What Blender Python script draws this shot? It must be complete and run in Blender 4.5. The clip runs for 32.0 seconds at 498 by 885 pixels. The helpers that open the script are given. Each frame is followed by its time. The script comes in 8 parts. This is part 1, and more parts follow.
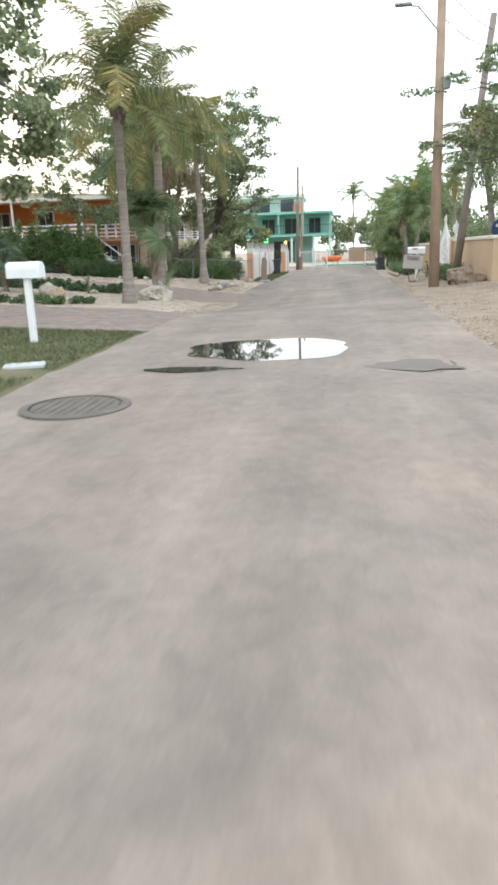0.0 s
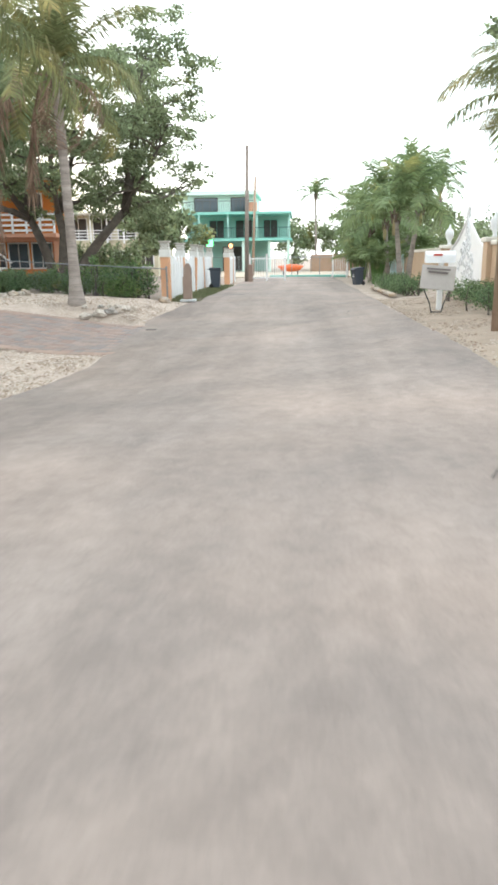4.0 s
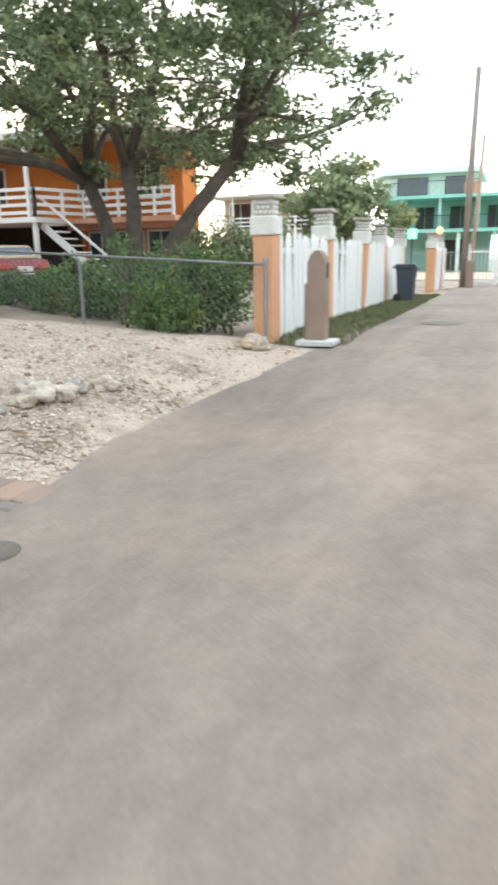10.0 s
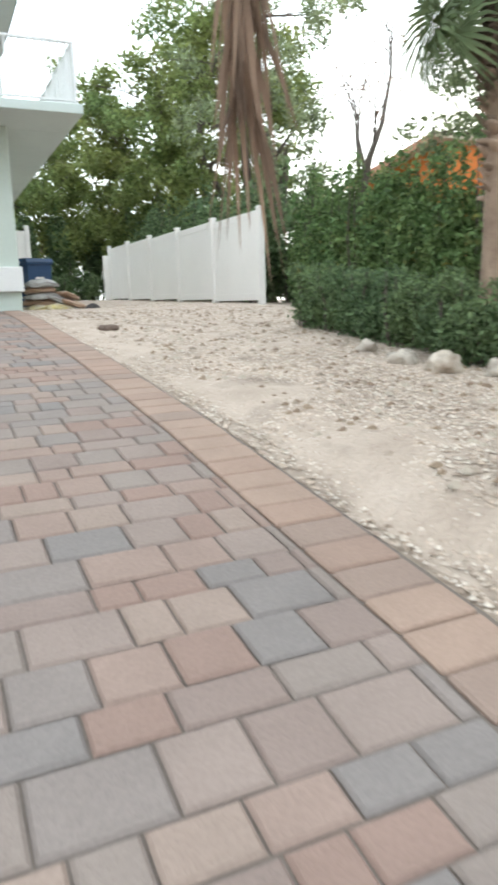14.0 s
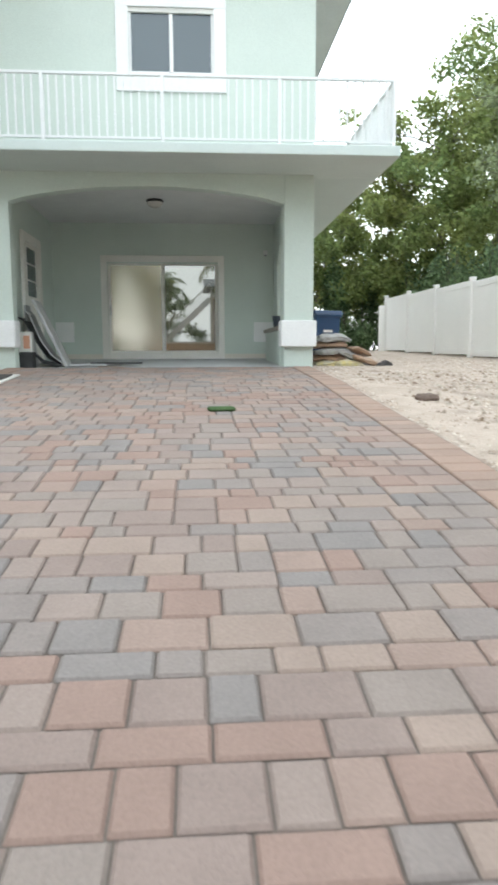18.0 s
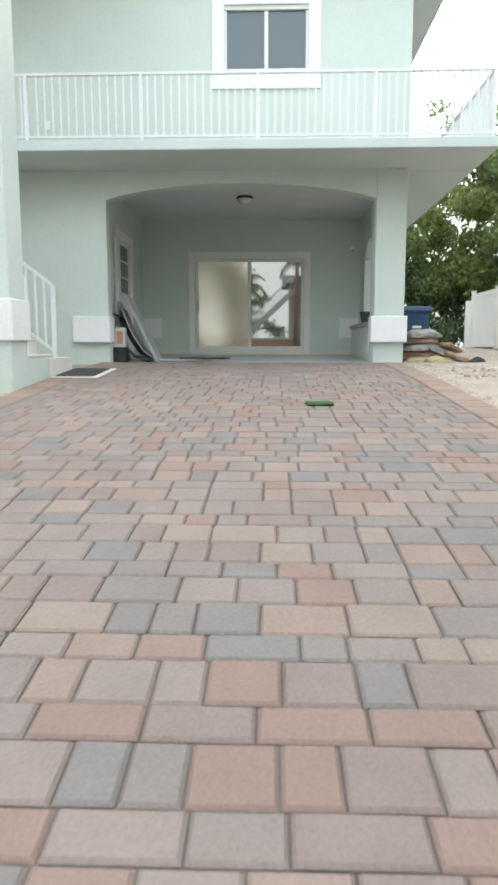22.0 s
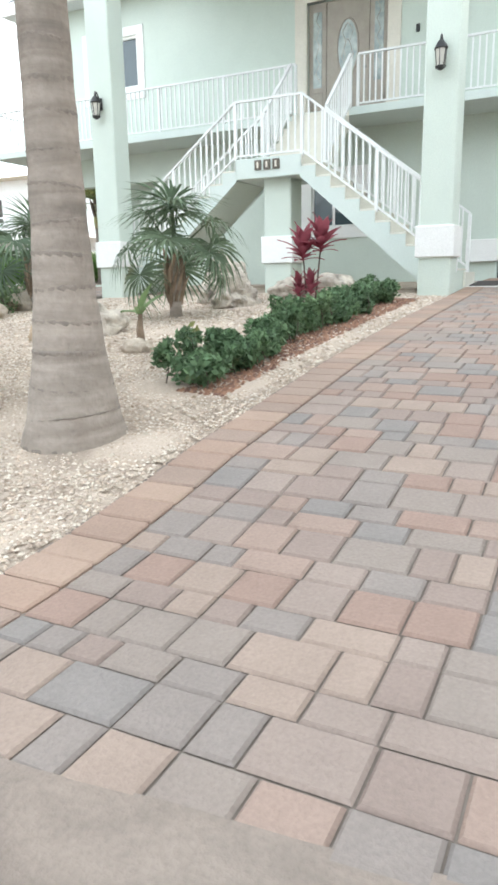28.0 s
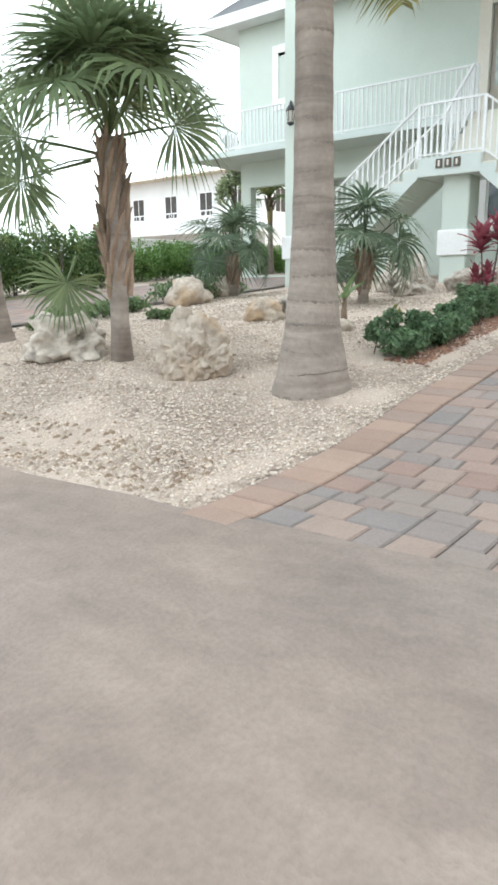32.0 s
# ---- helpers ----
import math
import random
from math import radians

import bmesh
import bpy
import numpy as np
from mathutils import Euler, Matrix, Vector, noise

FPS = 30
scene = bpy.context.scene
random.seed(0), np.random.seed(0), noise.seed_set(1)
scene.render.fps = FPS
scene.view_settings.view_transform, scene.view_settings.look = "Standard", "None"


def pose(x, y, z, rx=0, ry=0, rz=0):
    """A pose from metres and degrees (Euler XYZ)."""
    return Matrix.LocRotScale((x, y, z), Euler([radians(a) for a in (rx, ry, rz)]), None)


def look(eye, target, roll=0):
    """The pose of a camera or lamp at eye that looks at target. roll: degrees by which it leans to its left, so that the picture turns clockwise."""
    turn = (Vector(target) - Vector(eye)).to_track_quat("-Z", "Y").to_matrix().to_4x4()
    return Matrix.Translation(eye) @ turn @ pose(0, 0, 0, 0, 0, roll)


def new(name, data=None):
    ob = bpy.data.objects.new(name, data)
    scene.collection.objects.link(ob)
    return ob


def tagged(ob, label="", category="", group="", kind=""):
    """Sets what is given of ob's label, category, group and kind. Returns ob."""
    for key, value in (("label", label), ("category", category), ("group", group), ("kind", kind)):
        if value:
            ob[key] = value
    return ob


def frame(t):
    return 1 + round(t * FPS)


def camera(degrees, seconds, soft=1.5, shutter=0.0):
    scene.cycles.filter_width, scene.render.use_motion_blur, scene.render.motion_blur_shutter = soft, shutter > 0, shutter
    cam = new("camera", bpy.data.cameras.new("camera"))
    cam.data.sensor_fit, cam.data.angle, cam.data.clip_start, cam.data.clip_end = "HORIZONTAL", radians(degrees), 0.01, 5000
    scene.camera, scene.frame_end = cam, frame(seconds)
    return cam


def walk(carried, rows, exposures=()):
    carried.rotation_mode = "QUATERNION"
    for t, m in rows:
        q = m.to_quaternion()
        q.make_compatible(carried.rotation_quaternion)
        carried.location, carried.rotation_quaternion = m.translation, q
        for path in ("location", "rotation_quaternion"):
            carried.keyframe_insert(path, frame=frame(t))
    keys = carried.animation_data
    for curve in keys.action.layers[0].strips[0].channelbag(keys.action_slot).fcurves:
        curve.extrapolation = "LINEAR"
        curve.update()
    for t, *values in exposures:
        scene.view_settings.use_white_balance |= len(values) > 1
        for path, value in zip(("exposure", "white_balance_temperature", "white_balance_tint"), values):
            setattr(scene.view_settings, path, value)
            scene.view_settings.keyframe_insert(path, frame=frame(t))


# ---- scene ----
cam = camera(39.7, 32.0, soft=3.0, shutter=0.5)
PATH = [
    (0, (2.222, -1.534, 1.348), (1.958, 0.376, 0.816), -2.0),
    (0.5, (2.244, 0.026, 1.370), (1.973, 1.935, 0.837), -2.3),
    (1, (2.140, 1.707, 1.365), (1.882, 3.621, 0.845), -1.9),
    (1.5, (2.043, 3.285, 1.358), (1.801, 5.201, 0.837), -1.4),
    (2, (1.982, 4.846, 1.313), (1.759, 6.759, 0.772), -1.0),
    (2.5, (1.970, 6.390, 1.306), (1.765, 8.296, 0.733), -1.1),
    (3, (1.904, 7.864, 1.294), (1.731, 9.776, 0.733), -0.5),
    (3.5, (1.933, 9.387, 1.243), (1.773, 11.309, 0.714), -0.8),
    (4, (1.930, 10.805, 1.215), (1.791, 12.733, 0.700), -0.7),
    (4.5, (1.846, 12.066, 1.203), (1.717, 13.996, 0.696), -0.4),
    (6.5, (1.630, 17.298, 1.004), (1.455, 19.222, 0.489), -0.5),
    (7, (1.644, 18.386, 1.006), (1.467, 20.313, 0.501), 0.1),
    (7.5, (1.667, 19.278, 1.032), (1.488, 21.205, 0.528), 0.4),
    (8, (1.673, 20.233, 1.013), (1.484, 22.159, 0.510), 0.5),
    (8.5, (1.608, 21.201, 0.996), (1.363, 23.120, 0.489), 0.1),
    (9, (1.425, 22.156, 0.989), (1.068, 24.057, 0.480), -0.3),
    (9.5, (1.151, 23.036, 0.985), (0.635, 24.900, 0.474), -0.8),
    (10, (0.821, 23.704, 0.983), (0.136, 25.513, 0.476), -0.9),
    (10.5, (0.453, 24.174, 0.949), (-0.383, 25.924, 0.460), -1.1),
    (11, (0.238, 24.421, 0.954), (-0.761, 26.086, 0.475), -1.5),
    (11.5, (0.058, 24.581, 0.978), (-1.113, 26.133, 0.508), -1.8),
    (12, (-0.249, 24.724, 1.014), (-1.561, 26.156, 0.537), -2.2),
    (12.5, (-0.640, 25.003, 0.990), (-2.108, 26.283, 0.534), -2.2),
    (13, (-1.134, 25.180, 0.908), (-2.717, 26.325, 0.481), -1.6),
    (13.5, (-1.541, 25.368, 0.878), (-3.239, 26.343, 0.472), -1.4),
    (14, (-1.945, 25.445, 0.910), (-3.733, 26.246, 0.505), -1.7),
    (14.5, (-2.307, 25.447, 0.934), (-4.159, 26.100, 0.551), -2.2),
    (16.5, (-3.094, 25.255, 1.034), (-5.036, 25.611, 0.718), -1.1),
    (17, (-3.246, 25.195, 1.067), (-5.203, 25.484, 0.769), -0.7),
    (17.5, (-3.354, 25.145, 1.098), (-5.321, 25.375, 0.813), -0.4),
    (18, (-3.549, 25.055, 1.131), (-5.526, 25.198, 0.863), -0.2),
    (18.5, (-3.774, 24.942, 1.159), (-5.759, 24.984, 0.915), 0.2),
    (19, (-3.947, 24.855, 1.185), (-5.934, 24.809, 0.960), 0.2),
    (19.5, (-4.062, 24.817, 1.167), (-6.049, 24.719, 0.957), 0.3),
    (20, (-4.111, 24.796, 1.179), (-6.097, 24.683, 0.972), 0.3),
    (20.5, (-4.080, 24.787, 1.195), (-6.066, 24.686, 0.981), 0.3),
    (21, (-3.890, 24.826, 1.176), (-5.875, 24.755, 0.943), 0.2),
    (21.5, (-3.684, 24.831, 1.134), (-5.667, 24.775, 0.880), 0.1),
    (22, (-3.513, 24.819, 1.114), (-5.492, 24.751, 0.837), -0.0),
    (22.5, (-3.220, 24.746, 1.073), (-5.193, 24.632, 0.765), -0.3),
    (23, (-2.771, 24.554, 0.997), (-4.730, 24.343, 0.652), -0.3),
    (23.5, (-2.287, 24.366, 0.930), (-4.220, 24.025, 0.544), -0.2),
    (24, (-1.767, 24.203, 0.897), (-3.662, 23.728, 0.468), 0.1),
    (24.5, (-1.272, 24.102, 0.888), (-3.126, 23.501, 0.438), -0.1),
    (25, (-0.857, 24.024, 0.873), (-2.670, 23.314, 0.417), -0.5),
    (25.5, (-0.529, 23.996, 0.868), (-2.306, 23.196, 0.417), -1.0),
    (26, (-0.307, 23.979, 0.855), (-2.055, 23.117, 0.405), -0.9),
    (26.5, (-0.169, 23.966, 0.850), (-1.898, 23.067, 0.401), -0.7),
    (28.5, (-0.271, 24.011, 0.861), (-2.012, 23.137, 0.407), -1.1),
    (29, (-0.125, 24.080, 0.890), (-1.854, 23.184, 0.431), -0.9),
    (29.5, (0.067, 24.087, 0.878), (-1.633, 23.137, 0.421), -1.2),
    (30, (0.355, 24.091, 0.867), (-1.300, 23.065, 0.407), -1.1),
    (30.5, (0.678, 24.119, 0.858), (-0.923, 23.015, 0.395), -1.0),
    (31, (0.918, 24.159, 0.852), (-0.641, 22.996, 0.386), -0.9),
    (31.5, (1.058, 24.183, 0.845), (-0.476, 22.988, 0.376), -0.8),
    (32, (1.143, 24.194, 0.838), (-0.373, 22.977, 0.369), -0.8),
]
EXPOSURES = [(0.0, -0.02, 6350, 9.0), (2.0, 0.14, 6350, 9.0), (4.0, 0.32, 6350, 9.0), (8.0, 0.34, 6350, 9.0), (14.0, 0.38, 6350, 9.0), (17.0, 0.46, 6350, 9.0), (20.0, 0.44, 6350, 9.0), (24.5, 0.45, 6350, 9.0), (26.5, 0.58, 6350, 9.0), (29.0, 0.61, 6350, 9.0), (31.0, 0.38, 6350, 9.0), (32.0, 0.36, 6350, 9.0)]
walk(cam, [(t, look(eye, target, roll)) for t, eye, target, roll in PATH], exposures=EXPOSURES)

SUN_EL, SUN_ROT, SUN_POWER = 7.0, -35.0, 0.6
SKY_STRENGTH, VEIL = 0.05, 2.1

# ---- world and light ----
world = bpy.data.worlds.new("world")
scene.world = world
world.use_nodes = True
wt = world.node_tree
wt.nodes.clear()
w_out = wt.nodes.new("ShaderNodeOutputWorld")
w_add = wt.nodes.new("ShaderNodeAddShader")
w_sky = wt.nodes.new("ShaderNodeTexSky")
w_sky.sky_type = "NISHITA"
w_sky.sun_disc = False
w_sky.sun_elevation = radians(SUN_EL)
w_sky.sun_rotation = radians(SUN_ROT)
w_sky.dust_density = 2.0
w_bg = wt.nodes.new("ShaderNodeBackground")
w_bg.inputs["Strength"].default_value = SKY_STRENGTH
wt.links.new(w_sky.outputs["Color"], w_bg.inputs["Color"])
# thin bright evening cloud over the whole sky
w_co = wt.nodes.new("ShaderNodeTexCoord")
w_no = wt.nodes.new("ShaderNodeTexNoise")
w_no.inputs["Scale"].default_value = 2.2
w_no.inputs["Detail"].default_value = 5.0
w_ra = wt.nodes.new("ShaderNodeValToRGB")
w_ra.color_ramp.elements[0].position = 0.3
w_ra.color_ramp.elements[0].color = (0.82, 0.90, 0.96, 1)
w_ra.color_ramp.elements[1].position = 0.7
w_ra.color_ramp.elements[1].color = (0.95, 1.0, 1.02, 1)
w_veil = wt.nodes.new("ShaderNodeBackground")
w_veil.inputs["Strength"].default_value = VEIL
wt.links.new(w_co.outputs["Generated"], w_no.inputs["Vector"])
wt.links.new(w_no.outputs["Fac"], w_ra.inputs["Fac"])
wt.links.new(w_ra.outputs["Color"], w_veil.inputs["Color"])
wt.links.new(w_bg.outputs[0], w_add.inputs[0])
wt.links.new(w_veil.outputs[0], w_add.inputs[1])
wt.links.new(w_add.outputs[0], w_out.inputs["Surface"])
sun_data = bpy.data.lights.new("sun", "SUN")
sun_data.energy, sun_data.angle, sun_data.color = SUN_POWER, radians(12), (1.0, 0.86, 0.72)
sun = new("sun", sun_data)
sd = Vector((math.sin(radians(SUN_ROT)) * math.cos(radians(SUN_EL)), math.cos(radians(SUN_ROT)) * math.cos(radians(SUN_EL)), math.sin(radians(SUN_EL))))
sun.matrix_world = look(sd * 60, (0, 0, 0))


# ---- materials ----
def mat(name, c1, c2=None, scale=8.0, rough=0.8, metal=0.0, bump=0.15, fine=60.0, spread=(0.3, 0.7), rand=0.0, c3=None, c3_scale=0.6, c3_cut=(0.5, 0.7), spec=0.4, island=False, wave=None, trans=0.0):
    """Two-scale surface: large stains between c1 and c2, fine grain, relief, and a third colour in patches."""
    m = bpy.data.materials.new(name)
    m.use_nodes = True
    t = m.node_tree
    b = t.nodes["Principled BSDF"]
    b.inputs["Roughness"].default_value = rough
    b.inputs["Metallic"].default_value = metal
    b.inputs["Specular IOR Level"].default_value = spec
    c2 = c2 or tuple(v * 0.82 for v in c1)
    co = t.nodes.new("ShaderNodeTexCoord")
    geo = t.nodes.new("ShaderNodeNewGeometry")
    n1 = t.nodes.new("ShaderNodeTexNoise")
    n1.inputs["Scale"].default_value = scale
    n1.inputs["Detail"].default_value = 6.0
    n1.inputs["Roughness"].default_value = 0.6
    t.links.new(geo.outputs["Position"], n1.inputs["Vector"])
    ra = t.nodes.new("ShaderNodeValToRGB")
    ra.color_ramp.elements[0].position, ra.color_ramp.elements[1].position = spread
    ra.color_ramp.elements[0].color = (*c1, 1)
    ra.color_ramp.elements[1].color = (*c2, 1)
    t.links.new(n1.outputs["Fac"], ra.inputs["Fac"])
    col = ra.outputs["Color"]
    if c3:
        n3 = t.nodes.new("ShaderNodeTexNoise")
        n3.inputs["Scale"].default_value = c3_scale
        n3.inputs["Detail"].default_value = 4.0
        t.links.new(geo.outputs["Position"], n3.inputs["Vector"])
        mr = t.nodes.new("ShaderNodeMapRange")
        mr.inputs[1].default_value, mr.inputs[2].default_value = c3_cut
        t.links.new(n3.outputs["Fac"], mr.inputs[0])
        mx = t.nodes.new("ShaderNodeMixRGB")
        mx.inputs[2].default_value = (*c3, 1)
        t.links.new(mr.outputs[0], mx.inputs[0])
        t.links.new(col, mx.inputs[1])
        col = mx.outputs[0]
    n2 = t.nodes.new("ShaderNodeTexNoise")
    n2.inputs["Scale"].default_value = fine
    n2.inputs["Detail"].default_value = 3.0
    t.links.new(geo.outputs["Position"], n2.inputs["Vector"])
    mg = t.nodes.new("ShaderNodeMapRange")
    mg.inputs[3].default_value, mg.inputs[4].default_value = 0.82, 1.18
    t.links.new(n2.outputs["Fac"], mg.inputs[0])
    mul = t.nodes.new("ShaderNodeMixRGB")
    mul.blend_type = "MULTIPLY"
    mul.inputs[0].default_value = 1.0
    t.links.new(col, mul.inputs[1])
    t.links.new(mg.outputs[0], mul.inputs[2])
    col = mul.outputs[0]
    if rand:
        if island:
            src = geo.outputs["Random Per Island"]
        else:
            oi = t.nodes.new("ShaderNodeObjectInfo")
            src = oi.outputs["Random"]
        hv = t.nodes.new("ShaderNodeHueSaturation")
        mv = t.nodes.new("ShaderNodeMapRange")
        mv.inputs[3].default_value, mv.inputs[4].default_value = 1 - rand, 1 + rand
        t.links.new(src, mv.inputs[0])
        t.links.new(mv.outputs[0], hv.inputs["Value"])
        t.links.new(col, hv.inputs["Color"])
        col = hv.outputs[0]
    t.links.new(col, b.inputs["Base Color"])
    if bump:
        bp = t.nodes.new("ShaderNodeBump")
        bp.inputs["Strength"].default_value = bump
        bp.inputs["Distance"].default_value = 0.02
        t.links.new(n2.outputs["Fac"], bp.inputs["Height"])
        t.links.new(bp.outputs[0], b.inputs["Normal"])
    if trans:
        tr = t.nodes.new("ShaderNodeBsdfTranslucent")
        t.links.new(col, tr.inputs["Color"])
        ms = t.nodes.new("ShaderNodeMixShader")
        ms.inputs[0].default_value = trans
        t.links.new(b.outputs[0], ms.inputs[1])
        t.links.new(tr.outputs[0], ms.inputs[2])
        t.links.new(ms.outputs[0], t.nodes["Material Output"].inputs["Surface"])
    return m


def random_mat(name, cols, rough=0.85, fine=70.0, bump=0.3, island=False):
    """One of several colours for each piece, with grain."""
    m = mat(name, cols[0], cols[0], fine=fine, rough=rough, bump=bump)
    t = m.node_tree
    if island:
        src = t.nodes.new("ShaderNodeNewGeometry").outputs["Random Per Island"]
    else:
        src = t.nodes.new("ShaderNodeObjectInfo").outputs["Random"]
    ra = t.nodes.new("ShaderNodeValToRGB")
    ra.color_ramp.interpolation = "CONSTANT"
    e = ra.color_ramp.elements
    while len(e) < len(cols):
        e.new(0.5)
    for i, c in enumerate(cols):
        e[i].position = i / len(cols)
        e[i].color = (*c, 1)
    t.links.new(src, ra.inputs["Fac"])
    mul = [n for n in t.nodes if n.type == "MIX_RGB" and n.blend_type == "MULTIPLY"][0]
    n1 = [n for n in t.nodes if n.type == "TEX_NOISE"][0]
    n1.inputs["Scale"].default_value = 3.0
    mr = t.nodes.new("ShaderNodeMapRange")
    mr.inputs[3].default_value, mr.inputs[4].default_value = 0.8, 1.2
    t.links.new(n1.outputs["Fac"], mr.inputs[0])
    m2 = t.nodes.new("ShaderNodeMixRGB")
    m2.blend_type = "MULTIPLY"
    m2.inputs[0].default_value = 1.0
    t.links.new(ra.outputs["Color"], m2.inputs[1])
    t.links.new(mr.outputs[0], m2.inputs[2])
    t.links.new(m2.outputs[0], mul.inputs[1])
    return m


def glass_mat(name, tint=(0.9, 0.95, 0.93), rough=0.02, dark=None):
    m = bpy.data.materials.new(name)
    m.use_nodes = True
    t = m.node_tree
    b = t.nodes["Principled BSDF"]
    b.inputs["Roughness"].default_value = rough
    if dark:
        b.inputs["Base Color"].default_value = (*dark, 1)
        b.inputs["Specular IOR Level"].default_value = 0.8
    else:
        b.inputs["Base Color"].default_value = (*tint, 1)
        b.inputs["Transmission Weight"].default_value = 1.0
        b.inputs["IOR"].default_value = 1.45
    return m


def glow_mat(name, col, strength):
    m = bpy.data.materials.new(name)
    m.use_nodes = True
    b = m.node_tree.nodes["Principled BSDF"]
    b.inputs["Base Color"].default_value = (*col, 1)
    b.inputs["Emission Color"].default_value = (*col, 1)
    b.inputs["Emission Strength"].default_value = strength
    return m


M = {}
M["asphalt"] = mat("asphalt", (0.275, 0.222, 0.188), (0.222, 0.184, 0.160), scale=0.9, rough=0.85, bump=0.4, fine=48, c3=(0.315, 0.248, 0.206), c3_scale=0.33, c3_cut=(0.46, 0.66))


def streak(m, sx, sy, lo, hi, sz=1.0):
    """Long worn streaks along the street, as a second stain layer."""
    t = m.node_tree
    geo = t.nodes.new("ShaderNodeNewGeometry")
    mp = t.nodes.new("ShaderNodeMapping")
    mp.inputs["Scale"].default_value = (sx, sy, sz)
    n = t.nodes.new("ShaderNodeTexNoise")
    n.inputs["Scale"].default_value = 1.0
    n.inputs["Detail"].default_value = 5.0
    n.inputs["Distortion"].default_value = 0.6
    t.links.new(geo.outputs["Position"], mp.inputs["Vector"])
    t.links.new(mp.outputs[0], n.inputs["Vector"])
    r = t.nodes.new("ShaderNodeMapRange")
    r.inputs[1].default_value, r.inputs[2].default_value, r.inputs[3].default_value, r.inputs[4].default_value = 0.3, 0.7, lo, hi
    t.links.new(n.outputs["Fac"], r.inputs[0])
    b_in = t.nodes["Principled BSDF"].inputs["Base Color"]
    src = b_in.links[0].from_socket
    mul = t.nodes.new("ShaderNodeMixRGB")
    mul.blend_type = "MULTIPLY"
    mul.inputs[0].default_value = 1.0
    t.links.new(src, mul.inputs[1])
    t.links.new(r.outputs[0], mul.inputs[2])
    t.links.new(mul.outputs[0], b_in)


streak(M["asphalt"], 1.2, 0.06, 0.84, 1.12)
streak(M["asphalt"], 0.5, 0.5, 0.88, 1.1)
streak(M["asphalt"], 3.4, 1.6, 0.9, 1.08)
streak(M["asphalt"], 9.0, 7.0, 0.9, 1.08)
M["asphalt_patch"] = mat("asphalt_patch", (0.155, 0.132, 0.117), (0.20, 0.17, 0.148), scale=1.6, rough=0.85, bump=0.3, fine=70)
M["crack"] = mat("crack", (0.04, 0.037, 0.034), (0.06, 0.055, 0.05), scale=6, rough=0.95)
M["sand"] = mat("sand", (0.44, 0.36, 0.295), (0.34, 0.275, 0.22), scale=1.3, rough=0.95, bump=0.6, fine=38, c3=(0.25, 0.185, 0.14), c3_scale=1.1, c3_cut=(0.54, 0.7))
M["dirt"] = mat("dirt", (0.36, 0.285, 0.215), (0.24, 0.185, 0.14), scale=1.5, rough=0.95, bump=0.6, fine=40)
M["gravel"] = mat("gravel", (0.54, 0.45, 0.375), (0.41, 0.33, 0.268), scale=2.4, rough=0.95, bump=0.9, fine=40, c3=(0.26, 0.205, 0.165), c3_scale=1.9, c3_cut=(0.56, 0.74))
M["pebble"] = random_mat("pebble", [(0.58, 0.50, 0.42), (0.50, 0.415, 0.34), (0.66, 0.59, 0.51), (0.34, 0.265, 0.21), (0.56, 0.45, 0.36), (0.45, 0.375, 0.31), (0.40, 0.32, 0.26)], rough=0.9, island=True)
M["grass_soil"] = mat("grass_soil", (0.12, 0.13, 0.065), (0.21, 0.17, 0.105), scale=2.5, rough=0.95, bump=0.5)
M["grass"] = mat("grass", (0.10, 0.135, 0.055), (0.18, 0.17, 0.085), scale=3.0, rough=0.7, rand=0.35, island=True, bump=0)
M["paver"] = random_mat("paver", [(0.29, 0.21, 0.175), (0.25, 0.205, 0.18), (0.27, 0.185, 0.152), (0.215, 0.19, 0.178), (0.30, 0.228, 0.19), (0.25, 0.19, 0.165), (0.275, 0.215, 0.187), (0.235, 0.198, 0.18)], rough=0.8)
M["paver_far"] = random_mat("paver_far", [(0.29, 0.21, 0.175), (0.25, 0.205, 0.18), (0.27, 0.185, 0.152), (0.215, 0.19, 0.178), (0.30, 0.228, 0.19), (0.25, 0.19, 0.165), (0.275, 0.215, 0.187), (0.235, 0.198, 0.18)], rough=0.8, island=True)
M["paver_edge"] = random_mat("paver_edge", [(0.33, 0.228, 0.178), (0.305, 0.212, 0.168), (0.345, 0.245, 0.192), (0.285, 0.208, 0.17)], rough=0.8)
M["joint"] = mat("joint", (0.165, 0.135, 0.115), (0.20, 0.17, 0.145), scale=4, rough=0.95)
M["concrete"] = mat("concrete", (0.56, 0.57, 0.56), (0.47, 0.48, 0.475), scale=1.2, rough=0.85, bump=0.15)
M["stucco"] = mat("stucco", (0.60, 0.665, 0.605), (0.545, 0.61, 0.555), scale=0.7, rough=0.9, bump=0.04, fine=60)
M["stucco_deck"] = mat("stucco_deck", (0.61, 0.675, 0.645), (0.56, 0.625, 0.60), scale=1.0, rough=0.85, bump=0.15)
M["soffit"] = mat("soffit", (0.68, 0.69, 0.68), (0.62, 0.63, 0.625), scale=1.5, rough=0.9, bump=0.1)
M["white_paint"] = mat("white_paint", (0.82, 0.82, 0.81), (0.76, 0.76, 0.75), scale=1.5, rough=0.55, bump=0.02)
M["white_metal"] = mat("white_metal", (0.80, 0.81, 0.81), (0.74, 0.75, 0.75), scale=3, rough=0.35, bump=0.02)
M["vinyl"] = mat("vinyl", (0.87, 0.85, 0.82), (0.82, 0.80, 0.77), scale=0.7, rough=0.4, bump=0.02)
M["trim_white"] = mat("trim_white", (0.80, 0.78, 0.73), (0.74, 0.72, 0.67), scale=2, rough=0.5, bump=0.04)
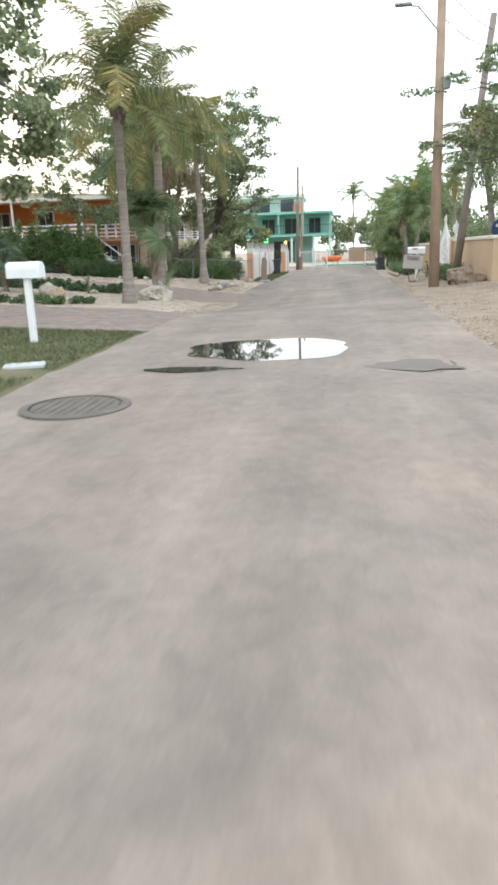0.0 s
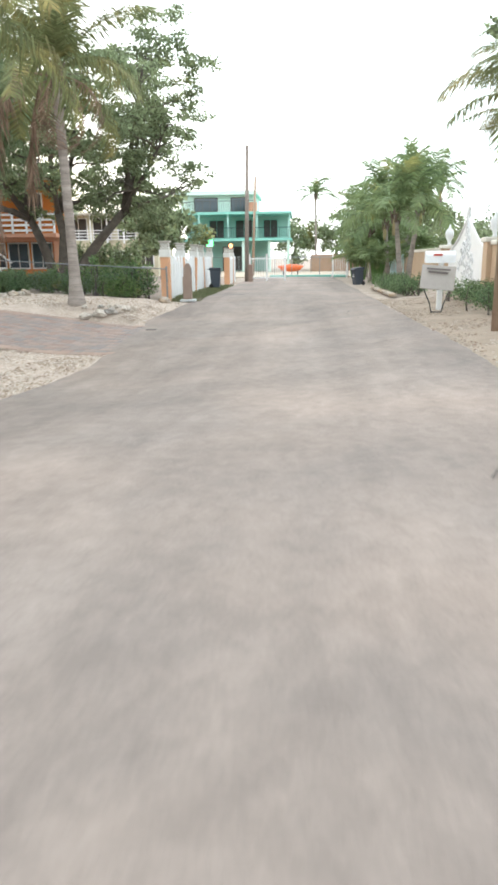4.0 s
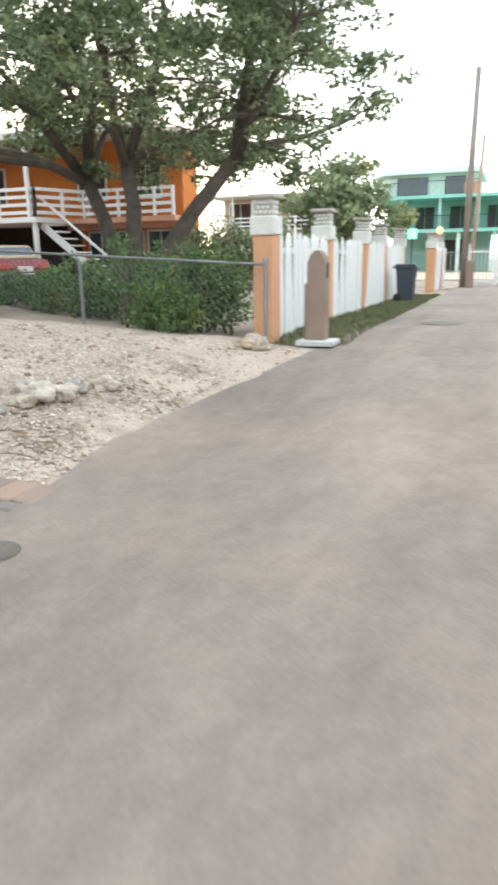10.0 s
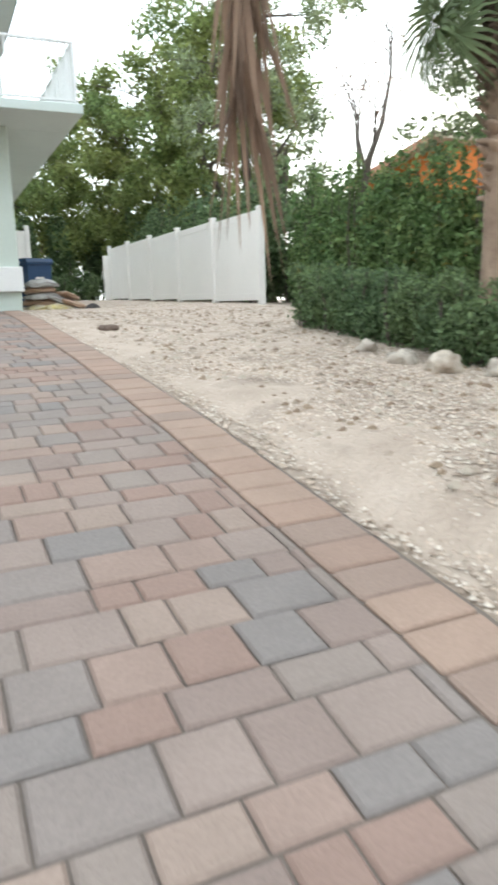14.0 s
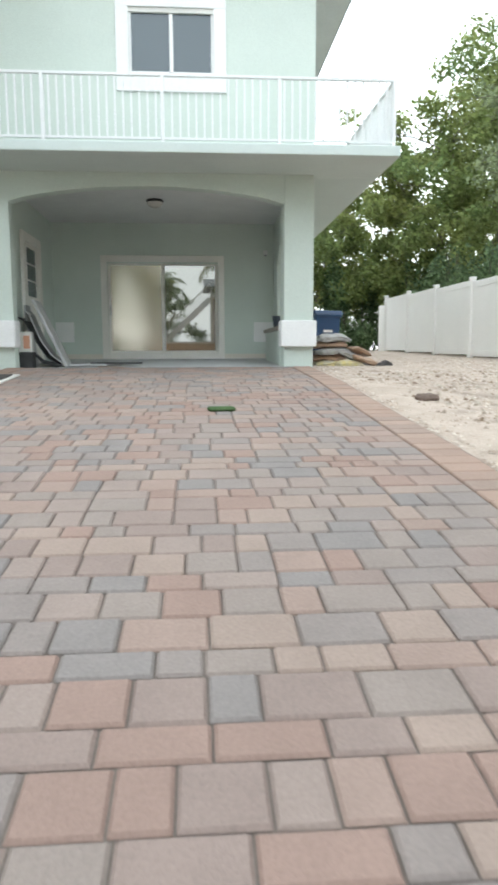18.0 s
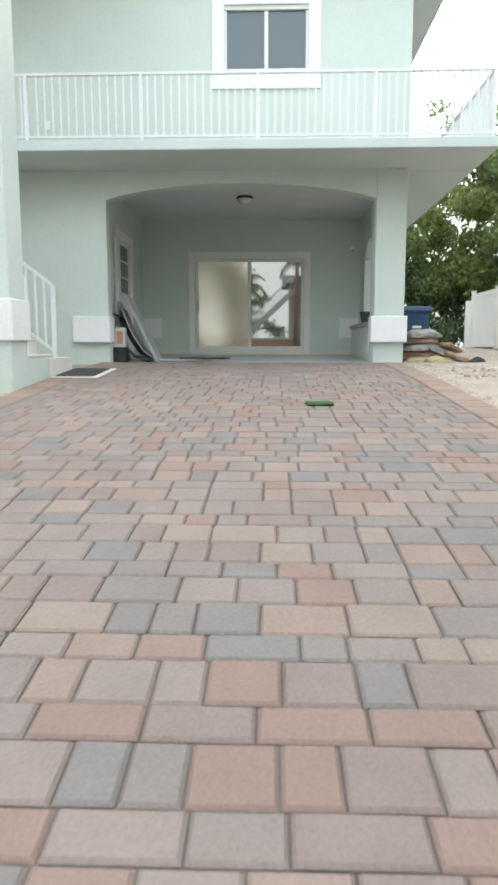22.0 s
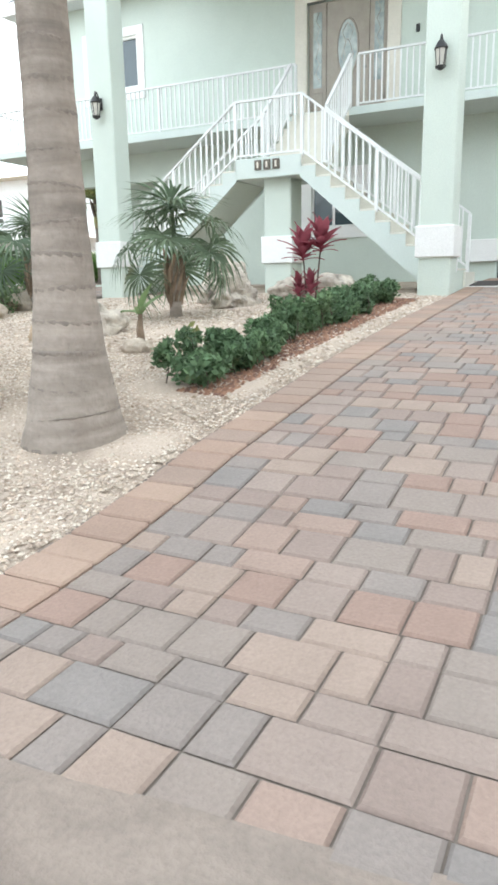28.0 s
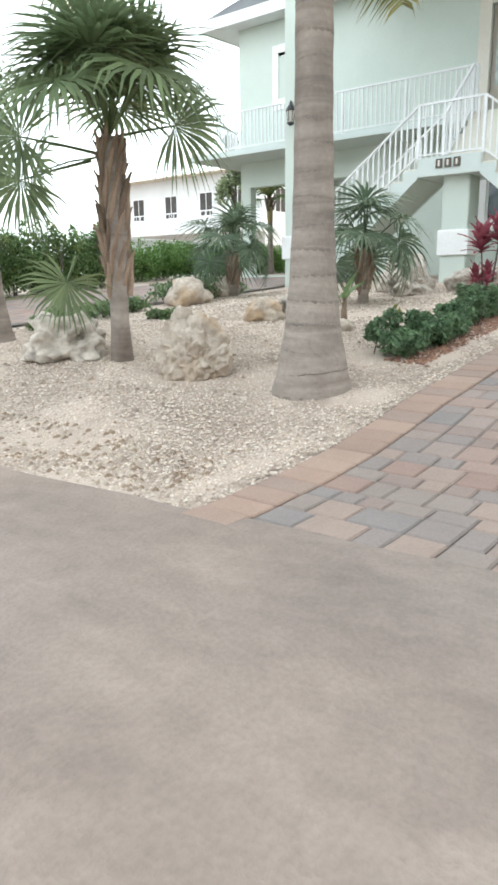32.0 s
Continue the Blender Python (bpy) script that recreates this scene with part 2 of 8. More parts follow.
M["trim_cream"] = mat("trim_cream", (0.72, 0.68, 0.60), (0.66, 0.62, 0.55), scale=2, rough=0.6, bump=0.05)
M["stair_tread"] = mat("stair_tread", (0.72, 0.70, 0.62), (0.64, 0.62, 0.55), scale=2, rough=0.8, bump=0.1)
M["door_wood"] = mat("door_wood", (0.40, 0.36, 0.31), (0.33, 0.29, 0.25), scale=3, rough=0.5, bump=0.08)
M["dark_metal"] = mat("dark_metal", (0.03, 0.03, 0.032), (0.05, 0.05, 0.05), scale=5, rough=0.45, metal=0.6, bump=0.05)
M["grey_metal"] = mat("grey_metal", (0.35, 0.36, 0.37), (0.27, 0.28, 0.29), scale=4, rough=0.5, metal=0.7, bump=0.05)
M["galv"] = mat("galv", (0.30, 0.31, 0.32), (0.22, 0.23, 0.235), scale=3, rough=0.5, metal=0.5, bump=0.03)
M["window_dark"] = glass_mat("window_dark", dark=(0.06, 0.085, 0.10), rough=0.06)
M["door_glass"] = glass_mat("door_glass", dark=(0.25, 0.245, 0.225), rough=0.02)
M["door_glass"].node_tree.nodes["Principled BSDF"].inputs["Metallic"].default_value = 0.85
M["frosted"] = glass_mat("frosted", dark=(0.44, 0.40, 0.325), rough=0.11)
M["frosted"].node_tree.nodes["Principled BSDF"].inputs["Metallic"].default_value = 0.6
M["clear"] = glass_mat("clear")
M["etched"] = mat("etched", (0.52, 0.57, 0.55), (0.22, 0.28, 0.28), scale=5, rough=0.2, spec=0.7, bump=0.1)
M["bark"] = mat("bark", (0.155, 0.128, 0.105), (0.09, 0.076, 0.065), scale=5, rough=0.95, bump=0.8, fine=26)
M["palm_bark"] = mat("palm_bark", (0.37, 0.315, 0.275), (0.27, 0.23, 0.20), scale=2.6, rough=0.9, bump=0.6, fine=26, c3=(0.24, 0.20, 0.172), c3_scale=2.2, c3_cut=(0.55, 0.72))
streak(M["palm_bark"], 1.2, 1.2, 0.72, 1.18, 11.0)
M["palm_ring"] = mat("palm_ring", (0.30, 0.255, 0.225), (0.19, 0.165, 0.145), scale=7, rough=0.95, bump=0.4)
M["palm_boot"] = mat("palm_boot", (0.36, 0.265, 0.195), (0.22, 0.155, 0.115), scale=5, rough=0.95, bump=0.5, rand=0.3)
M["palm_fiber"] = mat("palm_fiber", (0.20, 0.145, 0.115), (0.12, 0.085, 0.07), scale=7, rough=0.95, bump=0.8)
LEAF = dict(rough=0.6, bump=0.0, island=True, trans=0.42, spec=0.25)
M["palm_leaf"] = mat("palm_leaf", (0.155, 0.19, 0.085), (0.23, 0.23, 0.10), scale=0.9, rand=0.4, c3=(0.35, 0.275, 0.10), c3_scale=0.9, c3_cut=(0.5, 0.74), **LEAF)
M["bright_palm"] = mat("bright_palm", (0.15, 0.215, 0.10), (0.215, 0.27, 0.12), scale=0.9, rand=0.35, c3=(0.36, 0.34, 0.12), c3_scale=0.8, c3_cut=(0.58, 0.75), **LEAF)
M["crown_shaft"] = mat("crown_shaft", (0.30, 0.30, 0.13), (0.36, 0.27, 0.15), scale=1.5, rough=0.6, bump=0.1)
M["aqua_board"] = mat("aqua_board", (0.50, 0.68, 0.68), (0.44, 0.62, 0.62), scale=2, rough=0.7, bump=0.1)
M["fan_leaf"] = mat("fan_leaf", (0.174, 0.246, 0.126), (0.240, 0.300, 0.162), scale=1.2, rand=0.3, c3=(0.288, 0.300, 0.132), c3_scale=1.6, c3_cut=(0.6, 0.75), **LEAF)
M["fan_dark"] = mat("fan_dark", (0.12, 0.175, 0.115), (0.175, 0.225, 0.145), scale=1.2, rand=0.3, c3=(0.24, 0.25, 0.14), c3_scale=1.6, c3_cut=(0.6, 0.75), **LEAF)
M["tree_leaf"] = mat("tree_leaf", (0.20, 0.255, 0.145), (0.29, 0.33, 0.18), scale=0.8, rand=0.5, c3=(0.325, 0.312, 0.117), c3_scale=0.5, c3_cut=(0.6, 0.75), **LEAF)
M["yellow_leaf"] = mat("yellow_leaf", (0.145, 0.22, 0.082), (0.29, 0.315, 0.105), scale=0.45, rand=0.4, **LEAF)
M["shrub_leaf"] = mat("shrub_leaf", (0.115, 0.182, 0.095), (0.182, 0.250, 0.115), scale=1.5, rand=0.5, **LEAF)
M["hedge_leaf"] = mat("hedge_leaf", (0.112, 0.200, 0.081), (0.188, 0.263, 0.100), scale=2.0, rand=0.5, c3=(0.350, 0.300, 0.094), c3_scale=3.0, c3_cut=(0.6, 0.75), **LEAF)
M["strip_leaf"] = mat("strip_leaf", (0.115, 0.195, 0.11), (0.18, 0.265, 0.14), scale=2.0, rand=0.5, c3=(0.30, 0.27, 0.09), c3_scale=2.6, c3_cut=(0.64, 0.78), **LEAF)
M["bright_leaf"] = mat("bright_leaf", (0.11, 0.21, 0.06), (0.17, 0.28, 0.085), scale=1.5, rand=0.4, **LEAF)
M["dead_leaf"] = mat("dead_leaf", (0.36, 0.25, 0.18), (0.24, 0.165, 0.12), scale=2, rand=0.35, **LEAF)
M["red_leaf"] = mat("red_leaf", (0.25, 0.065, 0.09), (0.35, 0.105, 0.13), scale=3, rand=0.4, **LEAF)
M["litter"] = random_mat("litter", [(0.30, 0.24, 0.19), (0.38, 0.31, 0.25), (0.22, 0.155, 0.11), (0.27, 0.20, 0.14), (0.44, 0.38, 0.31)], island=True)
M["mulch"] = random_mat("mulch", [(0.23, 0.12, 0.08), (0.30, 0.165, 0.11), (0.17, 0.095, 0.07)], island=True)
M["boulder"] = mat("boulder", (0.60, 0.53, 0.45), (0.30, 0.235, 0.18), scale=5.5, rough=0.95, bump=1.0, fine=18, c3=(0.49, 0.345, 0.22), c3_scale=1.6, c3_cut=(0.52, 0.68))
M["boulder_grey"] = mat("boulder_grey", (0.50, 0.47, 0.42), (0.17, 0.155, 0.14), scale=4.5, rough=0.95, bump=1.0, fine=18, c3=(0.40, 0.33, 0.26), c3_scale=2.0, c3_cut=(0.55, 0.7))
M["boulder_white"] = mat("boulder_white", (0.64, 0.58, 0.50), (0.34, 0.29, 0.245), scale=7.0, rough=0.95, bump=1.0, fine=20, c3=(0.22, 0.195, 0.17), c3_scale=4.0, c3_cut=(0.56, 0.68))
M["boulder_brown"] = mat("boulder_brown", (0.38, 0.29, 0.215), (0.19, 0.14, 0.105), scale=4.5, rough=0.95, bump=1.0, fine=18)
M["peach"] = mat("peach", (0.68, 0.38, 0.22), (0.60, 0.33, 0.19), scale=1.5, rough=0.85, bump=0.15, c3=(0.42, 0.26, 0.17), c3_scale=2.0, c3_cut=(0.62, 0.8))
M["orange"] = mat("orange", (0.62, 0.20, 0.045), (0.54, 0.17, 0.04), scale=0.8, rough=0.8, bump=0.1)
M["coral"] = mat("coral", (0.62, 0.33, 0.22), (0.55, 0.29, 0.19), scale=1.2, rough=0.85)
M["cap_white"] = mat("cap_white", (0.74, 0.73, 0.69), (0.62, 0.61, 0.57), scale=3, rough=0.85, bump=0.2)
M["cap_block"] = mat("cap_block", (0.50, 0.47, 0.41), (0.40, 0.37, 0.32), scale=5, rough=0.9, bump=0.2)
M["tan_post"] = mat("tan_post", (0.30, 0.22, 0.175), (0.25, 0.18, 0.145), scale=3, rough=0.8, bump=0.15)
M["wood_pole"] = mat("wood_pole", (0.40, 0.29, 0.21), (0.29, 0.205, 0.15), scale=2.0, rough=0.9, bump=0.5, fine=30)
M["grey_pole"] = mat("grey_pole", (0.30, 0.25, 0.21), (0.22, 0.185, 0.16), scale=2.0, rough=0.9, bump=0.5, fine=30)
M["bin_blue"] = mat("bin_blue", (0.027, 0.066, 0.145), (0.022, 0.053, 0.115), scale=2, rough=0.5, bump=0.05)
M["bin_dark"] = mat("bin_dark", (0.035, 0.045, 0.06), (0.05, 0.06, 0.075), scale=2, rough=0.55, bump=0.05)
M["teal"] = mat("teal", (0.34, 0.56, 0.50), (0.30, 0.51, 0.45), scale=0.6, rough=0.85, bump=0.1)
M["mint"] = mat("mint", (0.60, 0.75, 0.67), (0.55, 0.70, 0.62), scale=0.5, rough=0.85, bump=0.1)
M["teal_trim"] = mat("teal_trim", (0.25, 0.54, 0.46), (0.21, 0.48, 0.41), scale=1, rough=0.7)
M["cream_wall"] = mat("cream_wall", (0.62, 0.57, 0.42), (0.55, 0.50, 0.37), scale=0.8, rough=0.85)
M["white_wall"] = mat("white_wall", (0.74, 0.74, 0.73), (0.66, 0.66, 0.65), scale=0.8, rough=0.85, bump=0.1)
M["tan_wall"] = mat("tan_wall", (0.56, 0.40, 0.27), (0.50, 0.36, 0.24), scale=0.7, rough=0.85, bump=0.1)
M["roof_grey"] = mat("roof_grey", (0.24, 0.25, 0.26), (0.18, 0.19, 0.20), scale=1.5, rough=0.7)
M["roof_tan"] = mat("roof_tan", (0.52, 0.44, 0.34), (0.44, 0.37, 0.28), scale=1.5, rough=0.8)
# near black for panes and small dark parts, and for painted shade in the carport
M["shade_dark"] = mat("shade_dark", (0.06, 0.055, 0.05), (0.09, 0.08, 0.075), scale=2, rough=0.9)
M["car_red"] = mat("car_red", (0.26, 0.035, 0.05), (0.22, 0.03, 0.045), scale=2, rough=0.25, spec=0.6, bump=0)
M["car_top"] = mat("car_top", (0.50, 0.38, 0.27), (0.45, 0.34, 0.24), scale=2, rough=0.5, bump=0)
M["rubber"] = mat("rubber", (0.02, 0.02, 0.02), (0.035, 0.035, 0.035), scale=5, rough=0.85)
M["tarp"] = mat("tarp", (0.06, 0.10, 0.12), (0.04, 0.07, 0.09), scale=5, rough=0.5, bump=0.3)
M["bag_a"] = mat("bag_a", (0.46, 0.45, 0.43), (0.24, 0.22, 0.205), scale=7, rough=0.5, bump=0.3)
M["bag_b"] = mat("bag_b", (0.30, 0.19, 0.12), (0.40, 0.27, 0.19), scale=6, rough=0.5, bump=0.3)
M["bag_c"] = mat("bag_c", (0.60, 0.48, 0.10), (0.55, 0.52, 0.46), scale=5, rough=0.5, bump=0.3)
M["sheet_grey"] = mat("sheet_grey", (0.48, 0.48, 0.47), (0.38, 0.38, 0.38), scale=2, rough=0.5, bump=0.1)
M["black_flex"] = mat("black_flex", (0.03, 0.03, 0.032), (0.06, 0.06, 0.06), scale=5, rough=0.6)
M["box_card"] = mat("box_card", (0.62, 0.55, 0.45), (0.50, 0.42, 0.33), scale=5, rough=0.8)
M["red_mark"] = mat("red_mark", (0.50, 0.08, 0.05), (0.42, 0.07, 0.05), scale=5, rough=0.6)
M["mat_green"] = mat("mat_green", (0.05, 0.10, 0.035), (0.08, 0.13, 0.05), scale=8, rough=0.95, bump=0.8)
M["mat_dark"] = mat("mat_dark", (0.05, 0.045, 0.045), (0.08, 0.07, 0.065), scale=8, rough=0.95, bump=0.6)
M["sign_grey"] = mat("sign_grey", (0.42, 0.38, 0.34), (0.36, 0.33, 0.30), scale=2, rough=0.6)
M["text_dark"] = mat("text_dark", (0.14, 0.12, 0.11), (0.18, 0.15, 0.14), scale=5, rough=0.7)
M["tile_num"] = mat("tile_num", (0.14, 0.12, 0.10), (0.10, 0.085, 0.07), scale=10, rough=0.6)
M["kayak"] = mat("kayak", (0.75, 0.16, 0.04), (0.70, 0.14, 0.04), scale=3, rough=0.4)
M["iron"] = mat("iron", (0.19, 0.165, 0.145), (0.13, 0.115, 0.10), scale=6, rough=0.75, metal=0.3, bump=0.4)
M["glow_green"] = glow_mat("glow_green", (0.15, 0.9, 0.30), 3.0)
M["glow_warm"] = glow_mat("glow_warm", (1.0, 0.35, 0.12), 4.0)
M["lamp_glass"] = mat("lamp_glass", (0.60, 0.58, 0.52), (0.50, 0.48, 0.43), scale=6, rough=0.15, spec=0.7, bump=0)
M["water"] = glass_mat("water", dark=(0.05, 0.045, 0.04), rough=0.015)


# ---- mesh helpers ----
def finish(name, bm, material, parent=None, label="", smooth=False):
    me = bpy.data.meshes.new(name)
    bm.to_mesh(me)
    bm.free()
    if smooth:
        me.shade_smooth()
    for mm in (material if isinstance(material, (list, tuple)) else [material]):
        me.materials.append(M[mm] if isinstance(mm, str) else mm)
    ob = new(name, me)
    if parent is not None:
        ob.parent = parent
    if label:
        ob["label"] = label
    return ob


def part(name, bm, material, parent, label="", smooth=False):
    """Links a bmesh as one mesh object under a thing or a part (coordinates are the parent's own)."""
    return finish(name, bm, material, parent, label, smooth)


def raw(name, verts, faces, material, parent=None, label="", smooth=False):
    me = bpy.data.meshes.new(name)
    me.from_pydata(verts, [], faces)
    me.update()
    if smooth:
        me.shade_smooth()
    me.materials.append(M[material] if isinstance(material, str) else material)
    ob = new(name, me)
    if parent is not None:
        ob.parent = parent
    if label:
        ob["label"] = label
    return ob


def thing(name, at, label, category, group="", rz=0.0, kind=""):
    e = new(name)
    e.empty_display_size = 0.1
    e.matrix_basis = pose(*at, 0, 0, rz)
    return tagged(e, label, category, group, kind)


def box(bm, c, s, bev=0.0, rot=None, seg=1):
    """A box of full size s centred at c, bevelled by bev."""
    m = Matrix.Translation(c)
    if rot is not None:
        m = m @ Euler([radians(a) for a in rot]).to_matrix().to_4x4()
    r = bmesh.ops.create_cube(bm, size=1.0, matrix=m @ Matrix.Diagonal((*s, 1)))
    if bev:
        es = list({e for v in r["verts"] for e in v.link_edges})
        bmesh.ops.bevel(bm, geom=es, offset=min(bev, min(s) * 0.45), segments=seg, affect="EDGES", profile=0.5)
    return bm


def boxes(*specs):
    bm = bmesh.new()
    for sp in specs:
        box(bm, *sp)
    return bm


def b1(c, s, bev=0.006, rot=None, seg=1):
    return box(bmesh.new(), c, s, bev, rot, seg)


def span(a, b, bev=0.0):
    """A box from corner a to corner b."""
    c = [(p + q) / 2 for p, q in zip(a, b)]
    s = [abs(q - p) for p, q in zip(a, b)]
    return b1(c, s, bev)


def tube(bm, pts, rad, sides=8, caps=True):
    """A tube through pts; rad is a number or a list."""
    n = len(pts)
    pts = [Vector(p) for p in pts]
    rads = rad if isinstance(rad, (list, tuple)) else [rad] * n
    rings = []
    prev = None
    for i in range(n):
        d = (pts[min(i + 1, n - 1)] - pts[max(i - 1, 0)]).normalized()
        if prev is None:
            u = d.orthogonal().normalized()
        else:
            u = (prev - d * prev.dot(d)).normalized()
        prev = u
        v = d.cross(u)
        rings.append([bm.verts.new(pts[i] + (u * math.cos(k * 2 * math.pi / sides) + v * math.sin(k * 2 * math.pi / sides)) * rads[i]) for k in range(sides)])
    for a, b in zip(rings, rings[1:]):
        for k in range(sides):
            bm.faces.new((a[k], a[(k + 1) % sides], b[(k + 1) % sides], b[k]))
    if caps:
        bm.faces.new(list(reversed(rings[0])))
        bm.faces.new(rings[-1])
    return bm


def t1(pts, rad, sides=8):
    return tube(bmesh.new(), pts, rad, sides)


def bar(a, b, w, d=None):
    """A square bar from a to b, upright sides."""
    a, b = Vector(a), Vector(b)
    d = d or w
    bm = bmesh.new()
    ax = (b - a).normalized()
    up = Vector((0, 0, 1)) if abs(ax.z) < 0.95 else Vector((1, 0, 0))
    s = ax.cross(up).normalized()
    u = s.cross(ax).normalized()
    vs = []
    for p in (a, b):
        for i, j in ((-1, -1), (1, -1), (1, 1), (-1, 1)):
            vs.append(bm.verts.new(p + s * i * w / 2 + u * j * d / 2))
    for f in ((3, 2, 1, 0), (4, 5, 6, 7), (0, 1, 5, 4), (1, 2, 6, 5), (2, 3, 7, 6), (3, 0, 4, 7)):
        bm.faces.new([vs[k] for k in f])
    return bm


def lathe(bm, prof, sides=16, c=(0, 0, 0)):
    rings = []
    for r, z in prof:
        rings.append([bm.verts.new((c[0] + r * math.cos(k * 2 * math.pi / sides), c[1] + r * math.sin(k * 2 * math.pi / sides), c[2] + z)) for k in range(sides)])
    for a, b in zip(rings, rings[1:]):
        for k in range(sides):
            bm.faces.new((a[k], a[(k + 1) % sides], b[(k + 1) % sides], b[k]))
    bm.faces.new(list(reversed(rings[0])))
    bm.faces.new(rings[-1])
    return bm


def prism(poly, axis, lo, hi):
    """Extrudes a 2D outline along an axis: 'x' takes (y, z), 'y' takes (x, z), 'z' takes (x, y)."""
    bm = bmesh.new()

    def put(p, v):
        return {"x": (v, p[0], p[1]), "y": (p[0], v, p[1]), "z": (p[0], p[1], v)}[axis]

    a = [bm.verts.new(put(p, lo)) for p in poly]
    b = [bm.verts.new(put(p, hi)) for p in poly]
    n = len(poly)
    bm.faces.new(a)
    bm.faces.new(list(reversed(b)))
    for i in range(n):
        bm.faces.new((a[i], b[i], b[(i + 1) % n], a[(i + 1) % n]))
    bmesh.ops.recalc_face_normals(bm, faces=bm.faces[:])
    return bm


def smoothstep(a, b, v):
    t = max(0.0, min(1.0, (v - a) / (b - a)))
    return t * t * (3 - 2 * t)


# ---- plan ----
RX0, RX1 = -1.0, 4.2          # road edges
FX = -15.28                   # front wall of the green house
SX = -14.1                    # edge of its upper deck
GF, DECK, DECK_T = 0.85, 4.12, 0.15
DY0, DY1 = 21.93, 26.93        # driveway edges


def ramp(v, rows):
    """Straight pieces between rows of (v, value), in rising order."""
    if v <= rows[0][0]:
        return rows[0][1]
    for (a, p), (b, q) in zip(rows, rows[1:]):
        if v <= b:
            return p + (q - p) * (v - a) / (b - a)
    return rows[-1][1]


YARD = [(-400, 1.05), (-28.0, 1.05), (-15.0, 0.82), (-12.5, 0.70), (-10.7, 0.57), (-8.0, 0.42), (-5.8, 0.24), (-3.4, 0.12), (-1.4, 0.03), (-1.0, 0.0), (6, 0.0)]
SWALE = [(-15.0, 0.82), (-12.5, 0.70), (-10.7, 0.565), (-8.3, 0.40), (-5.7, 0.17), (-4.1, -0.02), (-3.5, -0.09), (-3.1, -0.16), (-2.5, -0.245), (-2.0, -0.285), (-1.4, -0.30), (0.2, -0.27), (2.0, -0.22), (4.2, 0.0)]
ROAD_EDGE = [(-30, -1.2), (5, -1.2), (18, -1.25), (20.5, -1.1), (22, -1.25), (26.5, -1.6), (28, -1.8), (29.3, -1.75), (32, -1.3), (36, -1.05), (60, -1.05)]


def height(x, y):
    """Ground height: yards that rise towards the houses, and a dip in the street where the drive leaves it."""
    fade = 1 - 0.65 * smoothstep(33, 38, y)
    dip = 0.16 * math.exp(-((x + 3.0) / 1.3) ** 2 - ((y - 20.8) / 1.7) ** 2)
    mound = 0.12 * math.exp(-((x + 3.5) / 0.8) ** 2 - ((y - 27.75) / 0.6) ** 2) - 0.09 * math.exp(-((x + 3.55) / 0.75) ** 2 - ((y - 21.1) / 0.7) ** 2)
    z = ramp(x, YARD) * fade - dip + mound
    if -15 < x < 4.2 and 12 < y < 34:
        street = smoothstep(13.0, 19.5, y) * (1 - smoothstep(28.0, 33.5, y))
        yard = smoothstep(20.3, 21.5, y) * (1 - smoothstep(26.95, 27.6, y))
        w = yard + (street - yard) * smoothstep(-2.9, -1.5, x)
        z += (ramp(x, SWALE) - z) * w
    return z + 0.25 * smoothstep(4.6, 8.0, x)


def sheet(name, x0, x1, y0, y1, nx, ny, material, lift=0.0, label="", category="", kind="structure", edge=None, rough=0.0):
    """A sheet of ground that follows the land."""
    vs, fs = [], []
    for j in range(ny + 1):
        for i in range(nx + 1):
            x, y = x0 + (x1 - x0) * i / nx, y0 + (y1 - y0) * j / ny
            if edge and (i in (0, nx) or j in (0, ny)):
                x += edge * noise.noise((x * 0.7, y * 0.7, 3.1)) * (1 if i in (0, nx) else 0)
                y += edge * noise.noise((x * 0.7, y * 0.7, 9.1)) * (1 if j in (0, ny) else 0)
            z = height(x, y) + lift + rough * noise.noise((x * 1.7, y * 1.7, 0.5))
            if edge and (i in (0, nx) or j in (0, ny)):
                z -= 0.04
            vs.append((x, y, z))
    for j in range(ny):
        for i in range(nx):
            a = j * (nx + 1) + i
            fs.append((a, a + 1, a + nx + 2, a + nx + 1))
    return tagged(raw(name, vs, fs, material, smooth=True), label, category, kind=kind)


def blob_sheet(name, cx, cy, rx, ry, material, lift, label, category, kind="structure", seed=0.0, n=72, rings=5, rough=0.25):
    """An uneven flat patch."""
    vs, fs = [(cx, cy, height(cx, cy) + lift)], []
    for r in range(1, rings + 1):
        for k in range(n):
            a = 2 * math.pi * k / n
            f = r / rings * (1 + rough * noise.noise((math.cos(a) * 1.6 + seed, math.sin(a) * 1.6, seed)))
            x, y = cx + rx * f * math.cos(a), cy + ry * f * math.sin(a)
            vs.append((x, y, height(x, y) + lift))
    for k in range(n):
        fs.append((0, 1 + k, 1 + (k + 1) % n))
        for r in range(rings - 1):
            a, b = 1 + r * n + k, 1 + r * n + (k + 1) % n
            fs.append((a, a + n, b + n, b))
    return tagged(raw(name, vs, fs, material), label, category, kind=kind)


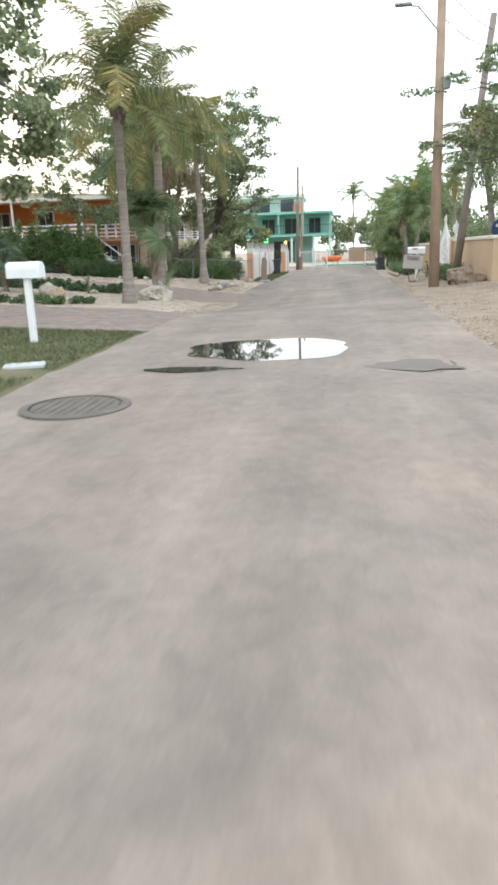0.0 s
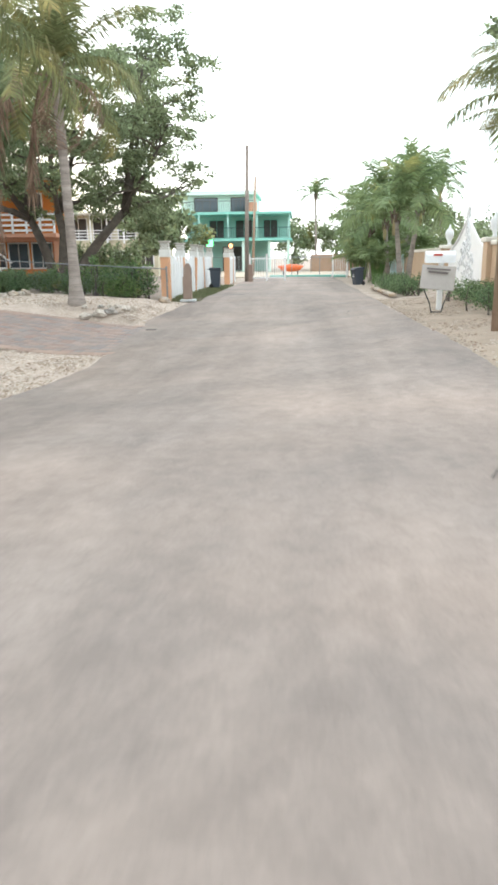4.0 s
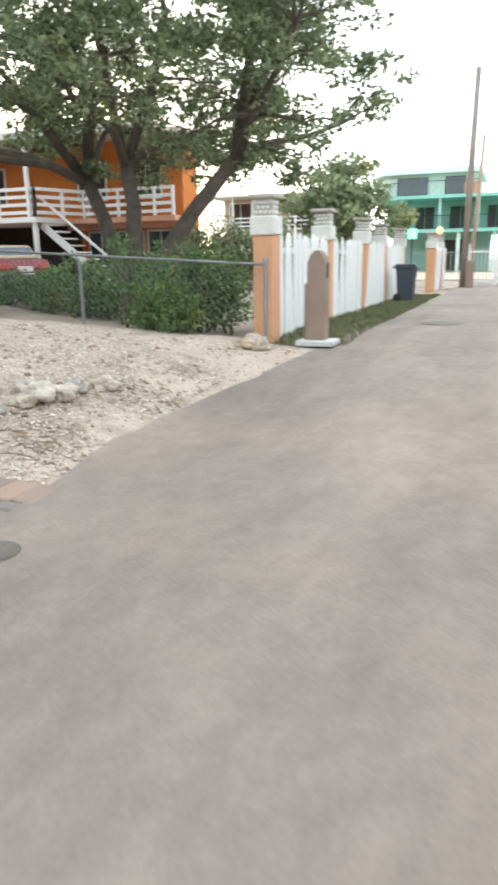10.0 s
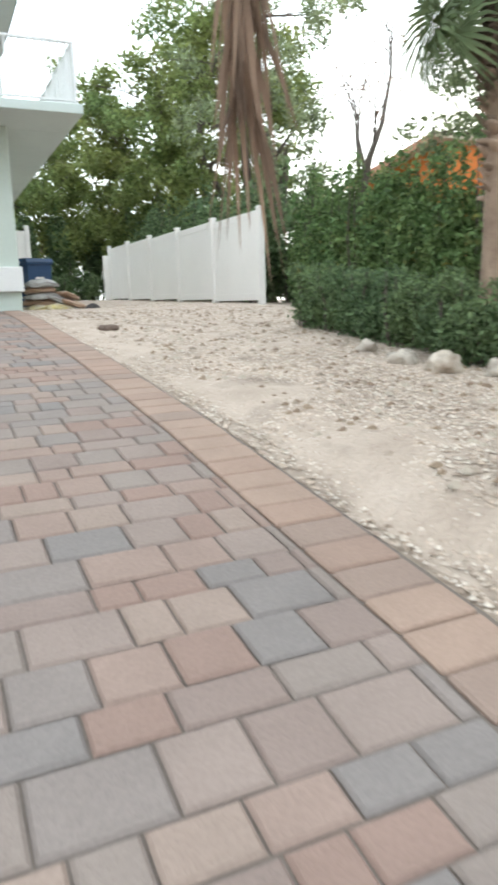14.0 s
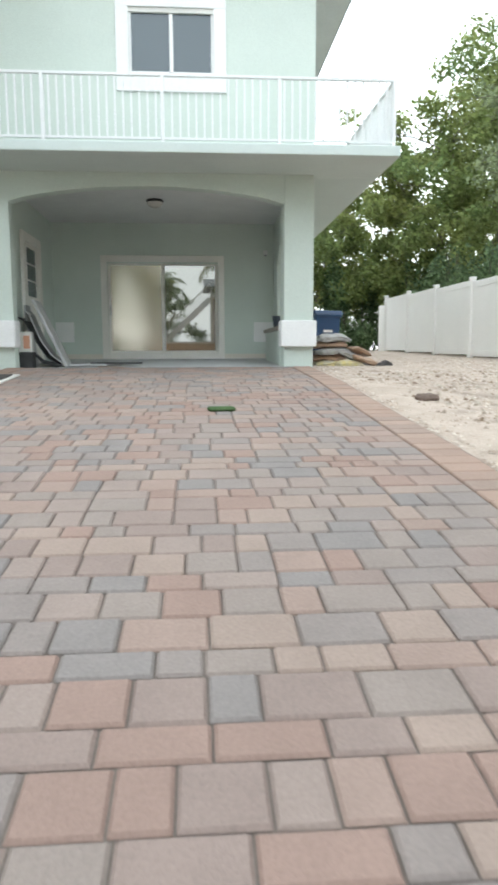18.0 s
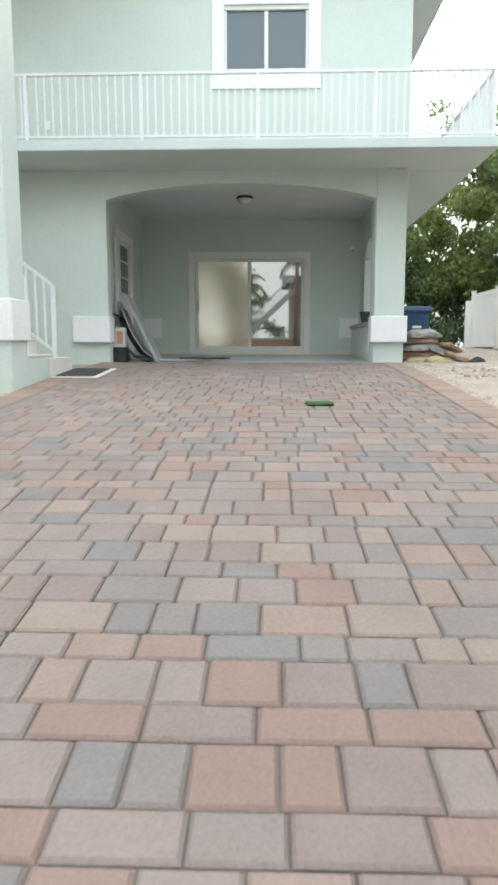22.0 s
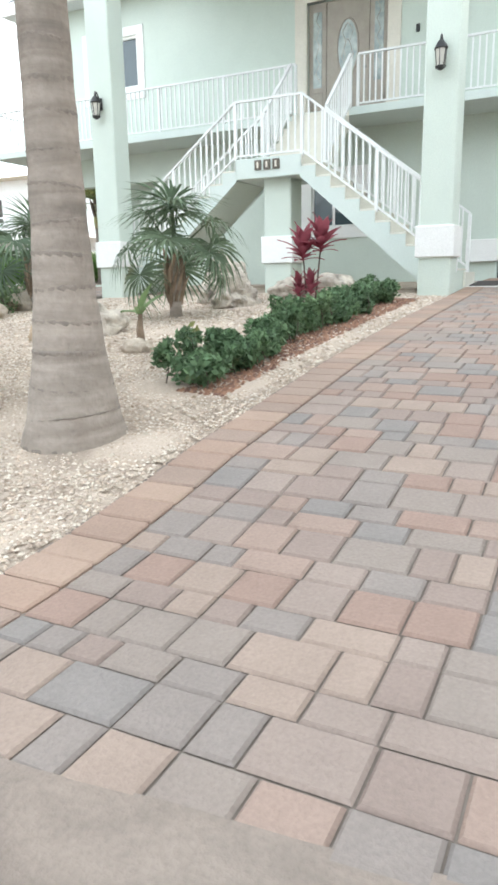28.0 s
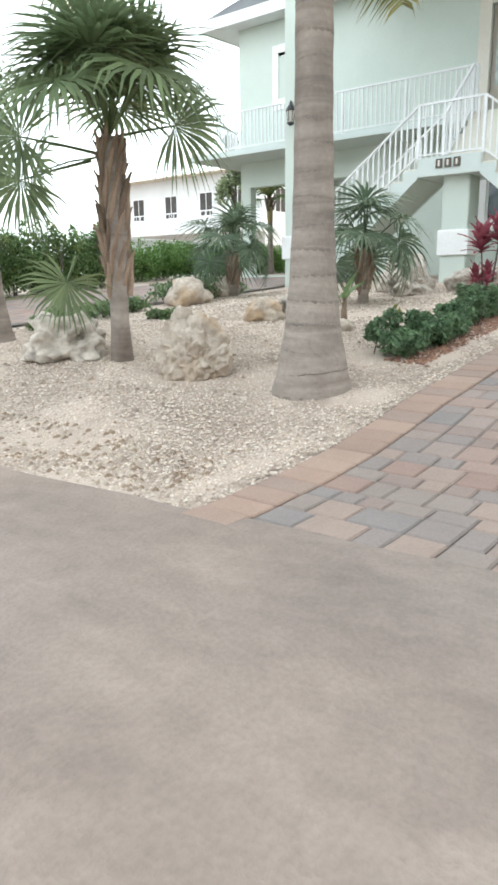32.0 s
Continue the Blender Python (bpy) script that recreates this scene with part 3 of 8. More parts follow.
# ---- ground, road ----
def ground():
    xs = [-600, -200, -80, -45, -34] + [-28 + 0.5 * i for i in range(int(28 / 0.5))] + [0, 0.7, 1.4, 2, 2.6, 3.2, 3.7, 4.2, 4.4, 5, 5.6, 6.4, 7.2, 8, 10, 14, 24, 45, 90, 200, 600]
    ys = [-600, -200, -80, -40, -20, -10] + [-6 + 1.0 * i for i in range(25)] + [19 + 0.3 * i for i in range(50)] + [34 + 1.0 * i for i in range(13)] + [48, 52, 60, 80, 120, 200, 400, 900]
    vs = [(x, y, height(x, y) - 0.025 + (0.02 * noise.noise((x, y, 0)) if -28 < x < -2 else 0)) for y in ys for x in xs]
    n = len(xs)
    fs = [(j * n + i, j * n + i + 1, (j + 1) * n + i + 1, (j + 1) * n + i) for j in range(len(ys) - 1) for i in range(n - 1)]
    tagged(raw("ground", vs, fs, "sand", smooth=True), "pale sandy ground with dry leaf litter", "ground", kind="structure")


ground()


def road():
    vs, fs = [], []
    nx, ny = 18, 260
    for j in range(ny + 1):
        y = -30 + 87 * j / ny
        l = ramp(y, ROAD_EDGE) + 0.10 * noise.noise((0, y * 0.35, 0)) + 0.05 * noise.noise((0, y * 1.9, 4))
        r = RX1 + 0.12 * noise.noise((5, y * 0.3, 0)) + 0.05 * noise.noise((5, y * 1.9, 4))
        for i in range(nx + 1):
            f = i / nx
            x = l + (r - l) * f
            vs.append((x, y, height(x, y) + 0.018 + 0.03 * (1 - (2 * f - 1) ** 2) + 0.006 * noise.noise((x * 0.8, y * 0.8, 0))))
    for j in range(ny):
        for i in range(nx):
            a = j * (nx + 1) + i
            fs.append((a, a + 1, a + nx + 2, a + nx + 1))
    tagged(raw("road", vs, fs, "asphalt", smooth=True), "worn pale grey asphalt street with sandy stains", "road", kind="structure")


road()

# ---- green house ----
def wall_x(name, x0, x1, y0, y1, z0, z1, holes, material, parent, label=""):
    """A wall across y between x0 and x1 with rectangular holes (y0, y1, z0, z1), as one mesh."""
    ys = sorted({y0, y1, *[v for h in holes for v in h[:2]]})
    zs = sorted({z0, z1, *[v for h in holes for v in h[2:]]})
    bm = bmesh.new()
    for a, b in zip(ys, ys[1:]):
        for c, d in zip(zs, zs[1:]):
            ym, zm = (a + b) / 2, (c + d) / 2
            if any(h[0] < ym < h[1] and h[2] < zm < h[3] for h in holes):
                continue
            box(bm, ((x0 + x1) / 2, ym, zm), (abs(x1 - x0), b - a, d - c))
    bmesh.ops.remove_doubles(bm, verts=bm.verts[:], dist=0.0005)
    seen = {}
    for f in bm.faces:
        seen.setdefault(tuple(round(v, 3) for v in f.calc_center_median()), []).append(f)
    bmesh.ops.delete(bm, geom=[f for l in seen.values() if len(l) > 1 for f in l], context="FACES")
    return part(name, bm, material, parent, label)


house = thing("house", (0, 0, 0), "two-storey mint-green stucco house with white trim", "house")
HY0, HY1 = 10.85, 27.0


def arch_wall():
    """Front wall of the ground floor with a segmental arch over the open porch."""
    y0, y1, zs, zt = 22.04, 26.5, 3.50, 3.76
    holes = [(18.07, 19.07, 2.0, 2.95), (11.2, 14.4, GF, 3.3)]
    wall_x("wall", FX, FX - 0.25, HY0, y0, 0.3, DECK - DECK_T, holes, "stucco", house)
    bm = bmesh.new()
    box(bm, (FX - 0.25, (y1 + HY1) / 2, (0.3 + DECK - DECK_T) / 2), (0.5, HY1 - y1, DECK - DECK_T - 0.3), 0.012)
    part("pillar", bm, "stucco", house)
    n = 18
    poly = [(y0, DECK - DECK_T)] + [(y0, zs)]
    for i in range(1, n):
        f = i / n
        poly.append((y0 + (y1 - y0) * f, zs + (zt - zs) * (1 - (2 * f - 1) ** 2) ** 0.8))
    poly += [(y1, zs), (y1, DECK - DECK_T)]
    part("arch", prism(poly, "x", FX - 0.25, FX), "stucco", house)


arch_wall()
for i, (a, b) in enumerate(((21.44, 22.08), (26.44, 27.04), (10.8, 11.2))):
    part("band", b1((FX - 0.09 + 0.02, (a + b) / 2, 1.39), (0.36, b - a, 0.44), 0.015), "white_paint", house, "white-painted stucco band")
# porch behind the arch
PX = -19.65
wall_x("porch_back_wall", PX, PX - 0.2, 21.6, 26.9, 0.5, 3.98, [(23.03, 25.52, GF + 0.13, 3.06)], "stucco", house)
part("porch_side_wall", span((FX - 0.25, 21.62, 0.4), (PX, 21.82, 3.98)), "stucco", house)
part("porch_north_wall", prism([(PX, 0.45), (-18.95, 0.45), (-18.95, 2.95), (-18.5, 3.3), (FX - 0.5, 3.35), (FX - 0.5, 3.94), (PX, 3.94)], "y", 26.8, 27.0), "stucco", house)
part("porch_ceiling", span((FX - 0.25, 21.6, 3.94), (PX, 26.98, 3.99)), "soffit", house)
tagged(finish("porch_floor", prism([(FX + 0.06, 0.45), (FX + 0.06, GF - 0.05), (PX, GF + 0.07), (PX, 0.45)], "y", 21.6, 27.0), "concrete"), "pale concrete slab of the open porch", "floor", kind="structure")
part("porch_step", span((-18.94, 26.55, GF - 0.02), (-16.3, 26.79, 1.48), 0.01), "stucco", house, "low stucco ledge with a dark wooden top")
part("ledge_top", span((-18.94, 26.5, 1.48), (-16.25, 26.84, 1.55), 0.006), "door_wood", house)
part("band", span((PX + 0.02, 26.34, 1.3), (PX, 26.78, 1.75), 0.004), "white_paint", house)
part("band", span((PX + 0.02, 21.84, 1.3), (PX, 22.25, 1.75), 0.004), "white_paint", house)
part("baseboard", span((PX + 0.015, 21.83, GF + 0.06), (PX, 22.88, GF + 0.18), 0.003), "trim_cream", house)
part("baseboard", span((PX + 0.015, 25.67, GF + 0.06), (PX, 26.8, GF + 0.18), 0.003), "trim_cream", house)


def sliding_door():
    d = thing("sliding_door", (PX, 24.275, GF + 0.06), "closed aluminium sliding glass door reflecting the evening sky", "door")
    d.matrix_basis = d.matrix_basis @ Matrix.Diagonal((1, 1, 0.985, 1))
    for nm, a, b in (("trim", (0.03, -1.39, 0), (0, -1.245, 2.36)), ("trim", (0.03, 1.245, 0), (0, 1.39, 2.36)), ("trim", (0.031, -1.245, 2.21), (0, 1.245, 2.36))):
        part(nm, span(a, b, 0.005), "trim_white", d, "cream-painted door trim")
    part("threshold", span((0.04, -1.245, 0.0), (-0.12, 1.245, 0.13), 0.005), "trim_white", d)
    for s, xo in ((-1, -0.02), (1, -0.07)):
        y0, y1 = (-1.24, 0.02) if s < 0 else (-0.02, 1.24)
        pf = new("panel")
        pf.parent = d
        for a, b in (((xo, y0, 0.13), (xo - 0.04, y0 + 0.06, 2.2)), ((xo, y1 - 0.06, 0.13), (xo - 0.04, y1, 2.2)), ((xo, y0 + 0.06, 0.13), (xo - 0.04, y1 - 0.06, 0.2)), ((xo, y0 + 0.06, 2.14), (xo - 0.04, y1 - 0.06, 2.2))):
            part("rail", span(a, b, 0.004), "trim_white", pf)
        part("pane", span((xo - 0.015, y0 + 0.055, 0.19), (xo - 0.022, y1 - 0.055, 2.15)), "frosted" if s < 0 else "door_glass", pf, "glass with drawn sheer curtain behind" if s < 0 else "dark glass mirroring palms and sky")
    part("handle", span((0.0, -1.2, 1.0), (0.03, -1.17, 1.25), 0.005), "grey_metal", d)


sliding_door()


def side_door():
    d = thing("side_door", (-17.5, 21.83, GF), "cream side door with a six-pane window", "door")
    part("leaf", span((-0.56, 0.0, 0), (0.56, 0.03, 2.28), 0.004), "trim_white", d)
    for a, b in (((-0.74, 0, 0), (-0.57, 0.06, 2.46)), ((0.57, 0, 0), (0.74, 0.06, 2.46)), ((-0.57, 0, 2.29), (0.57, 0.06, 2.46))):
        part("trim", span(a, b, 0.004), "trim_white", d)
    for i in range(2):
        for j in range(3):
            part("pane", span((-0.27 + 0.33 * i, 0.03, 1.3 + 0.31 * j), (0.03 + 0.33 * i, 0.036, 1.58 + 0.31 * j)), "window_dark", d)
    part("knob", lathe(bmesh.new(), [(0.01, 0), (0.03, 0.01), (0.03, 0.04), (0.01, 0.05)], 10, (0.47, 0.08, 0.95)), "grey_metal", d)


side_door()


def window_unit(name, at, w, h, lab, bars=(), sill=0.28, trim=0.2, style="slide"):
    """A window on the front wall, facing +x, with white trim."""
    d = thing(name, at, lab, "window", kind="structure")
    part("window_frame", span((0.03, -w / 2 - trim, h), (0, w / 2 + trim, h + trim), 0.005), "white_paint", d)
    part("window_frame", span((0.03, -w / 2 - trim, 0), (0, -w / 2, h), 0.005), "white_paint", d)
    part("window_frame", span((0.03, w / 2, 0), (0, w / 2 + trim, h), 0.005), "white_paint", d)
    part("window_sill", span((0.045, -w / 2 - trim, -sill), (0, w / 2 + trim, 0), 0.006), "white_paint", d)
    part("rail", span((0.0, -w / 2, h - 0.07), (-0.08, w / 2, h), 0.004), "cap_white", d)
    for a, b in (((-0.02, -w / 2, 0), (-0.07, -w / 2 + 0.04, h - 0.07)), ((-0.02, w / 2 - 0.04, 0), (-0.07, w / 2, h - 0.07)), ((-0.02, -0.03, 0), (-0.07, 0.03, h - 0.07)), ((-0.02, -w / 2 + 0.04, 0), (-0.07, w / 2 - 0.04, 0.04))):
        part("mullion", span(a, b, 0.003), "white_paint", d)
    for a, b in ((-w / 2 + 0.04, -0.03), (0.03, w / 2 - 0.04)):
        part("pane", span((-0.045, a, 0.04), (-0.052, b, h - 0.07)), "window_dark", d, "dark pane with a drawn blind")
    return d


# upper floor
UZ1 = 7.75
wall_x("upper_wall", FX, FX - 0.25, HY0, HY1, DECK, UZ1, [(24.02, 25.36, 5.48, 6.46), (12.5, 13.6, 5.48, 6.6), (17.95, 19.7, DECK, 6.5)], "stucco", house)
part("upper_side_wall", span((FX - 0.25, HY1 - 0.25, DECK), (-27, HY1, UZ1)), "stucco", house)
part("upper_side_wall", span((FX - 0.25, HY0, DECK), (-27, HY0 + 0.25, UZ1)), "stucco", house)
part("rear_wall", span((-26.75, HY0 + 0.25, 0.3), (-27, HY1 - 0.25, UZ1)), "stucco", house)
part("lower_side_wall", span((PX - 0.2, HY1 - 0.25, 0.3), (-26.75, HY1, DECK - DECK_T)), "stucco", house)
part("inner_wall", span((-18.4, HY0, 0.3), (-18.6, 14.6, DECK - DECK_T)), "stucco", house)
part("inner_wall", span((FX - 0.25, 14.6, 0.3), (-18.6, 14.8, DECK - DECK_T)), "stucco", house)
window_unit("window_1", (FX, 24.69, 5.48), 1.34, 0.98, "white-trimmed sliding window with drawn blinds")
window_unit("window_2", (FX, 12.91, 5.48), 1.4, 1.12, "white-trimmed upper window with half-open blinds")
window_unit("window_3", (FX, 18.57, 2.0), 1.0, 0.95, "white-framed ground-floor window behind the stairs", trim=0.28, sill=0.24)
# decks and roof
part("deck_slab", span((FX - 0.2, 9.9, DECK - DECK_T), (SX, 28.1, DECK), 0.01), "stucco_deck", house, "cantilevered concrete deck slab")
part("deck_slab", span((FX - 0.2, HY1 - 0.1, DECK - DECK_T), (-27, 28.1, DECK - 0.001), 0.01), "stucco_deck", house)
part("deck_slab", span((FX - 0.2, 9.9, DECK - DECK_T), (-27, HY0 + 0.1, DECK - 0.001), 0.01), "stucco_deck", house)
part("floor_slab", span((FX - 0.25, HY0, DECK - DECK_T), (-26.9, HY1 - 0.15, DECK - 0.04)), "soffit", house)
part("roof", prism([(9.9, UZ1 - 0.28), (27.95, UZ1 - 0.28), (27.95, UZ1 - 0.1), (18.9, UZ1 + 1.7), (9.9, UZ1 - 0.1)], "x", -28.0, FX + 0.55), "roof_grey", house, "low grey pitched roof with eaves")
part("eave_soffit", span((-27.95, 9.95, UZ1 - 0.34), (FX + 0.5, 27.9, UZ1 - 0.285)), "soffit", house)
part("fascia", span((FX + 0.55, 9.9, UZ1 - 0.36), (FX + 0.59, 27.95, UZ1 - 0.08)), "white_paint", house)
part("porch_roof", span((FX + 0.6, 15.3, UZ1 - 0.34), (-10.9, 22.3, UZ1 - 0.1)), "soffit", house, "flat entry roof carried by the columns")


def column(y0, y1, x0=-11.1, d=0.6, top=UZ1 - 0.34):
    c = thing("column", ((x0 - d / 2), (y0 + y1) / 2, 0.45), "square mint stucco column with a white band near its base", "column", "columns of the house", kind="structure")
    w = y1 - y0
    part("shaft", b1((0, 0, (top - 0.45) / 2), (d, w, top - 0.45), 0.02), "stucco", c)
    part("band", b1((0, 0, 0.95), (d + 0.09, w + 0.09, 0.46), 0.012), "white_paint", c)
    return c


column(21.44, 21.93, d=0.5)
column(15.4, 15.9, d=0.45)
column(18.53, 19.05, -11.8, 0.5, 2.75)


def railing(name, a, b, h=0.93, spacing=1.73, lab="white metal balustrade along the deck edge", foot=0.06, start=True, gap=0.117, double=False, posts=True):
    """A straight white railing from a to b, level or sloped."""
    a, b = Vector(a), Vector(b)
    r = thing(name, a, lab, "railing", "white balustrades")
    d = b - a
    flat = Vector((d.x, d.y, 0))
    n = max(1, round(flat.length / spacing))
    up = Vector((0, 0, 1))
    zero = Vector((0, 0, 0))
    for i in range(0 if start else 1, n + 1 if posts else 0):
        p = d * (i / n)
        part("post", b1((p.x, p.y, p.z + h / 2 - 0.02), (0.055, 0.055, h + 0.02), 0.006), "white_metal", r)
    part("handrail", bar(up * h, d + up * h, 0.06, 0.035), "white_metal", r)
    part("bottom_rail", bar(up * foot, d + up * foot, 0.04, 0.03), "white_metal", r)
    if double:
        part("mid_rail", bar(up * (h - 0.12), d + up * (h - 0.12), 0.035, 0.03), "white_metal", r)
    m = int(flat.length / gap)
    me = None
    for i in range(1, m):
        if any(abs(i / m - k / n) * flat.length < 0.05 for k in range(n + 1)):
            continue
        p = d * (i / m)
        if me is None:
            o = part("baluster", b1((0, 0, h / 2 + foot / 2), (0.026, 0.026, h - foot), 0.0), "white_metal", r)
            me = o.data
        else:
            o = new("baluster", me)
            o.parent = r
        o.location = p
    return r


RXX = -14.17
railing("deck_railing", (RXX, 19.45, DECK), (RXX, 28.0, DECK), spacing=1.72)
railing("deck_railing", (RXX, 18.15, DECK), (RXX, 10.0, DECK), spacing=1.72)
railing("deck_railing", (RXX, 28.0, DECK), (-24.0, 28.0, DECK), start=False)
railing("deck_railing", (RXX, 10.0, DECK), (-22.0, 10.0, DECK), start=False)


def stairs():
    s = thing("staircase", (-12.2, 18.7, 0), "double-sided outdoor stair meeting at a landing, mint stucco with cream treads", "stairs", kind="structure")
    lz, xw = 2.92, 0.6
    part("landing", span((xw, -0.62, lz - 0.33), (-xw, 0.62, lz), 0.01), "stucco_deck", s)
    n, run, rise = 10, 0.256, 0.194
    for sg in (1, -1):
        yb = 0.62 + run * n
        prof = [(0.62, lz - 0.01)]
        for i in range(n):
            prof += [(0.62 + run * i, lz - rise * (i + 1)), (0.62 + run * (i + 1), lz - rise * (i + 1))]
        prof += [(yb, 0.6), (yb - 0.35, 0.6), (0.62, lz - 0.34)]
        part("flight", prism([(p[0] * sg, p[1]) for p in prof], "x", -xw + 0.03, xw - 0.06), "stucco", s)
        low = [(0.60, lz - 0.002)]
        for i in range(n):
            low += [(0.62 + run * i, lz - rise * (i + 1) - 0.004), (0.62 + run * (i + 1), lz - rise * (i + 1) - 0.004)]
        low += [(yb, 0.62), (yb - 0.3, 0.62), (0.60, lz - 0.36)]
        part("stringer", prism([(p[0] * sg, p[1]) for p in low], "x", xw - 0.06, xw), "stucco_deck", s)
        part("stringer", prism([(p[0] * sg, p[1]) for p in low], "x", -xw, -xw + 0.03), "stucco_deck", s)
        for i in range(n):
            c = 0.62 + run * (i + 0.5)
            part("tread", b1((-0.015, c * sg, lz - rise * (i + 1) + 0.014), (2 * xw - 0.02, run + 0.02, 0.028), 0.006), "stair_tread", s)
            part("riser", span((-xw + 0.02, sg * (c - run / 2), lz - rise * (i + 1) + 0.028), (xw - 0.015, sg * (c - run / 2 + 0.012), lz - rise * i - 0.001)), "stair_tread", s)
        railing("stair_railing", (-12.2 + xw - 0.05, 18.7 + 0.62 * sg, lz), (-12.2 + xw - 0.05, 18.7 + (yb + 0.02) * sg, lz - rise * n), spacing=1.35, lab="sloping white stair balustrade with upright bars")
        railing("stair_railing", (-12.2 - xw + 0.05, 18.7 + 0.62 * sg, lz), (-12.2 - xw + 0.05, 18.7 + (yb + 0.02) * sg, lz - rise * n), spacing=1.35, lab="sloping white stair balustrade with upright bars")
    railing("landing_railing", (-12.2 + xw - 0.05, 18.08, lz), (-12.2 + xw - 0.05, 19.32, lz), spacing=1.24, lab="white balustrade across the stair landing", posts=False)
    # upper flight to the front door
    k, r2 = 6, (DECK - lz) / 7
    prof = [(-xw, lz - 0.3), (-xw, lz)]
    for i in range(k):
        prof += [(-xw - 0.215 * i, lz + r2 * (i + 1)), (-xw - 0.215 * (i + 1), lz + r2 * (i + 1))]
    prof += [(SX + 12.2, DECK - 0.01), (SX + 12.2, DECK - 0.4)]
    part("flight", prism(prof, "y", -0.6, 0.6), "stair_tread", s)
    for sg in (1, -1):
        railing("stair_railing", (-12.2 - xw, 18.7 + 0.62 * sg, lz + 0.05), (SX, 18.7 + 0.62 * sg, DECK), spacing=0.8, lab="short sloping balustrade up to the front door")
    for i in range(3):
        t = part("tile", b1((xw + 0.012, -0.17 + 0.17 * i, lz - 0.12), (0.02, 0.13, 0.16), 0.004), "tile_num", s, "small framed tile on the landing edge")
        part("mark", span((xw + 0.02, -0.19 + 0.17 * i, lz - 0.17), (xw + 0.026, -0.155 + 0.17 * i, lz - 0.07)), "trim_cream", t)


stairs()
tagged(finish("bottom_step", span((-13.45, 21.4, 0.5), (-12.5, 21.92, 0.96), 0.012), "stair_tread"), "cream concrete bottom step of the stairs", "step", kind="structure")
mt = thing("door_mat", (-12.88, 22.26, height(-12.88, 22.26) + 0.02), "dark mat in a white-edged tray beside the stairs", "mat")
mt.matrix_basis = mt.matrix_basis @ Matrix.Rotation(math.atan(0.069), 4, "Y")
part("tray", b1((0, 0, 0.01), (1.08, 0.62, 0.02), 0.005), "cap_white", mt)
part("pile", b1((0.02, -0.01, 0.025), (0.92, 0.5, 0.02), 0.005), "mat_dark", mt)


def front_door():
    d = thing("front_door", (FX, 18.825, DECK), "carved taupe front door with an oval leaded-glass light and sidelights", "door")
    for a, b in (((0.04, -1.14, 0), (-0.05, -0.87, 2.6)), ((0.04, 0.87, 0), (-0.05, 1.14, 2.6)), ((0.041, -0.87, 2.38), (-0.05, 0.87, 2.6))):
        part("trim", span(a, b, 0.006), "trim_cream", d)
    part("leaf", span((-0.08, -0.46, 0.02), (-0.13, 0.46, 2.37), 0.006), "door_wood", d)
    pts = [(0.21 * math.cos(a), 1.45 + 0.52 * math.sin(a)) for a in [2 * math.pi * i / 28 for i in range(28)]]
    part("oval_glass", prism(pts, "x", -0.085, -0.072), "etched", d, "oval bevelled leaded glass")
    ring = bmesh.new()
    tube(ring, [(-0.075, p[0] * 1.09, 1.45 + (p[1] - 1.45) * 1.05) for p in pts + pts[:1]], 0.022, 6)
    part("oval_frame", ring, "door_wood", d)
    for sg in (-1, 1):
        part("lead_came", t1([(-0.07, 0.0, 1.0), (-0.07, sg * 0.13, 1.3), (-0.07, sg * 0.04, 1.55), (-0.07, sg * 0.12, 1.75), (-0.07, 0.0, 1.92)], 0.007, 5), "cap_block", d)
        part("lead_came", t1([(-0.07, sg * 0.02, 1.15), (-0.07, sg * 0.09, 1.42), (-0.07, 0.0, 1.62)], 0.006, 5), "cap_block", d)
    for z0, z1 in ((0.18, 0.72),):
        for y in (-0.2, 0.2):
            part("raised_panel", b1((-0.078, y, (z0 + z1) / 2), (0.02, 0.3, z1 - z0), 0.009), "door_wood", d)
    for sg in (-1, 1):
        part("sidelight_frame", span((-0.08, sg * 0.47, 0.02), (-0.13, sg * 0.86, 2.37), 0.005), "door_wood", d)
        part("sidelight", span((-0.07, sg * 0.57, 0.75), (-0.085, sg * 0.76, 2.2)), "etched", d, "narrow leaded sidelight")
        for q in range(4):
            part("lead_came", t1([(-0.066, sg * 0.6, 0.85 + 0.34 * q), (-0.066, sg * 0.7, 1.02 + 0.34 * q), (-0.066, sg * 0.63, 1.19 + 0.34 * q)], 0.006, 5), "cap_block", d)
        part("raised_panel", b1((-0.078, sg * 0.665, 0.4), (0.02, 0.24, 0.5), 0.009), "door_wood", d)
    part("knob", lathe(bmesh.new(), [(0.012, 0), (0.035, 0.01), (0.035, 0.05), (0.012, 0.06)], 10, (-0.05, 0.38, 1.0)), "grey_metal", d)


front_door()
tagged(finish("doorbell", b1((FX + 0.02, 20.3, DECK + 1.55), (0.03, 0.07, 0.14), 0.006), "dark_metal"), "small dark doorbell camera on the wall", "doorbell")
tagged(finish("wall_outlet", b1((FX + 0.012, 21.12, 4.69), (0.02, 0.09, 0.13), 0.004), "white_paint"), "white weatherproof outlet cover on the wall", "outlet")


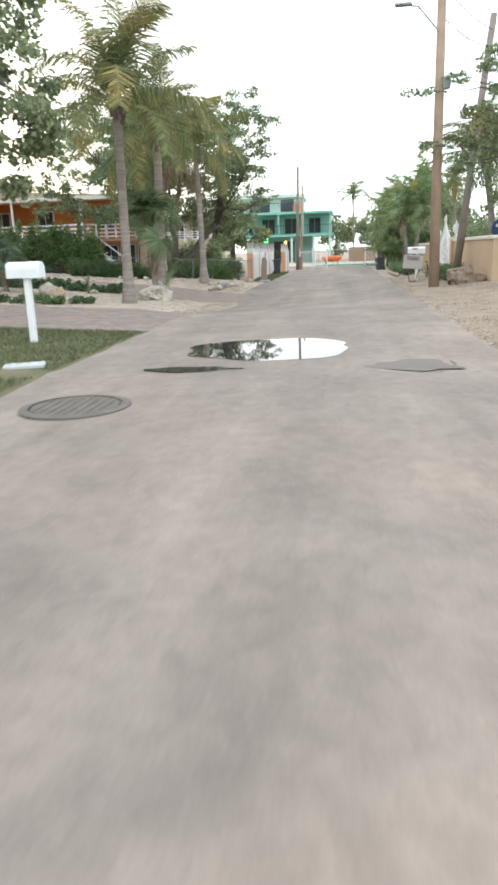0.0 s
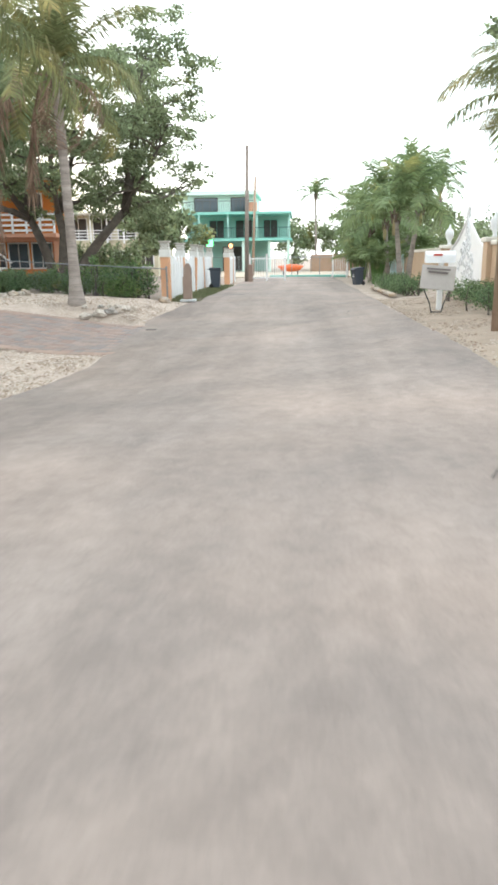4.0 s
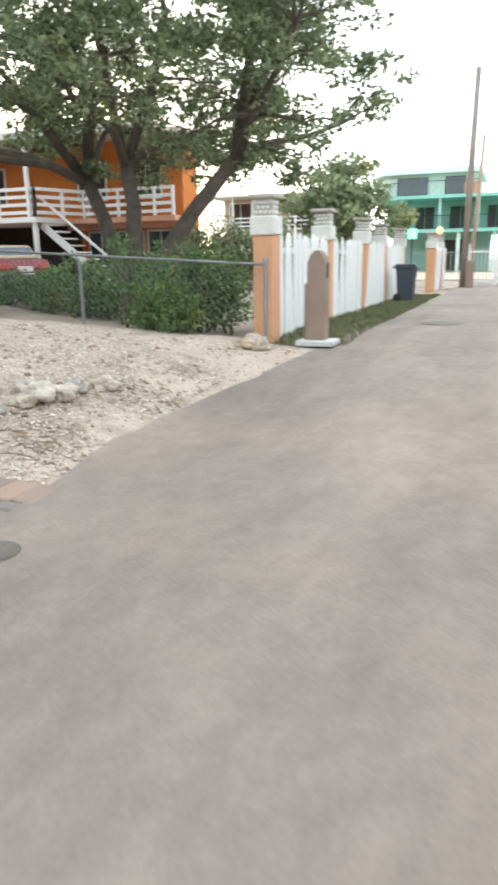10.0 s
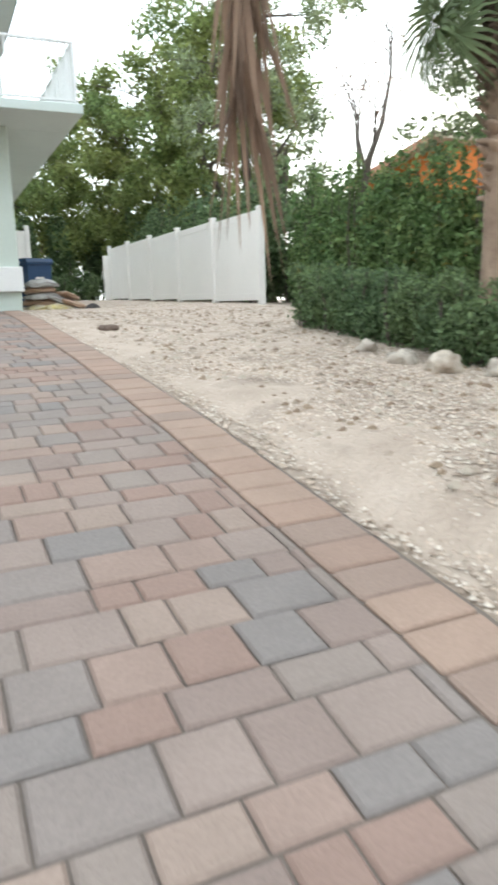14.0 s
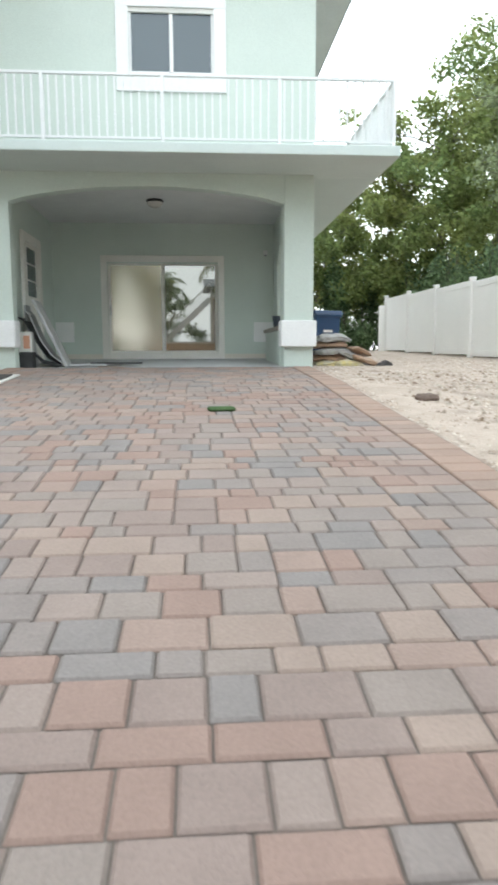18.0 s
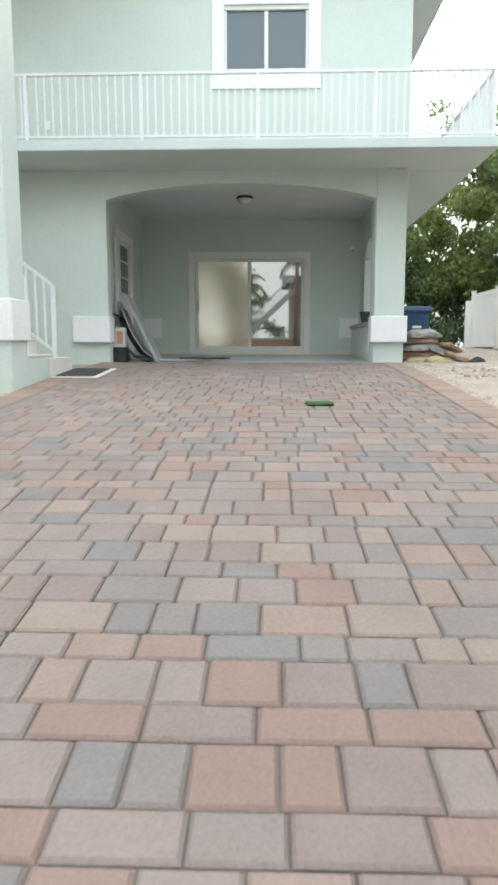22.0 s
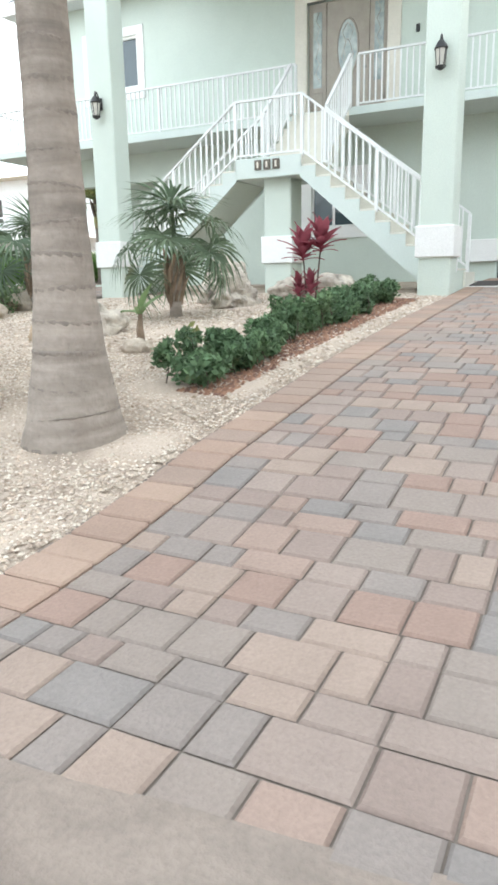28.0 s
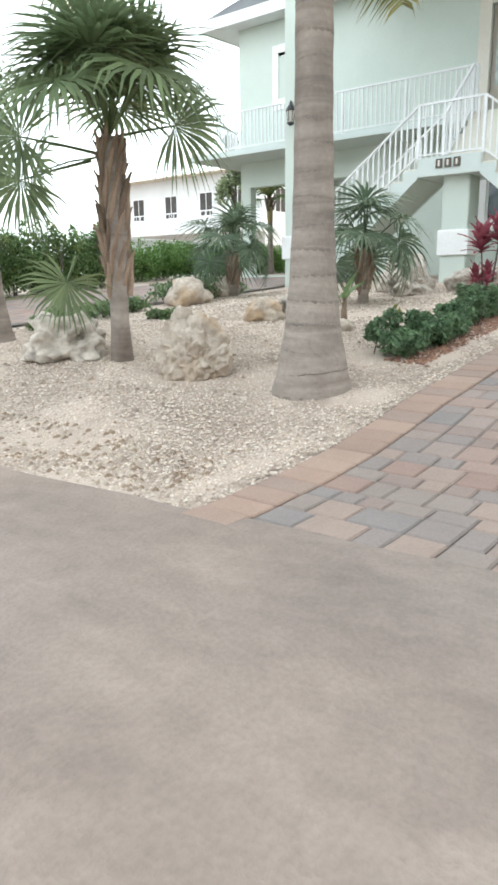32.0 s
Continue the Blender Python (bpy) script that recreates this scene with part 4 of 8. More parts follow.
def lantern(at):
    l = thing("wall_lantern", at, "black coach lantern with seeded glass on a column", "wall lamp", "column lanterns")
    part("backplate", b1((0.012, 0, 0.02), (0.024, 0.10, 0.2), 0.008), "dark_metal", l)
    part("arm", t1([(0.02, 0, 0.0), (0.05, 0, 0.14), (0.1, 0, 0.2), (0.14, 0, 0.16)], 0.012, 6), "dark_metal", l)
    part("roof", lathe(bmesh.new(), [(0.095, 0.02), (0.10, 0.03), (0.06, 0.1), (0.025, 0.14), (0.012, 0.2), (0.004, 0.22)], 8, (0.14, 0, 0)), "dark_metal", l)
    part("glass", lathe(bmesh.new(), [(0.055, -0.2), (0.08, 0.02)], 6, (0.14, 0, 0)), "lamp_glass", l, "clear seeded glass")
    part("base", lathe(bmesh.new(), [(0.02, -0.25), (0.07, -0.22), (0.075, -0.195)], 8, (0.14, 0, 0)), "dark_metal", l)
    for k in range(6):
        a = math.pi / 3 * k
        part("bar", bar((0.14 + 0.057 * math.cos(a), 0.057 * math.sin(a), -0.2), (0.14 + 0.083 * math.cos(a), 0.083 * math.sin(a), 0.02), 0.01), "dark_metal", l)


lantern((-11.1, 21.69, 3.95))
lantern((-11.1, 15.65, 3.98))
cl = thing("ceiling_light", (-17.2, 24.27, 3.94), "flush bronze ceiling light with a ribbed glass bowl", "ceiling light")
part("rim", lathe(bmesh.new(), [(0.16, -0.05), (0.17, -0.03), (0.15, 0.0)], 18), "dark_metal", cl)
part("bowl", lathe(bmesh.new(), [(0.02, -0.15), (0.09, -0.13), (0.14, -0.08), (0.155, -0.05)], 18), "lamp_glass", cl)
sc = thing("security_camera", (PX + 0.05, 26.6, 3.3), "small white dome camera on the porch wall", "camera")
part("base", b1((0.02, 0, 0), (0.05, 0.1, 0.1), 0.01), "white_paint", sc)
part("lens", lathe(bmesh.new(), [(0.012, -0.05), (0.03, -0.035), (0.034, -0.02)], 10, (0.05, 0, -0.03)), "grey_metal", sc)


# ---- plants ----
R = random.Random(7)


def leaves(name, centers, size, material, parent=None, label="", aspect=0.5, seed=1, droop=0.0):
    """Many small leaf blades as one mesh: centers is an (n, 3) array."""
    g = np.random.default_rng(seed)
    c = np.asarray(centers, float)
    n = len(c)
    d = g.normal(size=(n, 3))
    d[:, 2] -= droop
    d /= np.linalg.norm(d, axis=1, keepdims=True)
    u = g.normal(size=(n, 3))
    u -= d * np.sum(u * d, axis=1, keepdims=True)
    u /= np.linalg.norm(u, axis=1, keepdims=True)
    s = size * g.uniform(0.65, 1.35, (n, 1))
    a, b = c - d * s * 0.5, c + d * s * 0.5
    w = u * s * aspect * 0.5
    nn = np.cross(d, u) * s * 0.12
    v = np.stack([a, c + w + nn, b, c - w + nn], axis=1).reshape(-1, 3)
    me = bpy.data.meshes.new(name)
    idx = np.arange(n * 4)
    me.vertices.add(n * 4)
    me.vertices.foreach_set("co", v.ravel())
    me.loops.add(n * 4)
    me.loops.foreach_set("vertex_index", idx)
    me.polygons.add(n)
    me.polygons.foreach_set("loop_start", np.arange(0, n * 4, 4))
    me.polygons.foreach_set("loop_total", np.full(n, 4))
    me.update(calc_edges=True)
    me.materials.append(M[material])
    ob = new(name, me)
    if parent is not None:
        ob.parent = parent
    if label:
        ob["label"] = label
    return ob


def clump_points(clumps, n, seed, shell=0.35):
    """Points spread through ellipsoidal clumps (x, y, z, rx, ry, rz), denser near their skins."""
    g = np.random.default_rng(seed)
    cl = np.array(clumps, float)
    wgt = cl[:, 3] * cl[:, 4] * cl[:, 5]
    wgt = wgt ** 0.8
    k = g.choice(len(cl), n, p=wgt / wgt.sum())
    d = g.normal(size=(n, 3))
    d /= np.linalg.norm(d, axis=1, keepdims=True)
    r = g.uniform(shell, 1.0, (n, 1)) ** 0.6 * g.uniform(0.85, 1.15, (n, 1))
    return cl[k, :3] + d * r * cl[k, 3:]


def frond_mesh(name, length, seed, material, droop=1.0, pairs=62, leaf=0.5, width=0.0145):
    """A feather frond along +x that arches down; leaflets hang on both sides."""
    g = random.Random(seed)
    vs, fs = [], []
    pts = []
    for i in range(13):
        t = i / 12
        ang = 0.85 - 1.75 * droop * t ** 1.2
        if i == 0:
            p = Vector((0, 0, 0))
        else:
            p = pts[-1] + Vector((math.cos(ang), 0.04 * math.sin(seed + t * 3), math.sin(ang))) * length / 12
        pts.append(p)
    for i in range(12):
        a, b = pts[i], pts[i + 1]
        r0, r1 = 0.028 * (1 - i / 13), 0.028 * (1 - (i + 1) / 13)
        n = len(vs)
        vs += [(a.x, a.y - r0, a.z), (a.x, a.y + r0, a.z), (a.x, a.y, a.z + r0 * 1.4), (b.x, b.y - r1, b.z), (b.x, b.y + r1, b.z), (b.x, b.y, b.z + r1 * 1.4)]
        fs += [(n, n + 3, n + 4, n + 1), (n + 1, n + 4, n + 5, n + 2), (n + 2, n + 5, n + 3, n)]
    for i in range(pairs):
        t = 0.14 + 0.86 * i / pairs
        k = min(11, int(t * 12))
        f = t * 12 - k
        p = pts[k].lerp(pts[k + 1], f)
        ax = (pts[k + 1] - pts[k]).normalized()
        ln = leaf * (0.35 + 1.3 * math.sin(math.pi * min(1, 0.12 + t * 0.85)) ** 0.7) * g.uniform(0.6, 1.15)
        for s in (-1, 1):
            side = Vector((0, s, 0))
            d = (side * 0.8 + ax * 0.6 + Vector((0, 0, 0.1 - 0.1 * droop + g.uniform(-0.15, 0.1)))).normalized()
            d2 = (d * 0.55 + Vector((g.uniform(-0.15, 0.15), 0, -1.0 * max(droop, 0.7) * g.uniform(0.5, 1.4)))).normalized()
            w = ax * width
            m = p + d * ln * 0.5
            e = m + d2 * ln * 0.55
            n = len(vs)
            vs += [tuple(p - w), tuple(p + w), tuple(m + w), tuple(m - w), tuple(e)]
            fs += [(n, n + 1, n + 2, n + 3), (n + 3, n + 2, n + 4)]
    me = bpy.data.meshes.new(name)
    me.from_pydata(vs, [], fs)
    me.materials.append(M[material])
    me.update()
    return me


def fan_mesh(name, petiole, rad, seed, material, segs=34, droop=0.5, join=0.42, arc=2.45, down=(0, 0, -1)):
    """A fan leaf: stalk along +x rising, then a folded fan split into narrow hanging fingers."""
    g = random.Random(seed)
    vs, fs = [], []
    tip = Vector((petiole * 0.86, 0, petiole * 0.42))
    knee = tip * 0.5 + Vector((0, 0, 0.05 * petiole))
    for a, b, r0, r1 in ((Vector((0, 0, 0)), knee, 0.016, 0.012), (knee, tip, 0.012, 0.008)):
        n = len(vs)
        vs += [(a.x, a.y - r0, a.z), (a.x, a.y + r0, a.z), (a.x, a.y, a.z + r0), (b.x, b.y - r1, b.z), (b.x, b.y + r1, b.z), (b.x, b.y, b.z + r1)]
        fs += [(n, n + 3, n + 4, n + 1), (n + 1, n + 4, n + 5, n + 2), (n + 2, n + 5, n + 3, n)]
    pitch = -0.30 - 0.5 * droop
    ex = Vector((math.cos(pitch), 0, math.sin(pitch)))
    ez = Vector((-math.sin(pitch), 0, math.cos(pitch)))
    down = Vector(down)
    for i in range(segs):
        a = (i / (segs - 1) - 0.5) * 2 * arc
        ln = rad * (1 - 0.2 * abs(a) / arc) * g.uniform(0.86, 1.08)
        d = ex * math.cos(a) + Vector((0, 1, 0)) * math.sin(a)
        sd_ = ex * -math.sin(a) + Vector((0, 1, 0)) * math.cos(a)
        w1 = rad * join * arc / segs * 1.05
        fold = ez * (0.018 if i % 2 else -0.006) + ez * 0.05 * math.cos(a)
        m = tip + d * ln * join + fold
        k = droop * g.uniform(0.5, 1.3)
        m2 = m + (d + down * 0.35 * k).normalized() * ln * 0.3
        e = m2 + (d * 0.75 + down * k).normalized() * ln * 0.36
        n = len(vs)
        vs += [tuple(tip), tuple(m - sd_ * w1), tuple(m + sd_ * w1), tuple(m2 - sd_ * w1 * 0.6), tuple(m2 + sd_ * w1 * 0.6), tuple(e)]
        fs += [(n, n + 1, n + 2), (n + 1, n + 3, n + 4, n + 2), (n + 3, n + 5, n + 4)]
    me = bpy.data.meshes.new(name)
    me.from_pydata(vs, [], fs)
    me.materials.append(M[material])
    me.update()
    return me


FRONDS = [frond_mesh("frond", 2.5, s, "palm_leaf", d) for s, d in ((1, 0.9), (2, 1.15), (3, 0.65), (4, 1.35))]
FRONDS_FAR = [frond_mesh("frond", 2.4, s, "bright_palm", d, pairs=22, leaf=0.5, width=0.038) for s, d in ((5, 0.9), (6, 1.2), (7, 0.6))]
DEAD = [frond_mesh("dry_frond", 2.3, 8, "dead_leaf", 1.6, pairs=26, leaf=0.35)]
FANS = [fan_mesh("fan_leaf", 0.72, 0.74, s, "fan_leaf", 38, d, 0.46) for s, d in ((1, 0.35), (2, 0.6), (3, 0.9))]
FANS_S = [fan_mesh("fan_leaf", 0.5, 0.5, s, "fan_dark", 30, d, 0.34) for s, d in ((4, 0.5), (5, 0.95), (6, 1.2))]


def crown_of(parent, top, meshes, n, elev, spread=137.5, scale=(0.85, 1.1), name="frond", r=None):
    r = r or R
    for i in range(n):
        f = i / max(1, n - 1)
        o = new(name, r.choice(meshes))
        o.parent = parent
        s = r.uniform(*scale)
        el = elev[0] + (elev[1] - elev[0]) * f + r.uniform(-8, 8)
        o.matrix_basis = Matrix.Translation(top) @ Euler((r.uniform(-0.3, 0.3), radians(-el), radians(i * spread + r.uniform(-15, 15)))).to_matrix().to_4x4() @ Matrix.Diagonal((s, s, s, 1))


def coconut_palm(at, h, r0, r1, lean=(0, 0), n=17, label="", meshes=None, rings=0, dead=0, group="coconut palms", scale=(0.85, 1.1), bulge=1.0):
    """A coconut palm: ringed trunk swelling at its foot, and a crown of separate fronds."""
    meshes = meshes or FRONDS
    p = thing("palm_tree", at, label or "tall coconut palm with a ringed grey trunk", "palm tree", group)
    prof = []
    pts = []
    m = 34 if rings else 14
    for i in range(m + 1):
        t = i / m
        z = -0.15 + (h + 0.15) * t
        rr = r1 + (r0 - r1) * math.exp(-max(z, 0) / (0.42 * bulge)) + (0.05 * (1 - t)) * r0
        pts.append(Vector((lean[0] * t ** 1.3, lean[1] * t ** 1.3, z)))
        prof.append(rr * (1 + 0.02 * math.sin(i * 2.4)))
    part("trunk", tube(bmesh.new(), pts, prof, 18 if rings else 10), "palm_bark", p, smooth=True)
    for k in range(rings):
        t = (k + 0.6) / rings
        f = t * m
        i = min(m - 1, int(f))
        c = pts[i].lerp(pts[i + 1], f - i)
        rr = prof[i] + (prof[i + 1] - prof[i]) * (f - i)
        bm = bmesh.new()
        hgt = R.uniform(0.006, 0.02)
        tilt = (R.uniform(-0.12, 0.12), R.uniform(-0.12, 0.12))
        rows = []
        for dz, dr in ((-hgt, -0.002), (0, 0.0025), (hgt * 0.6, 0.0025), (hgt, -0.002)):
            row = []
            for q in range(18):
                a = 2 * math.pi * q / 18
                wob = 0.008 * noise.noise((q * 0.7, k * 3.3, 0))
                row.append(bm.verts.new((c.x + (rr + dr - 0.009 * max(0.0, noise.noise((math.cos(a) * 1.3, math.sin(a) * 1.3 + k * 5.1, 2)))) * math.cos(a), c.y + (rr + dr - 0.009 * max(0.0, noise.noise((math.cos(a) * 1.3, math.sin(a) * 1.3 + k * 5.1, 2)))) * math.sin(a), c.z + dz + rr * (tilt[0] * math.cos(a) + tilt[1] * math.sin(a)) + wob)))
            rows.append(row)
        for a, b in zip(rows, rows[1:]):
            for q in range(18):
                bm.faces.new((a[q], a[(q + 1) % 18], b[(q + 1) % 18], b[q]))
        part("leaf_scar", bm, "palm_ring", p)
    top = pts[-1]
    boot = bmesh.new()
    for k in range(9):
        a = k * 2.4
        c = top + Vector((math.cos(a) * r1, math.sin(a) * r1, -0.35 + 0.05 * k))
        tube(boot, [c, c + Vector((math.cos(a) * 0.12, math.sin(a) * 0.12, 0.3))], [0.07, 0.02], 5)
    part("leaf_base", boot, "palm_fiber", p)
    if meshes is FRONDS_FAR:
        part("crown_shaft", t1([top - Vector((0, 0, 0.75)), top - Vector((0, 0, 0.5)), top + Vector((0, 0, 0.1))], [r1 * 0.98, r1 * 1.25, r1 * 0.8], 10), "crown_shaft", p, "smooth green crown shaft", True)
    crown_of(p, top, meshes, n, (68, -32), scale=scale)
    if dead:
        crown_of(p, top, DEAD, dead, (-45, -65), name="dry_frond")
    return p


def fan_palm(at, h, r, n, label, meshes=None, elev=(70, -30), scale=(0.85, 1.1), boots=26, low=(), hang=()):
    p = thing("fan_palm", at, label, "palm tree", "fan palms")
    part("trunk", tube(bmesh.new(), [(0, 0, -0.1), (0.01, 0, h * 0.2), (0.0, 0.02, h * 0.6), (0.02, 0, h)], [r * 1.15, r * 0.85, r * 0.95, r * 0.9], 12), "palm_bark", p, smooth=True)
    me = None
    for k in range(boots):
        z = h * (0.36 + 0.62 * k / boots)
        a = k * 2.4
        if me is None:
            bm = bmesh.new()
            tube(bm, [(r * 0.8, -0.03, -0.12), (r * 1.06, -0.01, 0.0), (r * 1.2, 0.02, 0.10), (r * 1.5, 0.05, 0.19)], [0.026, 0.03, 0.02, 0.008], 6)
            o = part("leaf_base", bm, "palm_boot", p)
            me = o.data
        else:
            o = new("leaf_base", me)
            o.parent = p
        s = R.uniform(0.8, 1.15)
        o.matrix_basis = Matrix.Translation((0, 0, z)) @ Euler((0, R.uniform(-0.1, 0.15), a)).to_matrix().to_4x4() @ Matrix.Diagonal((s, s, s, 1))
    crown_of(p, Vector((0.02, 0, h)), meshes or FANS, n, elev, name="fan_leaf", scale=scale)
    for hub, toward, rad, stalk, arc in low:
        # a broad leaf with its face to the street
        out = Vector((0.655, 0.755, 0))
        ex = Vector(toward).normalized()
        ey = out.cross(ex)
        turn = Matrix((ex, ey, out)).transposed()
        o = new("fan_leaf", fan_mesh("fan_leaf", stalk, rad, 9, "fan_leaf", 36, 0.55, 0.42, arc, turn.transposed() @ Vector((0, 0, -1))))
        o.parent = p
        o.matrix_basis = Matrix.Translation(Vector(hub) - turn @ Vector((stalk * 0.86, 0, stalk * 0.42))) @ turn.to_4x4()
    for z, az, el, roll, s in hang:
        o = new("fan_leaf", FANS[2])
        o.parent = p
        o.matrix_basis = Matrix.Translation((0, 0, z)) @ Euler((0, radians(-el), radians(az))).to_matrix().to_4x4() @ Matrix.Rotation(radians(roll), 4, "X") @ Matrix.Diagonal((s, s, s, 1))
    return p


def limb_tree(name, at, h, r, clumps, leaf_n, leaf, material, label, seed, forks=5, twigs=0, trunks=1, category="tree", leaf_aspect=0.55, leans=()):
    """A tree with tapered limbs that run out to its leaf clumps."""
    t = thing(name, at, label, category)
    g = random.Random(seed)
    base = [Vector((0, 0, -0.2))]
    for k in range(trunks):
        a = (k + g.uniform(0, 0.6)) * 6.28 / trunks if trunks > 1 else 0
        lean = Vector((math.cos(a), math.sin(a), 0)) * ((0.42 if trunks > 3 else 0.18) * h if trunks > 1 else 0.05 * h)
        fork = lean + Vector((g.uniform(-0.1, 0.1), g.uniform(-0.1, 0.1), h))
        pts = [Vector((lean.x * 0.15, lean.y * 0.15, -0.2)), lean * 0.4 + Vector((g.uniform(-0.06, 0.06) * h, 0, h * 0.45)), fork]
        if leans:
            pts = [Vector(v) for v in leans[k]]
            fork = pts[-1]
        part("trunk", tube(bmesh.new(), pts, [r * 1.3, r, r * 0.8] if len(pts) == 3 else [r * 1.3, r * 1.15, r, r * 0.85], 10), "bark", t, smooth=True)
        base.append(fork)
    mains = []
    if len(clumps) > 12:
        mains = [max(clumps, key=lambda c: c[2])]
        while len(mains) < min(16, len(clumps) // 5):
            mains.append(max(clumps, key=lambda c: min((Vector(c[:3]) - Vector(m[:3])).length for m in mains)))
    joints = []
    for c in mains + [c for c in clumps if c not in mains]:
        end = Vector(c[:3])
        if mains and c not in mains:
            st, rr = min(joints, key=lambda p: (p[0] - end).length + 0.6 * max(0.0, p[0].z - end.z))
            rr = min(rr * 0.8, r * 0.3)
        else:
            st = min(base[1:], key=lambda p: (p - end).length) - Vector((0, 0, 0.1))
            rr = r * (g.uniform(0.5, 0.72) if mains else g.uniform(0.35, 0.6))
        mid = st.lerp(end, 0.5) + Vector((g.uniform(-0.25, 0.25), g.uniform(-0.25, 0.25), g.uniform(-0.1, 0.35))) * (end - st).length * 0.35
        bend = st.lerp(mid, 0.5) + Vector((g.uniform(-0.1, 0.1), g.uniform(-0.1, 0.1), 0.06)) * (mid - st).length
        part("limb", tube(bmesh.new(), [st, bend, mid, mid.lerp(end, 0.5) + Vector((g.uniform(-0.12, 0.12), g.uniform(-0.12, 0.12), 0)), end], [rr, rr * 0.85, rr * 0.62, rr * 0.4, rr * 0.16], 7), "bark", t, smooth=True)
        if c in mains:
            joints += [(bend, rr * 0.7), (mid, rr * 0.6), (mid.lerp(end, 0.5), rr * 0.4)]
        bm = bmesh.new()
        for q in range(6):
            a = mid.lerp(end, g.uniform(0.2, 1.0))
            e = end + Vector((g.gauss(0, 0.6) * c[3], g.gauss(0, 0.6) * c[4], g.gauss(0, 0.6) * c[5]))
            tw = min(rr * 0.25, 0.022)
            tube(bm, [a, a.lerp(e, 0.5) + Vector((g.uniform(-0.1, 0.1), g.uniform(-0.1, 0.1), 0.1)), e], [tw, tw * 0.6, 0.006], 4)
        part("branch_spray", bm, "bark", t)
    if leaf_n:
        sub = []
        for c in clumps:
            for q in range(9):
                d = Vector((g.gauss(0, 1), g.gauss(0, 1), g.gauss(0, 1))).normalized() * g.uniform(0.45, 0.95)
                s = g.uniform(0.28, 0.5)
                sub.append((c[0] + d.x * c[3], c[1] + d.y * c[4], c[2] + d.z * c[5], c[3] * s, c[4] * s, c[5] * s))
        leaves("crown", clump_points(sub, leaf_n, seed, 0.1), leaf, material, t, aspect=leaf_aspect, seed=seed)
    return t


def shrub(name, at, clumps, n, leaf, material, label, seed, category="shrub", stems=8, group="", aspect=0.5, stem=0.02):
    t = thing(name, at, label, category, group)
    g = random.Random(seed)
    bm = bmesh.new()
    for k in range(stems):
        c = g.choice(clumps)
        e = Vector((c[0] + g.uniform(-0.6, 0.6) * c[3], c[1] + g.uniform(-0.6, 0.6) * c[4], c[2] + 0.5 * c[5]))
        s = Vector((c[0] + g.uniform(-0.3, 0.3) * c[3], c[1] + g.uniform(-0.3, 0.3) * c[4], -0.05))
        tube(bm, [s, s.lerp(e, 0.5) + Vector((g.uniform(-0.08, 0.08), g.uniform(-0.08, 0.08), 0)), e], [stem, stem * 0.7, stem * 0.3], 5)
    part("branching_stem", bm, "bark", t)
    leaves("foliage", clump_points(clumps, n, seed, 0.3), leaf, material, t, aspect=aspect, seed=seed)
    return t


def boulder(at, s, label, seed, material="boulder", group="landscape boulders", sub=4, rough=0.28):
    bm = bmesh.new()
    bmesh.ops.create_icosphere(bm, subdivisions=sub, radius=1.0)
    for v in bm.verts:
        d = v.co.normalized()
        k = 1 + rough * noise.noise(d * 1.3 + Vector((seed * 3.1, 0, 0))) + rough * 0.55 * noise.noise(d * 3.1 + Vector((0, seed * 1.7, 0))) + 0.06 * noise.noise(d * 8 + Vector((0, 0, seed)))
        p = d * k
        v.co = Vector((p.x * s[0], p.y * s[1], max(p.z, -0.45) * s[2]))
    for v in bm.verts:
        v.co += v.co.normalized() * min(s) * (0.16 * (0.25 - abs(noise.noise(v.co * (4.2 / max(s))))) + 0.07 * noise.noise(v.co * (11 / max(s))) - 0.10 * max(0.0, noise.noise(v.co * (8 / max(s)) + Vector((5, 1, 2))) - 0.2))
    if sub > 3:
        for v in bm.verts:
            q = v.co / min(s)
            pit = max(0.0, noise.noise(q * 4.6 + Vector((seed, 3, 1))) - 0.12)
            v.co += v.co.normalized() * min(s) * (0.05 * noise.noise(q * 6.5) + 0.035 * noise.noise(q * 13 + Vector((2, seed, 0))) - 0.22 * pit)
    ob = finish("boulder", bm, material, smooth=True)
    ob.matrix_basis = pose(at[0], at[1], at[2] + 0.38 * s[2], 0, 0, seed * 47)
    return tagged(ob, label, "rock", group)


def H(x, y, lift=0.0):
    return (x, y, height(x, y) + lift)


# ---- front garden ----
coconut_palm(H(-3.4, 16.75), 4.75, 0.22, 0.105, (0.08, -0.1), 19, "coconut palm with yellowing fronds by the road", rings=14, scale=(1.05, 1.35))
coconut_palm(H(-3.58, 21.08), 4.8, 0.32, 0.13, (0.1, 0.05), 18, "stout coconut palm with a swollen ringed foot in gravel", rings=26, bulge=1.5, scale=(1.0, 1.3))
palm_c = coconut_palm(H(-3.45, 27.62), 5.0, 0.215, 0.105, (-0.12, 0.05), 17, "slender coconut palm beside the driveway with dry hanging fronds", rings=26, dead=4, scale=(1.0, 1.25))


